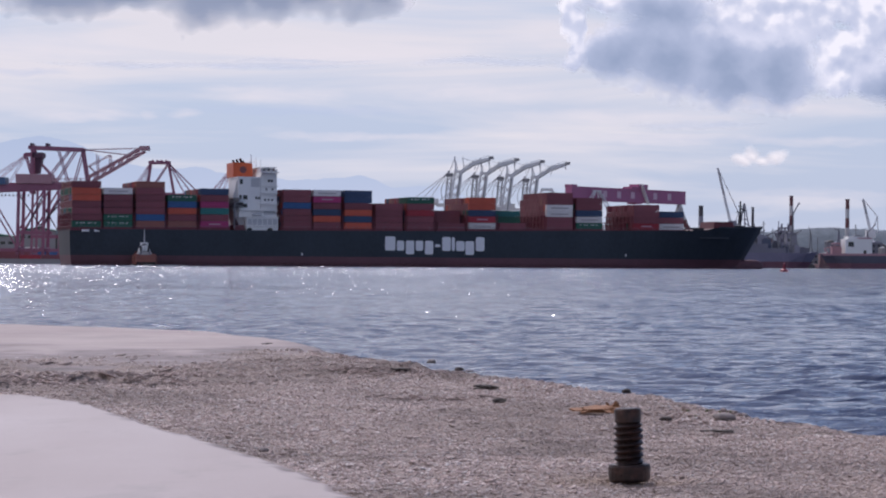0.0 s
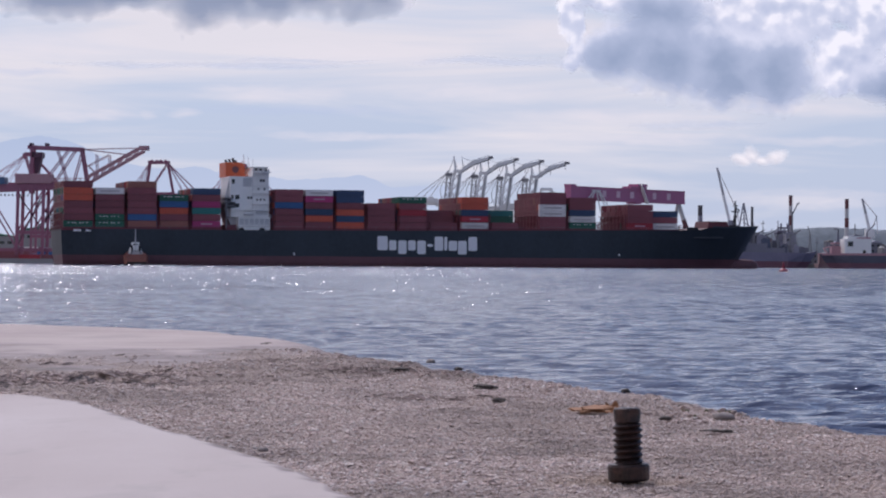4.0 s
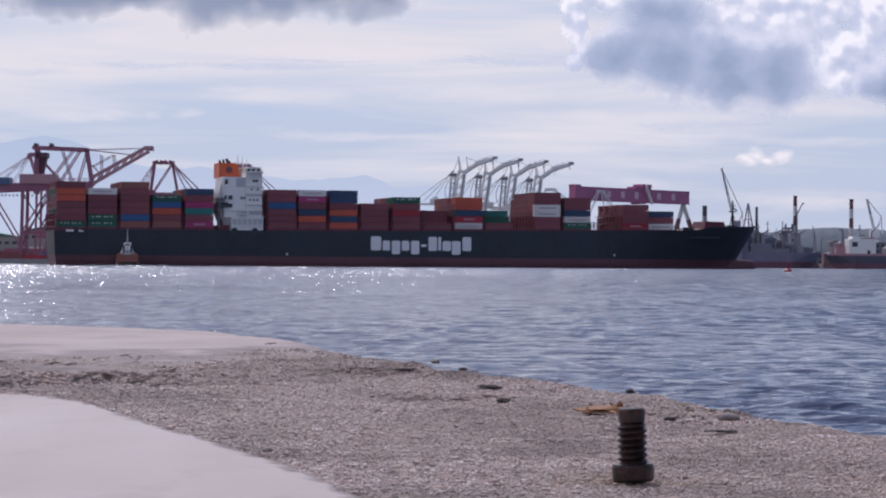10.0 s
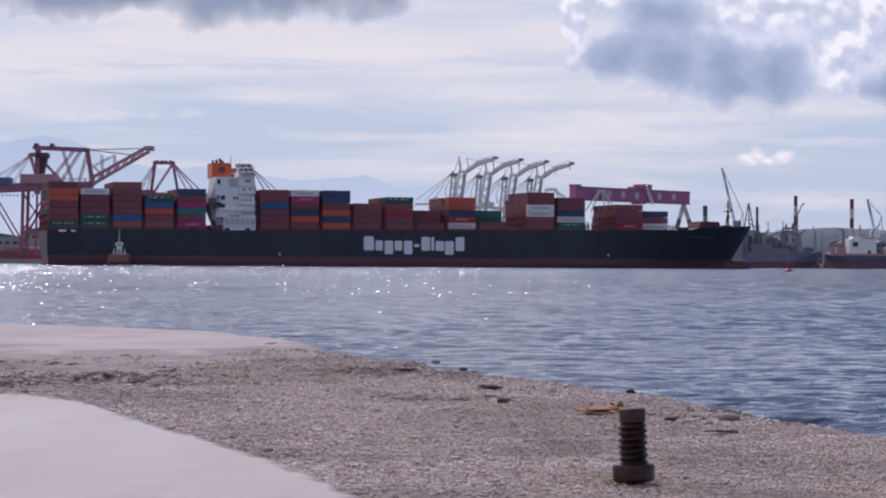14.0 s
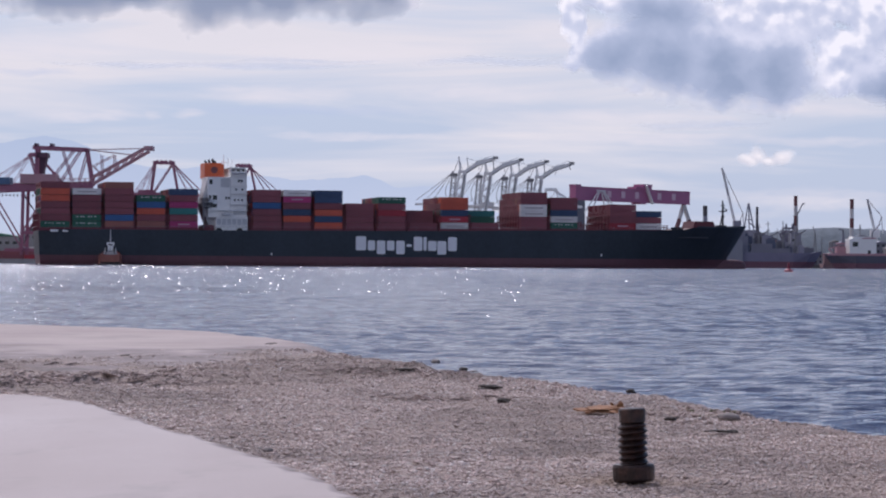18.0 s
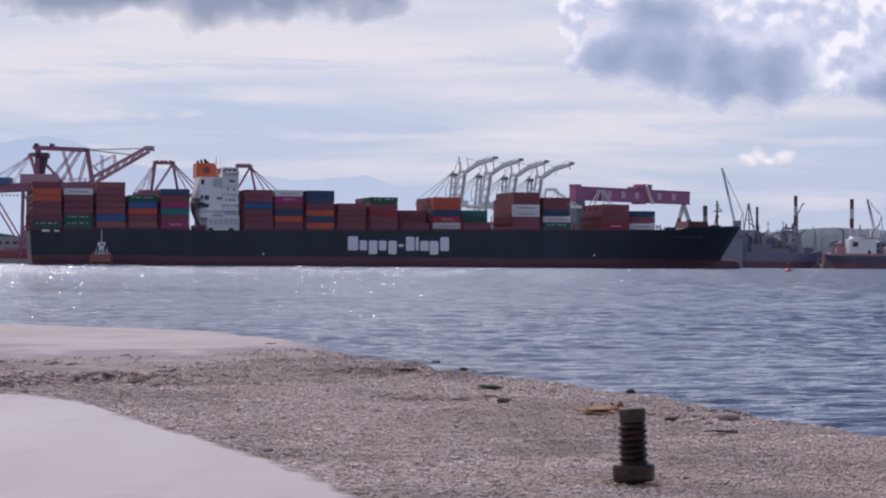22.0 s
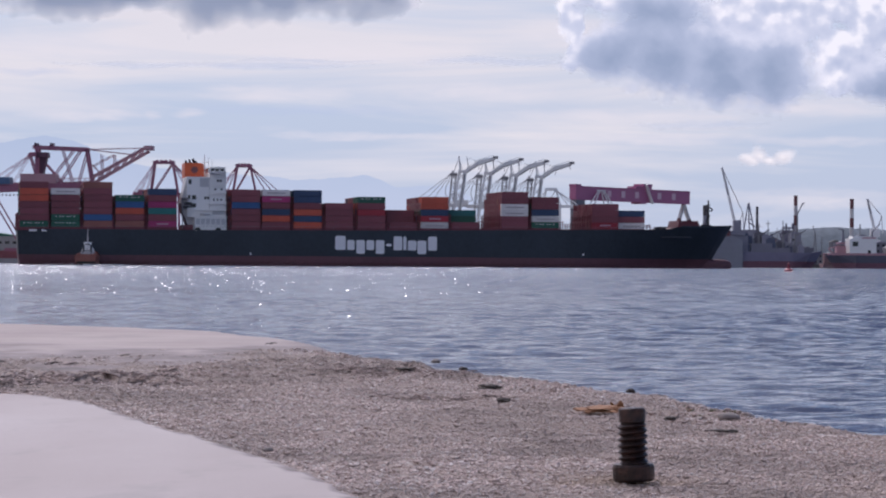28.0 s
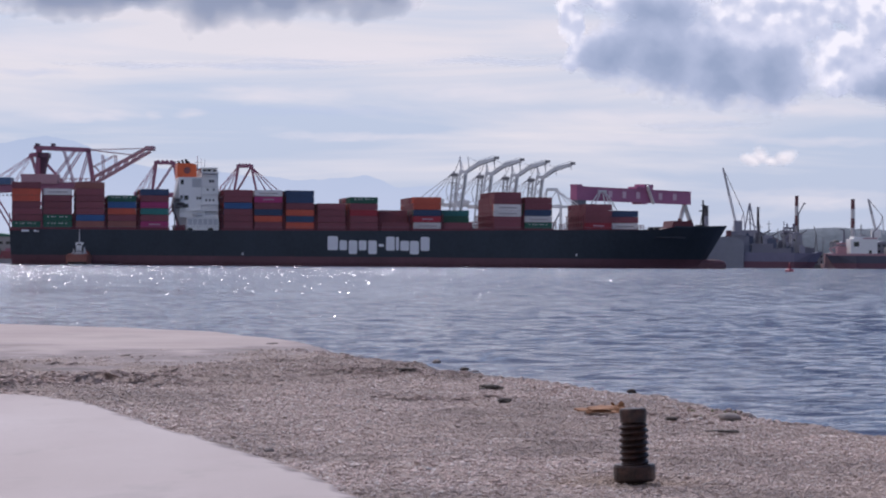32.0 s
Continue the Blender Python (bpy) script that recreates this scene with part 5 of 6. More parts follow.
for sy in (5, 13):
    part("girder", Form().bar((-30, sy, 40.5), (31, sy, 43.5), 1.5, 4.2), CRED, BC)
    part("mast", Form().bar((-1.0, sy, 38), (-0.5, sy, 66), 2.0), CRED, BC)
    part("mast", Form().bar((31.5, sy, 43), (28.0, sy, 63.5), 1.4), CRED, BC)
    part("top_beam", Form().bar((-3, sy, 65.0), (29.0, sy, 63.8), 1.4, 2.2), CRED, BC)
    for a, c in (((12, 44), (24, 63)), ((20, 44), (14, 63)), ((6, 45), (20, 63)), ((23, 44), (28, 62))):
        part("brace", Form().bar((a[0], sy, a[1]), (c[0], sy, c[1]), 0.6), CRED, BC)
HOIST = material("hoist_purple", (0.11, 0.045, 0.075), 0.6, grain=0.5)
part("hoist_block", Form().box(-0.6, 5.6, 4, 14, 59, 62).prism([(0.8, 50), (3.0, 50), (5.0, 59), (0.8, 59)], 6, 12).rod((1.8, 9, 44), (1.8, 9, 50), 0.35).rod((3.4, 9, 44), (3.4, 9, 59), 0.3), HOIST, BC, "dark purple hoist machinery hanging from the head")
part("machinery_house", Form().box(-10, 11, 3, 15, 44, 49.5), CPINK, BC, "pale pink machinery house")
wk = Form()
for k in range(7):
    wk.bar((11 + 3 * k, 4, 44), (12.5 + 3 * k, 4, 47), 0.35).bar((12.5 + 3 * k, 4, 47), (14 + 3 * k, 4, 44), 0.35)
for a, c in (((7.5, 40), (-8, 8)), ((-8, 38), (7, 16)), ((20, 42), (7, 20)), ((7, 30), (21, 6)), ((-22, 40), (-33, 14)), ((26, 43), (3, 18))):
    part("brace", Form().bar((a[0], 2, a[1]), (c[0], 2, c[1]), 0.6), HOIST, BC, "thin dark diagonal brace")
part("walkway", wk.bar((11, 4, 47), (32, 4, 47), 0.4), CPINK, BC, "pale lattice walkway")
part("machinery_house", Form().box(-26, -16, 3, 15, 43.5, 47.5), CBLUE, BC, "blue housing on the girder")
for sx in (-2, 7):
    part("sheave", Form().box(sx, sx + 1.4, 4, 14, 65.5, 67.4), HOIST, BC)
bm_ = Form()
for sy in (5, 13):
    bm_.bar((27, sy, 41.5), (64.0, sy, 63.2), 0.9, 1.1).bar((31, sy, 47.8), (62.5, sy, 65.6), 0.9, 1.1)
    for k in range(7):
        a = 30 + 4.7 * k
        bm_.bar((a, sy, 41.5 + (a - 27) * 0.587), (a + 2.2, sy, 47.8 + (a + 2.2 - 31) * 0.565), 0.8)
bm_.box(61.5, 66.5, 4, 14, 63.8, 66.2)
part("boom", bm_, CPINK, BC, "faded red lattice boom raised at a slant")
fr = Form()
for sy in (5, 13):
    fr.bar((37, sy, 48), (36.5, sy, 61), 0.5).bar((44, sy, 52), (44, sy, 61), 0.5).bar((31, sy, 54), (44, sy, 61), 0.4).bar((31, sy, 55), (38, sy, 48), 0.4)
    cable(fr, (28, sy, 64), (60, sy, 60.5), 0.2)
    cable(fr, (28, sy, 64), (63, sy, 65), 0.15)
part("stays", fr, CPINK, BC, "faded frame and stays above the boom")
for k in range(12):
    part("lamp_bar", Form().box(-27 + 2.2 * k, -26.2 + 2.2 * k, 2.6, 3.2, 36.5, 37.6), STEEL, BC)

# four pale cranes with goose-neck booms
def pale_crane(x, y, z_off):
    th = thing("harbour_crane", pose(x, y, 2.2 + z_off), "pale grey quay crane with its goose-neck boom raised", "crane", "pale grey cranes")
    lean = 0.14

    def up(x0, z):
        """A point on a leg that stands at x0 below its head at 65 m."""
        return (x0 - lean * (65 - z), 0, z)

    part("leg", Form().bar(up(1.0, 0), up(1.0, 65), 2.5), CGREY, th, "thick front leg")
    part("leg", Form().bar(up(-3.3, 0), up(-3.3, 66), 1.5), CGREY, th)
    for x0, dy in ((-8.6, 15), (-5.6, 15)):
        part("leg", Form().bar((x0 - 5.5, dy, 0), (x0, dy, 62), 1.1), CGREYD, th, "slender rear leg")
    for k in range(8):
        z = 9 + 7 * k
        a, c = up(-3.3, z), up(1.0, z + 7)
        part("cross_brace", Form().bar(a, c, 0.55).bar(up(1.0, z), up(-3.3, z + 7), 0.45), CGREYD if k % 2 else CGREY, th)
        part("lacing", Form().bar((-14.1 + 0.089 * z, 15, z), (-11.1 + 0.089 * (z + 7), 15, z + 7), 0.4), CGREYD, th)
        part("lacing", Form().bar((-11.1 + 0.089 * z, 15, z), (-14.1 + 0.089 * (z + 7), 15, z + 7), 0.4), CGREYD, th)
    for z in (44, 52, 58):
        part("tie", Form().bar((-9.5, 15, z), up(-3.3, z - 2), 0.5), CGREYD, th)
    part("pylon", Form().bar((-2.4, 0, 64.5), (-3.7, 0, 76.2), 1.5, taper=0.55), CGREY, th)
    part("pylon", Form().bar((3.3, -0.5, 66.4), (2.0, -0.5, 75.8), 0.7, taper=0.6), CGREYD, th)
    part("pylon_tie", Form().bar((-3.5, 0, 74.6), (-7.4, 13, 65.0), 0.35).bar((2.1, -0.5, 75), (9.5, -0.5, 72.4), 0.25).bar((-3.5, 0, 75), (-1.0, 0, 66), 0.35), CGREYD, th)
    part("node", Form().box(-4.2, 1.9, -1.6, 1.6, 64.0, 66.2), CGREY, th, "hinge platform between legs and boom")
    part("boom", Form().bar((0.8, 0, 64.9), (10.3, 0, 71.3), 2.2, 2.6).bar((9.8, 0, 71.0), (23.0, 0, 75.2), 2.4, 3.4, taper=0.55), CGREY, th, "pale goose-neck boom")
    part("boom_rail", Form().bar((2.0, -1.5, 67.6), (10.0, -1.5, 73.2), 0.25).bar((10.0, -1.5, 73.2), (21.0, -1.5, 76.7), 0.25), CGREYD, th)
    part("boom_underside", Form().bar((2.0, -0.8, 64.2), (10.6, -0.8, 69.9), 0.9, 0.7).bar((10.6, -0.8, 69.7), (22.0, -0.8, 73.6), 0.9, 0.6), STEEL, th, "dark underside rail of the boom")
    part("boom_tip", Form().box(20.8, 24.4, -1.3, 1.3, 74.3, 76.2), STEEL, th, "dark sheaves at the boom's tip")
    part("boom_hanger", Form().bar((20.6, 0, 74), (21.6, 0, 70.6), 0.5), CGREYD, th)
    part("boom_hanger", Form().bar((11.0, 0, 70), (10.6, 0, 66.5), 0.4), CGREYD, th)
    part("sheave_head", Form().box(-9.4, -4.9, 11, 16, 61.6, 64.6).box(-8.6, -7.2, 11, 16, 64.6, 66.0), CGREYD, th, "rear sheave head")
    for sx in (-9.0, -7.2, -5.4):
        part("sheave", Form().rod((sx, 10.8, 63.2), (sx, 11.4, 63.2), 1.1, n=12), STEEL, th)
    for k, a in enumerate((-34, -29, -24)):
        part("stay", cable(Form(), (-8.8, 13, 64.4), (a, 13, 45.0 - 1.5 * k), 0.24), CGREYD, th)
    part("backreach", Form().bar((-35, 13, 42.0), (-6, 13, 42.0), 0.9, 1.7), CGREY, th)
    part("machinery_house", Form().box(-24, -15, 10, 16, 42.8, 46.0).box(-22, -18, 10, 16, 46.0, 47.2), CGREY, th, "pale machinery house on the back reach")
    hose = Form()
    bend = [Vector((-9.6 - 3.6 * math.sin(math.pi * q / 8), 12, 61 - 20 * q / 8)) for q in range(9)]
    for q in range(8):
        hose.bar(bend[q], bend[q + 1], 0.45)
    part("cable_loop", hose, CGREYD, th, "pale cable loop hanging behind the mast")
    part("platform", Form().box(-10.6, -3.8, 10, 16, 57.4, 57.9), CGREYD, th)
    # dark strip added for the shaded side of the front leg
    part("ladder", Form().bar((-6.5, -1.7, 10), (0.4, -1.7, 63), 0.5), STEEL, th, "dark strip put in for the shaded side of the leg")
    return th


for k in range(4):
    pale_crane(14.6 + 18.55 * k, 1800 + 6 * k, -0.95 * k)
sc = ship_crane(82.5, 1900, 42, (-4.5, 55.5), (3.0, 55.5), 20, 14, CGREY, "small grey crane far behind the stacks", gauge=12)

# shipyard portal crane, turned so that its far end lies deeper
GX0, GY0, GX1, GY1 = 115.8, 2250, 232.5, 2400
gl = math.hypot(GX1 - GX0, GY1 - GY0)
GC = thing("portal_crane", pose(GX0, GY0, 2.2, 0, 0, math.degrees(math.atan2(GY1 - GY0, GX1 - GX0))), "huge purple shipyard portal crane with white painted signs", "crane")
part("girder", Form().box(0, gl, -3.5, 3.5, 57.5, 69.0).box(0, gl, -4, 4, 68.6, 69.4).box(0, gl, -3.9, 3.9, 57.0, 57.8), CPURP, GC, "long purple box girder")
for k, s in enumerate((0.28, 0.40, 0.52, 0.72, 0.85)):
    part("sign_bar", Form().box(s * gl - 3, s * gl + 3, -3.75, -3.45, 60.5, 66.5), material("sign_pale", (0.66, 0.46, 0.55), 0.6), GC, "pale sign painted on the girder")
part("trolley", Form().box(gl * 0.50, gl * 0.64, -5, 5, 69.4, 71.5).box(gl * 0.56, gl * 0.64, -5.5, 5.5, 71.5, 74.0).box(gl * 0.54, gl * 0.59, -5.5, 5.5, 55.5, 57), CPURP, GC, "purple trolley on the girder")
part("trolley_brace", Form().bar((gl * 0.58, -5.8, 73), (gl * 0.64, -5.8, 56), 3.2, 1), CGREY, GC)
for a, c in ((gl - 5.5, gl - 38), (gl - 5.5, gl + 27)):
    lg = part("leg", Form().bar((a, 0, 57), (c, -2, 0), 2.8), STACKW, GC, "white leg with red bands")
    for k in (0.25, 0.6):
        p0, p1 = Vector((a, 0, 57)).lerp(Vector((c, -2, 0)), k), Vector((a, 0, 57)).lerp(Vector((c, -2, 0)), k + 0.17)
        part("band", Form().bar(p0, p1, 3.1), BRICKR, lg)
part("leg", Form().bar((8, 0, 57.5), (8, 0, 0), 13, 7), SHED, GC, "broad grey fixed leg")
part("head_block", Form().box(0, 8, -4, 4, 69, 71), CPURP, GC)
fan = Form()
for a, c in ((30, 10), (34, 20), (38, 44), (42, 56), (46, 64)):
    fan.bar((37 + (a - 38) * 0.5, -6, 66), (c, -6, 46), 0.8)
fan.bar((30, -6, 66), (44, -6, 66), 1.0)
part("rigging", fan, CGREY, GC, "pale struts hanging below the girder")

# ---- shipyard across the water ----
def chimney(x, y, top, r, bands, label):
    th = thing("chimney", pose(x, y, 2.2), label, "chimney", "chimneys")
    h = (top - 2.2) / len(bands)
    for k, c in enumerate(bands):
        r0, r1 = r * (1.25 - 0.25 * k / len(bands)), r * (1.25 - 0.25 * (k + 1) / len(bands))
        part("band", Form().rod((0, 0, k * h), (0, 0, (k + 1) * h), r0, r1, 16), {"r": BRICKR, "w": STACKW, "d": STACKD, "g": SHED}[c], th)
    part("rim", Form().rod((0, 0, top - 2.4), (0, 0, top - 1.9), r * 1.15, n=16), DARK, th)
    return th


chimney(266.5, 1900, 54.2, 1.35, "gwrwrwr", "tall red-and-white banded factory chimney")
chimney(309.0, 1900, 51.9, 1.45, "gwrwrwr", "tall red-and-white banded factory chimney")
chimney(198.1, 1900, 46.2, 1.7, "ggwwgd", "grey factory chimney behind the bow")
chimney(237.4, 1900, 45.5, 0.95, "dddddd", "thin dark metal chimney stack")


def jib_crane(x, y, h, dx, top, mat, label, w=1.4):
    th = thing("jib_crane", pose(x, y, 2.2), label, "crane", "shipyard jib cranes")
    tw = Form()
    for a in (-2, 2):
        for c in (-2, 2):
            tw.bar((a * 1.6, c * 1.6, 0), (a * 0.6, c * 0.6, h), 0.9)
    for k in range(5):
        z = h * k / 5
        tw.bar((-2.6, -3, z), (2.4, -2.6, z + h / 5), 0.5)
    part("tower", tw, mat, th)
    part("cab", Form().box(-3.4, 3.4, -3, 3, h - 1, h + 5), mat, th)
    foot_, tip_ = Vector((0, -1, h + 3)), Vector((dx, -1, top))
    mid_ = foot_.lerp(tip_, 0.55)
    # jib in two greys: the haze over its lower half put into the colour
    part("jib", Form().bar(foot_, mid_, w * 1.3, w * 1.6), mat, th)
    part("jib_tip", Form().bar(mid_, tip_, w * 1.2, w * 1.5, taper=0.75), CGREYD, th, "darker upper half of the jib")
    part("a_frame", Form().bar((1, 0, h + 3), (5, 0, h + 15), 0.7).bar((6, 0, h + 2), (5, 0, h + 15), 0.7), mat, th)
    st = Form()
    cable(st, (5, -1, h + 15), (dx, -1, top), 0.25)
    part("stay", st, ROPE, th)
    return th


jib_crane(221.5, 1900, 24, -11.0, 73.0, CGREY, "grey luffing jib crane with its jib raised")
jib_crane(326.5, 1900, 22, -6.0, 50.2, CGREY, "grey luffing jib crane with its jib raised")
lat = Form().bar((-4, 0, 22), (0.0, 0, 46), 0.9).bar((5, 0, 22), (0.4, 0, 46), 0.9).bar((1.0, 0, 22), (0.2, 0, 46), 0.8).bar((-2, 0, 34), (3, 0, 34), 0.6).bar((-4, 0, 0), (-4, 0, 22), 2).bar((5, 0, 0), (5, 0, 22), 2).box(-6, 8, -3, 3, 20, 26)
solid("derrick", lat, SHED, pose(229.5, 1890, 2.2), "grey lattice derrick at the shipyard", "crane")
YARD = material("yard_steel", (0.19, 0.18, 0.235), 0.8, grain=0.4)
LT = thing("loading_tower", pose(260.0, 1895, 2.2), "grey steel loading tower beside the chimney", "tower")
for k in range(4):
    sx = -6.5 + 4.2 * k
    part("column", Form().bar((sx, 0, 0), (sx * 0.55, 0, 27 + 4 * (k % 2)), 1.2), YARD, LT)
    part("brace", Form().bar((sx, 0, 6), (sx * 0.5 + 2, 0, 25), 0.8), YARD, LT)
    part("brace", Form().bar((sx * 0.5 + 3, 0, 8), (sx, 0, 24), 0.8), YARD, LT)
for z, w in ((9, 9), (17, 7), (23, 6), (27, 4)):
    part("platform", Form().box(-w, w, -3, 3, z, z + 1.3), YARD, LT)
part("hopper", Form().prism([(-4.6, 26), (2.6, 26), (1.6, 20), (-3.4, 20)], -3, 3), YARD, LT)
part("conveyor", Form().bar((4, -1, 9), (26, -1, 3), 1.6), YARD, LT)
part("ridge_mast", Form().bar((4.4, 0, 27), (4.6, 0, 34), 0.6), YARD, LT)
part("ridge_mast", Form().bar((-3.6, 0, 28), (-3.7, 0, 33), 0.6), YARD, LT)

g = random.Random(11)
for k in range(26):
    x = 175 + k * 7.4 + g.uniform(-2, 2)
    w, h = g.uniform(5, 13), g.uniform(6, 17) if k % 3 else g.uniform(12, 24)
    y = 1820 + g.uniform(0, 60)
    hs = thing("shipyard_building", pose(x, y, 2.2), "grey industrial shed with small windows across the water", "building", "shipyard buildings")
    part("wall", Form().box(-w / 2, w / 2, 0, 14, 0, h), SHED, hs)
    part("roof", Form().prism([(-w / 2 - 0.4, h), (w / 2 + 0.4, h), (0, h + g.uniform(0.6, 2.4))], -0.4, 14.4), LAND if k % 2 else SHED, hs)
    for j in range(int(h // 4)):
        for i in range(max(1, int(w // 4))):
            part("window", Form().box(-w / 2 + 1 + 4 * i, -w / 2 + 2.8 + 4 * i, -0.12, 0.02, 1.6 + 4 * j, 3.2 + 4 * j), GLASS, hs)
CLUT = [SHED, YARD, BRICKR, CPINK, STEEL]
for k in range(34):
    x = 186 + k * 5.2 + g.uniform(-2, 2)
    y, h = 1770 + g.uniform(0, 30), g.uniform(12, 26)
    kind = k % 4
    if kind == 0:
        f = Form().bar((0, 0, 0), (0, 0, h), 0.8, taper=0.5).bar((-1.5, 0, h * 0.8), (1.5, 0, h * 0.8), 0.4)
        solid("light_mast", f, STEEL, pose(x, y, 2.2), "thin grey lighting mast in the shipyard", "mast", group="shipyard masts")
    elif kind == 1:
        f = Form().rod((0, 0, 0), (0, 0, h * 0.5), 3.0, n=14).rod((0, 0, h * 0.5), (0, 0, h * 0.55), 3.0, 0.6, 14)
        solid("storage_tank", f, CONC, pose(x, y, 2.2), "pale storage tank in the shipyard", "tank", group="shipyard tanks")
    elif kind == 2:
        f = Form().box(-3, 3, 0, 8, 0, h * 0.5).box(-2, 1, 1, 6, h * 0.5, h * 0.62)
        solid("stacked_blocks", f, g.choice(CLUT), pose(x, y, 2.2), "painted ship sections stored in the yard", "ship section", group="ship sections")
    else:
        f = Form().bar((-2, 0, 0), (0, 0, h), 0.7).bar((2, 0, 0), (0, 0, h), 0.7).bar((0, 0, h), (g.uniform(-7, 7), 0, h + g.uniform(1, 7)), 0.6).bar((-1.4, 0, h * 0.4), (1.4, 0, h * 0.4), 0.5)
        solid("yard_derrick", f, g.choice([SHED, YARD, STEEL]), pose(x, y, 2.2), "small derrick among the shipyard sheds", "crane", group="yard derricks")
for k in range(22):
    x = -360 + k * 15 + g.uniform(-4, 4)
    h = g.uniform(4, 9)
    w = g.uniform(9, 14)
    hs = thing("terminal_shed", pose(x, 1610 + g.uniform(0, 80), 2.2), "low terminal shed behind the far quay", "building", "terminal sheds")
    part("wall", Form().box(-w / 2, w / 2, 0, 16, 0, h), CONC if k % 2 else SHED, hs)
    part("roof", Form().box(-w / 2 - 0.5, w / 2 + 0.5, -0.5, 16.5, h, h + 0.6), GREENP if k % 3 == 0 else LAND, hs)
    part("door", Form().box(-2, 2, -0.12, 0.02, 0, 3.6), DARK, hs)
for x, w, h in ((-292, 30, 15), (-262, 24, 19), (-236, 26, 17), (-205, 30, 13)):
    hs = thing("warehouse", pose(x, 1640, 2.2), "pale green-grey warehouse behind the far quay cranes", "building", "warehouses")
    part("wall", Form().box(-w / 2, w / 2, 0, 30, 0, h), CONC, hs)
    part("roof", Form().prism([(-w / 2 - 0.5, h), (w / 2 + 0.5, h), (0, h + 2.4)], -0.5, 30.5), GREENP, hs)
    for k in range(int(w // 5)):
        part("door", Form().box(-w / 2 + 1 + 5 * k, -w / 2 + 4 + 5 * k, -0.12, 0.02, 0, 4.5), SHED, hs)
        part("window", Form().box(-w / 2 + 1 + 5 * k, -w / 2 + 4 + 5 * k, -0.12, 0.02, h - 5, h - 3.2), GLASS, hs)
for k in range(9):
    ob = new("yard_container", BOXES["MRMMR"[k % 5]])
    ob.matrix_basis = pose(-290 + 12.6 * k, 1436, 2.2)
    tagged(ob, BOX_WORDS["MRMMR"[k % 5]] + " shipping container at the far quay's edge", "container", "yard containers")
for k in (3, 5, 7, 8):
    ob = new("yard_container", BOXES["W"])
    ob.matrix_basis = pose(-330 + k * 13.5, 1560 + (k % 3) * 5, 2.2 + 2 * (TIER - 0.07))
    tagged(ob, "off-white shipping container on top of a yard stack", "container", "yard containers")
keys = "MBRGLTMWMN"
for k in range(46):
    key = g.choice(keys)
    x, tier = -330 + (k % 23) * 13.5, k // 23
    ob = new("yard_container", BOXES[key])
    ob.matrix_basis = pose(x, 1560 + (k % 23 % 3) * 5, 2.2 + tier * (TIER - 0.07))
    tagged(ob, BOX_WORDS[key] + " shipping container stored on the far quay", "container", "yard containers")


# ---- moored ships on the far side ----
def moored_ship(x, y, length, freeboard, hull_mat, label, white, raked=6.0):
    th = thing("moored_ship", pose(x, y, 0), label, "ship")
    vs = []
    rows = [(0, 7, 0.9), (6, 10, 0.97), (length * 0.3, 11, 1), (length * 0.8, 11, 1), (length * 0.93, 7, 1), (length, 0.3, 1.12)]
    for s, h, k in rows:
        for sd in (-1, 1):
            for z, q in ((-2, 0.8), (freeboard * 0.42, 0.95), (freeboard * k, 1.0)):
                vs.append((s - (raked * (1 - z / freeboard) if s > length * 0.9 else 0), sd * h * q, z))
    hull, boot = Form(), Form()
    side = lambda i, j: [6 * i + j, 6 * i + 6 + j, 6 * i + 7 + j, 6 * i + 1 + j]
    hull.add(vs, [tuple(side(i, j)) for i in range(len(rows) - 1) for j in (1, 4)] + [(1, 2, 5, 4)] + [(6 * i + 2, 6 * i + 8, 6 * i + 11, 6 * i + 5) for i in range(len(rows) - 1)])
    boot.add(vs, [tuple(side(i, j)) for i in range(len(rows) - 1) for j in (0, 3)] + [(0, 1, 4, 3)])
    part("hull", hull, hull_mat, th)
    part("boot_top", boot, BOOTD, th)
    return th


BOOTD = material("dull_boot_paint", (0.22, 0.11, 0.145), 0.7, grain=0.4)
BLUEG = material("grey_blue_hull", (0.21, 0.20, 0.28), 0.55, grain=0.4)
ms = moored_ship(150, 1655, 99, 10.0, BLUEG, "grey-blue cargo ship moored at the shipyard", False)
part("superstructure", Form().box(36, 50, -8, 8, 9.8, 21).box(38, 48, -9, 9, 21, 24).box(41, 46, -3, 3, 24, 31), SHED, ms, "grey superstructure and funnel")
part("deckhouse", Form().box(52, 66, -7, 7, 9.8, 16).box(66, 78, -6, 6, 9.8, 13), SHED, ms)
for s in (58, 66, 74, 82):
    part("deck_crane", Form().bar((s, 0, 9.8), (s, 0, 22), 1.4).bar((s, 0, 21), (s + 7, 0, 25), 0.8), STEEL, ms)
tk = moored_ship(330, 1600, 88, 8.2, material("tanker_hull", (0.10, 0.102, 0.14), 0.55, grain=0.4), "tanker with a white stern house and dark blue hull moored opposite", True)
tk.matrix_basis = pose(331.5, 1600, 0, 0, 0, 180)
part("stern_house", Form().box(57, 74, -9, 9, 8, 18.8).box(60, 72, -8, 8, 18.8, 20.4), WHITE, tk, "white stern accommodation")
part("window", Form().box(68.6, 72, 9.0, 9.15, 14.0, 17.0), GLASS, tk)
part("door", Form().box(60.6, 62.4, 9.0, 9.15, 8.6, 11.6), GLASS, tk)
part("roof_rail", Form().box(57, 66, 8.0, 8.4, 18.9, 19.7), CPINK, tk)
part("funnel", Form().box(75.5, 81.5, -4, 4, 8, 14.0).box(76, 81, -4.2, 4.2, 15.4, 16.4), CPINK, tk, "faded pinkish funnel casing")
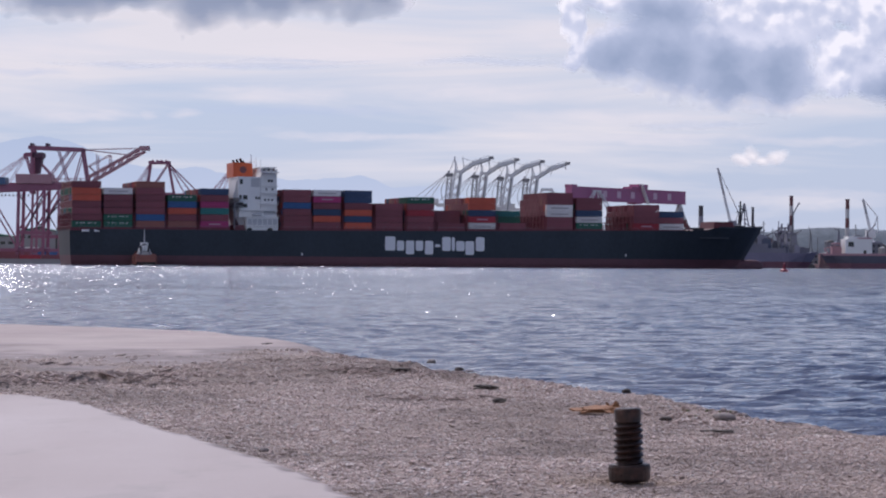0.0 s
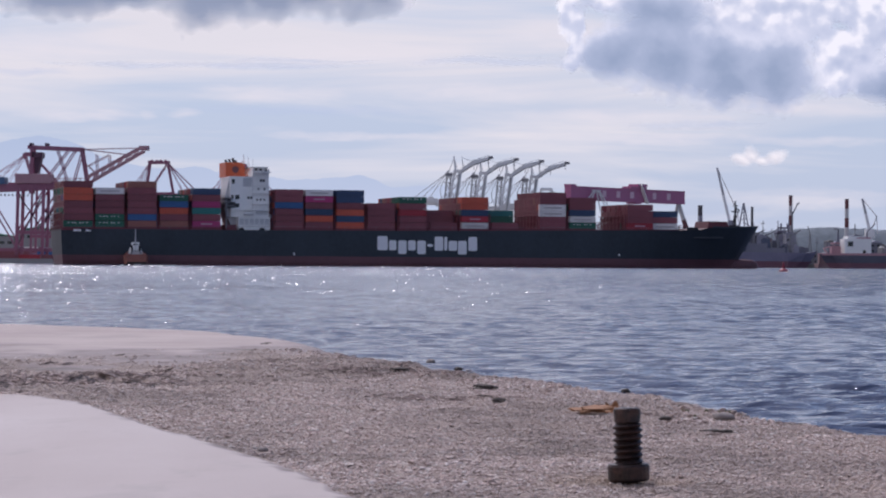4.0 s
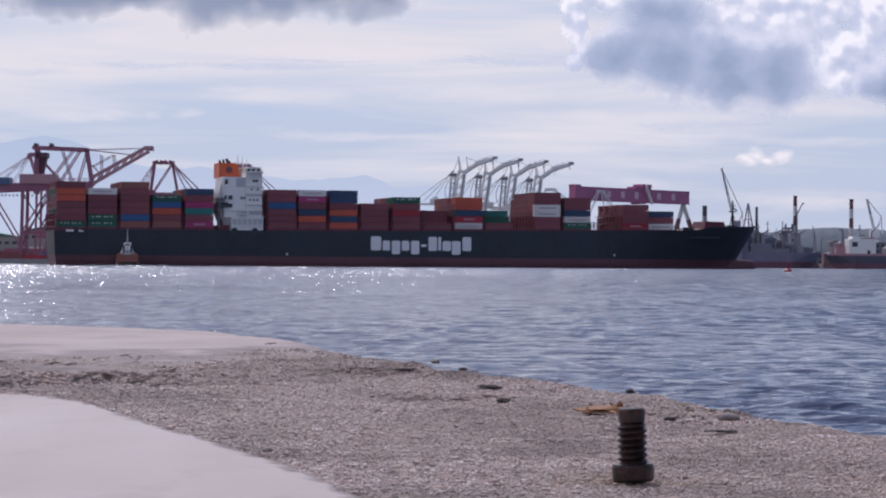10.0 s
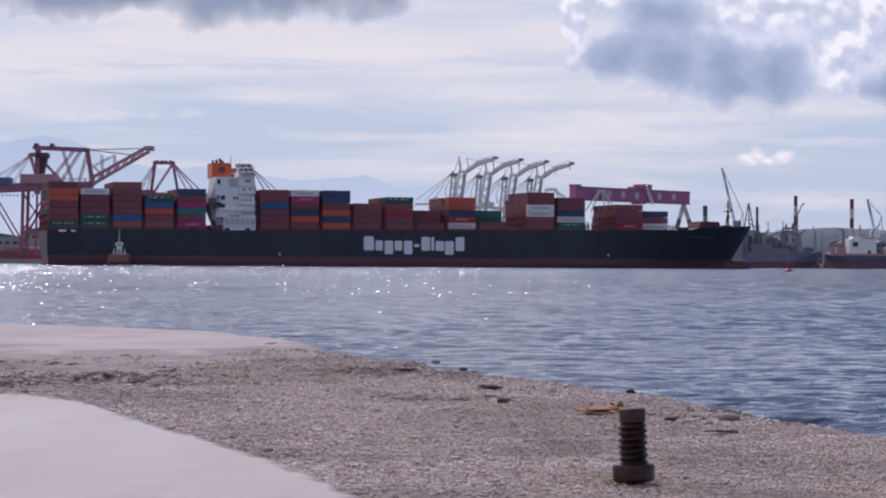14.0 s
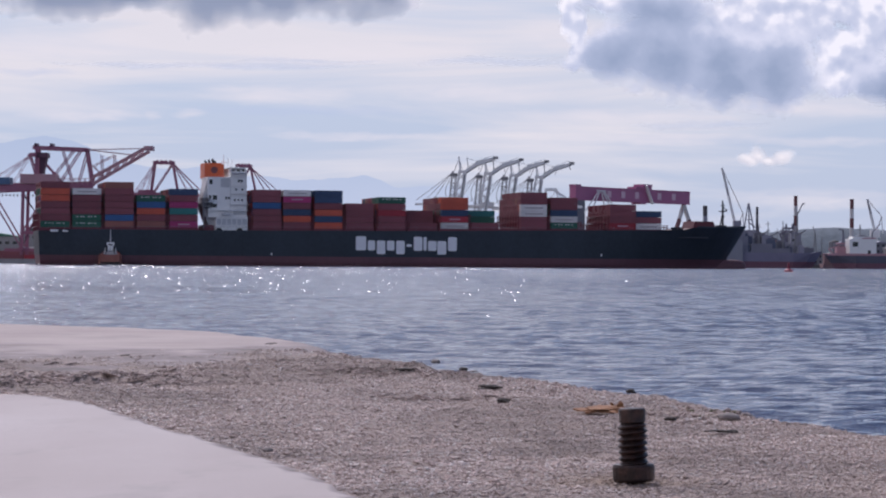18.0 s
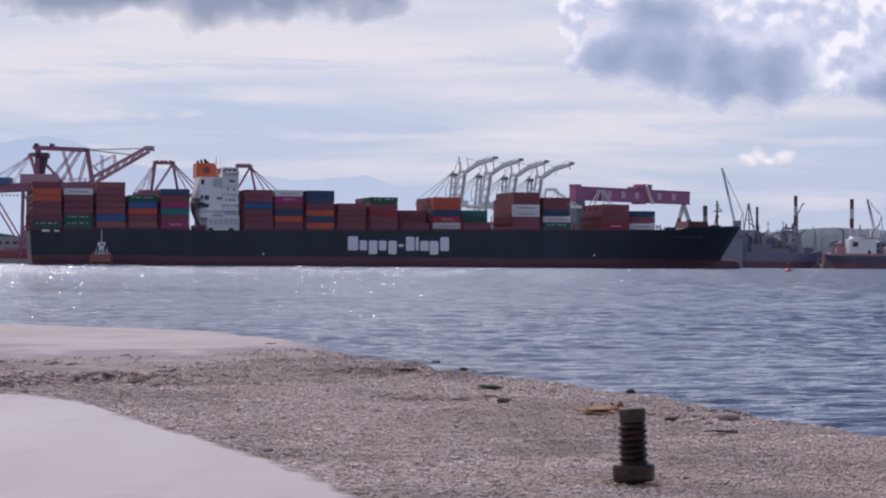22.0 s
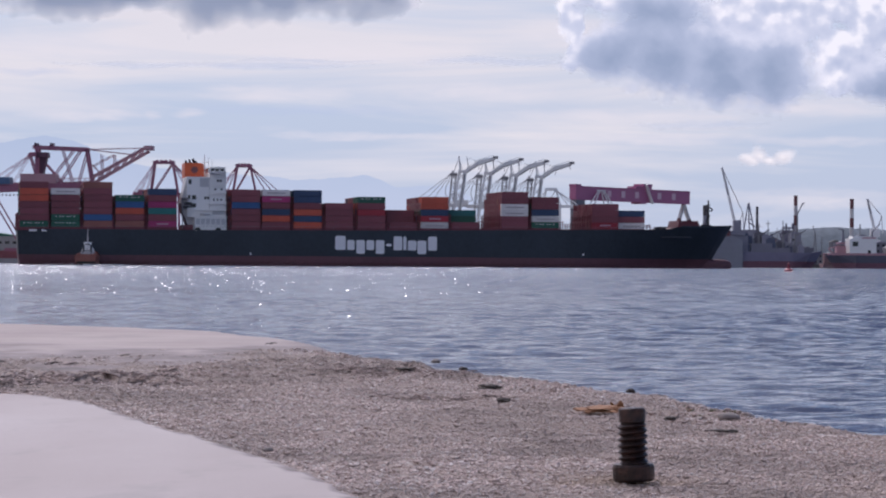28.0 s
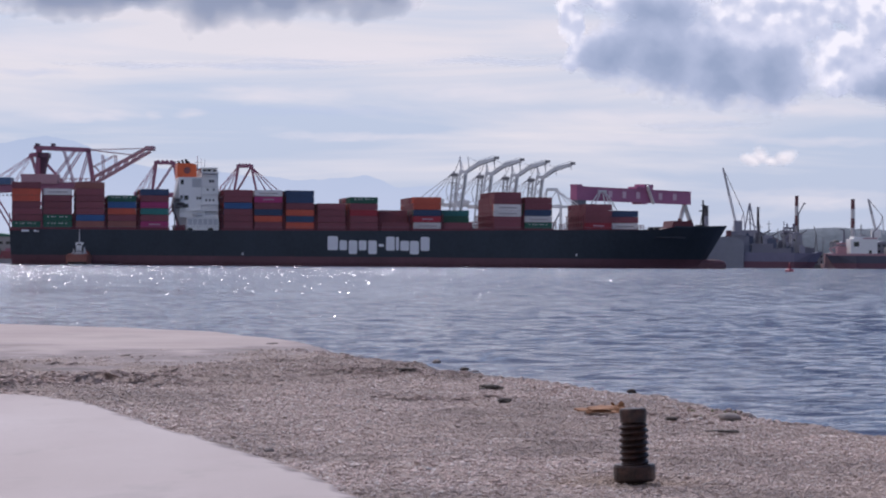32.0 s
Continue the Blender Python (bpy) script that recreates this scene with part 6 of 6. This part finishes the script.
part("forecastle_rail", Form().box(4, 88, -9.2, -9.0, 8.2, 9.6).box(4, 88, 9.0, 9.2, 8.2, 9.6), CPINK, tk)
part("davit", Form().bar((83, 6, 8), (87, 6, 12.5), 0.7).bar((87, 6, 12.5), (80, 6, 14.5), 0.6), CPINK, tk)
part("mast", Form().bar((66, 0, 20), (66, 0, 28), 0.6).bar((64, 0, 25), (68, 0, 25), 0.4), STEEL, tk)

# floating dock, sheds and upper works behind the moored ship
DOCK = material("dock_grey", (0.25, 0.26, 0.30), 0.8, grain=0.25, stain=0.5)
NAVYT = material("yard_navy", (0.11, 0.125, 0.18), 0.8, grain=0.3)
ROSE = material("faded_rose", (0.27, 0.165, 0.165), 0.8, grain=0.3)
dk = thing("floating_dock", pose(172, 1642, 0), "pale grey floating dock wall with small deckhouses", "dock")
part("wall", Form().prism([(0, -1), (24, -1), (24, 17.5), (19, 20.4), (0, 20.4)], 0, 9), DOCK, dk)
for k in range(6):
    part("frame_rib", Form().box(1 + 4 * k, 1.3 + 4 * k, -0.15, 0.0, 2 + k, 16.0), DOCK, dk)
part("deckhouse", Form().box(4, 8.5, 2, 7, 20.4, 23.6).box(5, 7, 3, 6, 23.6, 25.2), STACKW, dk)
part("deckhouse", Form().box(13, 16, 2, 7, 20.4, 24.4), BRICKR, dk, "dull red deckhouse")
for k in range(9):
    part("rail_post", Form().box(0.4 + 2.2 * k, 0.6 + 2.2 * k, 0, 0.2, 20.3, 21.8), STEEL, dk)
tw = thing("lift_tower", pose(197.5, 1648, 0), "dark blue-grey lift tower beside the floating dock", "tower")
part("shaft", Form().box(-2.6, 4.0, 0, 7, -1, 20.6), NAVYT, tw)
for z in (5, 10, 15):
    part("gallery", Form().box(-3.0, 4.4, -0.8, 0.0, z, z + 0.6), STEEL, tw)
part("machine_room", Form().box(-1.6, 2.6, 1, 6, 20.6, 23.0), NAVYT, tw)
for x, w, h, z in ((232, 12, 21, 0), (241, 9, 18, 0), (224, 7, 17, 0), (286, 8, 17, 0), (299, 11, 15, 0)):
    sh = thing("plate_shop", pose(x, 1790, 2.2), "faded rose-brown plate shop with a stepped roof", "building", "plate shops")
    part("wall", Form().box(-w / 2, w / 2, 0, 12, 0, h - 3), ROSE, sh)
    part("roof", Form().prism([(-w / 2 - 0.4, h - 3), (w / 2 + 0.4, h - 3), (w / 4, h - 1), (-w / 4, h)], -0.4, 12.4), SHED, sh)
    for k in range(int(w // 2.5)):
        part("window", Form().box(-w / 2 + 0.7 + 2.5 * k, -w / 2 + 2.0 + 2.5 * k, -0.1, 0.02, h - 7, h - 5), GLASS, sh)
g = random.Random(77)
for k in range(13):
    s0, w = 46 + 3.4 * k + g.uniform(-1, 1), g.uniform(3, 7)
    h = (7, 11, 9, 14, 12, 9, 7, 8, 6, 5, 6, 4, 3)[k] + g.uniform(-1, 1)
    y = g.uniform(-7, 3)
    part("deckhouse", Form().box(s0, s0 + w, y, y + 4, 9.6, 9.8 + h).box(s0 + w * 0.2, s0 + w * 0.6, y + 0.5, y + 3, 9.8 + h, 10.6 + h), (SHED, NAVYT, DOCK, SHED)[k % 4], ms)
for s0, z0, z1 in ((58, 9.8, 29), (64, 9.8, 31), (70, 9.8, 26), (78, 9.8, 22), (86, 9.8, 18)):
    part("mast", Form().bar((s0, 0, z0), (s0, 0, z1), 0.7, taper=0.6).bar((s0 - 1.6, 0, z1 - 2), (s0 + 1.6, 0, z1 - 2), 0.3), STEEL, ms)
arm = Form().bar((0, 0, 0), (0, 0, 40), 1.0).bar((0, 0, 38), (4.2, 0, 46.5), 0.8).bar((4.2, 0, 46.5), (5.0, 0, 46.0), 1.6)
solid("chimney_hoist", arm, STEEL, pose(267.4, 1897, 2.2), "thin hoist arm reaching up beside the banded chimney", "crane")
pier = Form().box(0, 9, 0, 20, -1, 3.0).box(1, 4, 2, 9, 3.0, 9.5).box(5, 8, 2, 9, 3.0, 6.0)
solid("mooring_pier", pier, ROSE, pose(252, 1665, 0), "weathered brown mooring pier between two ships", "pier")

# ---- channel buoy ----
bu = thing("channel_buoy", pose(97.1, 706, 0), "red channel buoy afloat in the harbour", "buoy")
part("float", Form().lathe([(0.8, -0.6), (1.2, -0.1), (1.2, 0.4), (0.7, 0.75)], 18), BUOY, bu)
part("cage", Form().rod((0.55, 0.3, 0.7), (0.15, 0.1, 2.0), 0.07).rod((-0.55, 0.3, 0.7), (-0.15, 0.1, 2.0), 0.07).rod((0, -0.6, 0.7), (0, -0.15, 2.0), 0.07).box(-0.3, 0.3, -0.3, 0.3, 0.75, 1.7), BUOY, bu)
part("top_mark", Form().lathe([(0.3, 1.95), (0.3, 2.3), (0.05, 2.5)], 12), BUOY, bu)


# ---- clouds ----
def cloud_mat(name, lobes, seed, deep, pale, rim, rough=1.0, soft=0.10, shade=0.55, lean=(28, 34), relief=0.0, warp=1.0, heads=((0.018, 0.55), (0.042, 0.28), (0.10, 0.08))):
    """A cumulus sheet: lobes of (x, z, rx, rz) broken up by fractal billows. It glows; bright rims and shaded depths
    are painted into its colour.
    """
    m = bpy.data.materials.new(name)
    m.use_nodes = True
    t = m.node_tree
    t.nodes.remove(t.nodes["Principled BSDF"])
    co = t.nodes.new("ShaderNodeTexCoord").outputs["Object"]

    def field(dx, dz):
        s = t.nodes.new("ShaderNodeSeparateXYZ")
        link(t, co, s.inputs[0])
        # the outline is bent by slow and quick swirls
        sx = op(t, "MULTIPLY", op(t, "SUBTRACT", fbm(t, co, 0.007, 2, 0.5, (1, 1, 1), (seed + dx * 0.007, 1, dz * 0.007)), 0.5), 130 * warp)
        sz = op(t, "MULTIPLY", op(t, "SUBTRACT", fbm(t, co, 0.009, 2, 0.5, (1, 1, 1), (seed + 4 + dx * 0.009, 5, dz * 0.009)), 0.5), 90 * warp)
        qx, qz = op(t, "ADD", s.outputs[0], sx), op(t, "ADD", s.outputs[2], sz)
        out = None
        for x, z, rx, rz in lobes:
            a = op(t, "DIVIDE", op(t, "SUBTRACT", qx, x - dx), rx)
            c = op(t, "DIVIDE", op(t, "SUBTRACT", qz, z - dz), rz)
            d = op(t, "SUBTRACT", 1.0, op(t, "SQRT", op(t, "ADD", op(t, "MULTIPLY", a, a), op(t, "MULTIPLY", c, c))))
            out = d if out is None else op(t, "SMOOTH_MAX", out, d, 0.35)
        n2 = fbm(t, co, 0.035, 5, 0.6, (1, 1, 1.15), (seed + dx * 0.035, 3, dz * 0.04), 0.4)
        w = op(t, "MULTIPLY", op(t, "SUBTRACT", n2, 0.5), 0.55 * rough)
        for size, share in heads:          # rounded heads
            mp = t.nodes.new("ShaderNodeMapping")
            mp.inputs["Location"].default_value = (dx + seed * 31, 0, dz)
            link(t, co, mp.inputs[0])
            vo = t.nodes.new("ShaderNodeTexVoronoi")
            vo.feature = "SMOOTH_F1"
            vo.inputs["Scale"].default_value, vo.inputs["Smoothness"].default_value = size, 0.45
            link(t, mp.outputs[0], vo.inputs["Vector"])
            w = op(t, "ADD", w, op(t, "MULTIPLY", op(t, "SUBTRACT", 0.5, vo.outputs["Distance"]), share * rough))
        return op(t, "ADD", out, w), w, out

    (here, w_here, o_here), (lit, w_lit, o_lit) = field(0, 0), field(*lean)
    alpha = ramp(t, here, [(0.0, 0.0), (soft, 0.55), (2.4 * soft, 1.0)])
    depth = op(t, "ADD", op(t, "MULTIPLY", here, 0.25), op(t, "MULTIPLY", lit, 0.75))
    depth = op(t, "ADD", depth, op(t, "MULTIPLY", op(t, "SUBTRACT", fbm(t, co, 0.02, 5, 0.6, (1, 1, 1), (seed, 9, 0), 0.6), 0.5), 0.35))
    if relief:
        depth = op(t, "ADD", op(t, "ADD", 0.27, op(t, "MULTIPLY", here, 0.22)), op(t, "ADD", op(t, "MULTIPLY", op(t, "SUBTRACT", w_lit, w_here), relief), op(t, "MULTIPLY", op(t, "SUBTRACT", o_lit, o_here), 0.6)))
    col = ramp(t, depth, [(0.0, rim), (0.06, rim), (0.42 * shade, pale), (shade, deep)])
    e = t.nodes.new("ShaderNodeEmission")
    link(t, col, e.inputs[0])
    tr = t.nodes.new("ShaderNodeBsdfTransparent")
    mx = t.nodes.new("ShaderNodeMixShader")
    link(t, alpha, mx.inputs[0])
    link(t, tr.outputs[0], mx.inputs[1])
    link(t, e.outputs[0], mx.inputs[2])
    link(t, mx.outputs[0], t.nodes["Material Output"].inputs[0])
    return m


DEEP = (0.325, 0.39, 0.50)


def cloud(name, x0, x1, z0, z1, mat, label, y):
    me = bpy.data.meshes.new(name)
    me.from_pydata([(x0, 0, z0), (x1, 0, z0), (x1, 0, z1), (x0, 0, z1)], [], [(0, 1, 2, 3)])
    me.materials.append(mat)
    ob = new(name, me)
    ob.matrix_basis = pose(0, y, 0)
    return tagged(ob, label, "cloud", kind="structure")


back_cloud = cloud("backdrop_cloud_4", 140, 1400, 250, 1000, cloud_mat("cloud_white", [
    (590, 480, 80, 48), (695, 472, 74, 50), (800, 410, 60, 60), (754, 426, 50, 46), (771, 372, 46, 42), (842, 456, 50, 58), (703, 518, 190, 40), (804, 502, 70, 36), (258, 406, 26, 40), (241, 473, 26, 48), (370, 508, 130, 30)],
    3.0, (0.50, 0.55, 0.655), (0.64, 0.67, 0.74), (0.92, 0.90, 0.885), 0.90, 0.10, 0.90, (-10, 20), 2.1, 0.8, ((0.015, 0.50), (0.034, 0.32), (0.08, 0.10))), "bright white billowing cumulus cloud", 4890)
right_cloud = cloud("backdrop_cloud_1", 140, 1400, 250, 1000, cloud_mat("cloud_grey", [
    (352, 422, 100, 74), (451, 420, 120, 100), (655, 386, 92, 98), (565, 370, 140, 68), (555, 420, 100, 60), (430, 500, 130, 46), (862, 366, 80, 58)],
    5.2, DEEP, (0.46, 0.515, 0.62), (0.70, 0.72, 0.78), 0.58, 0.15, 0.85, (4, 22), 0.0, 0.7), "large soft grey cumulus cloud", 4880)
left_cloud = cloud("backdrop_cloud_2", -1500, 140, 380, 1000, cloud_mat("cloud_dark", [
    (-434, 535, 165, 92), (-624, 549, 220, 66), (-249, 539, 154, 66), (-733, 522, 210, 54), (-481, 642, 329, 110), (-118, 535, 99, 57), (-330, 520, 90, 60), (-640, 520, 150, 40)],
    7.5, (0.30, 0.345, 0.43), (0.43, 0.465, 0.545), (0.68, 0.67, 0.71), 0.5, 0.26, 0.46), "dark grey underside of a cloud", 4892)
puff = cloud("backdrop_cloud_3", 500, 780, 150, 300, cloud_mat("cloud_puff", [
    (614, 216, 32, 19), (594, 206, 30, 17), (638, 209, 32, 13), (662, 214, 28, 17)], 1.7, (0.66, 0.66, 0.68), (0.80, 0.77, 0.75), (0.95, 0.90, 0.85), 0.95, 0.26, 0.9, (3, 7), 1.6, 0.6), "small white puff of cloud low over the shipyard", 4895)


def thin_cloud_mat(name, lobes, colour, strength, seed):
    """Long thin veils of cloud: flat lobes of (x, z, rx, rz), drawn out and frayed along the horizon."""
    m = bpy.data.materials.new(name)
    m.use_nodes = True
    t = m.node_tree
    t.nodes.remove(t.nodes["Principled BSDF"])
    co = t.nodes.new("ShaderNodeTexCoord").outputs["Object"]
    s = t.nodes.new("ShaderNodeSeparateXYZ")
    link(t, co, s.inputs[0])
    sway = op(t, "MULTIPLY", op(t, "SUBTRACT", fbm(t, co, 0.006, 3, 0.6, (1, 1, 3), (seed, 0, 0)), 0.5), 34)
    qz = op(t, "ADD", s.outputs[2], sway)
    out = None
    for x, z, rx, rz in lobes:
        a = op(t, "DIVIDE", op(t, "SUBTRACT", s.outputs[0], x), rx)
        c = op(t, "DIVIDE", op(t, "SUBTRACT", qz, z), rz)
        d = op(t, "SUBTRACT", 1.0, op(t, "ADD", op(t, "MULTIPLY", a, a), op(t, "MULTIPLY", c, c)))
        out = d if out is None else op(t, "MAXIMUM", out, d)
    fray = fbm(t, co, 0.012, 5, 0.62, (1, 1, 5), (seed + 3, 0, 0), 0.4)
    alpha = op(t, "ADD", out, op(t, "MULTIPLY", op(t, "SUBTRACT", fray, 0.5), 2.4))
    alpha = op(t, "ADD", op(t, "MULTIPLY", alpha, 0.40), 0.10)
    alpha = op(t, "MULTIPLY", ramp(t, alpha, [(0.0, 0.0), (0.25, 0.30), (0.7, 1.0)]), strength)
    e = node(t, "ShaderNodeEmission", Color=(*colour, 1))
    tr = t.nodes.new("ShaderNodeBsdfTransparent")
    mx = t.nodes.new("ShaderNodeMixShader")
    link(t, alpha, mx.inputs[0])
    link(t, tr.outputs[0], mx.inputs[1])
    link(t, e.outputs[0], mx.inputs[2])
    link(t, mx.outputs[0], t.nodes["Material Output"].inputs[0])
    return m


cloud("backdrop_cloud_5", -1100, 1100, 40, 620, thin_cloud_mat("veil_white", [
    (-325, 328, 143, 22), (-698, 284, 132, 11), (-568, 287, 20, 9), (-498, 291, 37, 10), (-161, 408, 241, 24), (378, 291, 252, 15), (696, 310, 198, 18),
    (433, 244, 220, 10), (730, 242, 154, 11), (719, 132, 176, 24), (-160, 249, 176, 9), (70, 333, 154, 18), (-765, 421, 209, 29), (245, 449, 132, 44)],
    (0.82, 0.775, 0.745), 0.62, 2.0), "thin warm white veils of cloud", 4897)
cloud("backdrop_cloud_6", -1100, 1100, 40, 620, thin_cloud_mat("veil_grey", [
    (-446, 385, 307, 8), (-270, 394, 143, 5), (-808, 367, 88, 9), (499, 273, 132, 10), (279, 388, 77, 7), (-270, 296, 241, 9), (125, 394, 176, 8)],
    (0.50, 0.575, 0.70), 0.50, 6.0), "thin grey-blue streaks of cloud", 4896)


# ---- what moves ----
def motions():
    """The ship backs slowly and swings, the tug with it; the waves run, the clouds drift."""
    ship, tug = [], []
    for t in (0, 3, 6, 9, 12, 15, 18, 21, 24, 27, 30, 32):
        k = (t / 32) * (0.91 + 0.09 * t / 32)
        m = pose(-155.85 - 31.15 * k, 1062.1 + 19.4 * k, 0, 0, 0, 16.14 - 6.26 * k)
        ship.append((t, m))
        tug.append((t, m @ pose(29.3, -14.0, 0, 0, 0, 84)))
    walk(SHIP, ship)
    walk(TUG, tug)
    walk(sea, [(0, pose(3, 12, 0)), (16, pose(0, 0, 0)), (32, pose(-3, -12, 0))])
    for n, (ob, lift, phase) in enumerate(CRESTS):
        beat = 0.37 + 0.047 * (n // 5)
        walk(ob, [(k / 2, pose(2 - k / 16, 0, lift * (0.15 + math.sin(math.tau * beat * k / 2 + math.tau * phase / 5)))) for k in range(65)])
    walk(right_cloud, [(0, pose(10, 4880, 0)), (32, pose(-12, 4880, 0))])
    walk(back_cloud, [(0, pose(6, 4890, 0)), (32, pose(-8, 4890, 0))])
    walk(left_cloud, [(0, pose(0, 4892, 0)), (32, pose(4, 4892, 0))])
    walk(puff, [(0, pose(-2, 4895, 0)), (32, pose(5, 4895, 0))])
    walk(bu, [(0, pose(97.1, 706, 0, 0, 1.5, 0)), (11, pose(97.1, 706, 0.05, 0, -1.5, 0)), (22, pose(97.1, 706, 0, 0, 1.5, 0)), (32, pose(97.1, 706, 0.04, 0, -1, 0))])


motions()
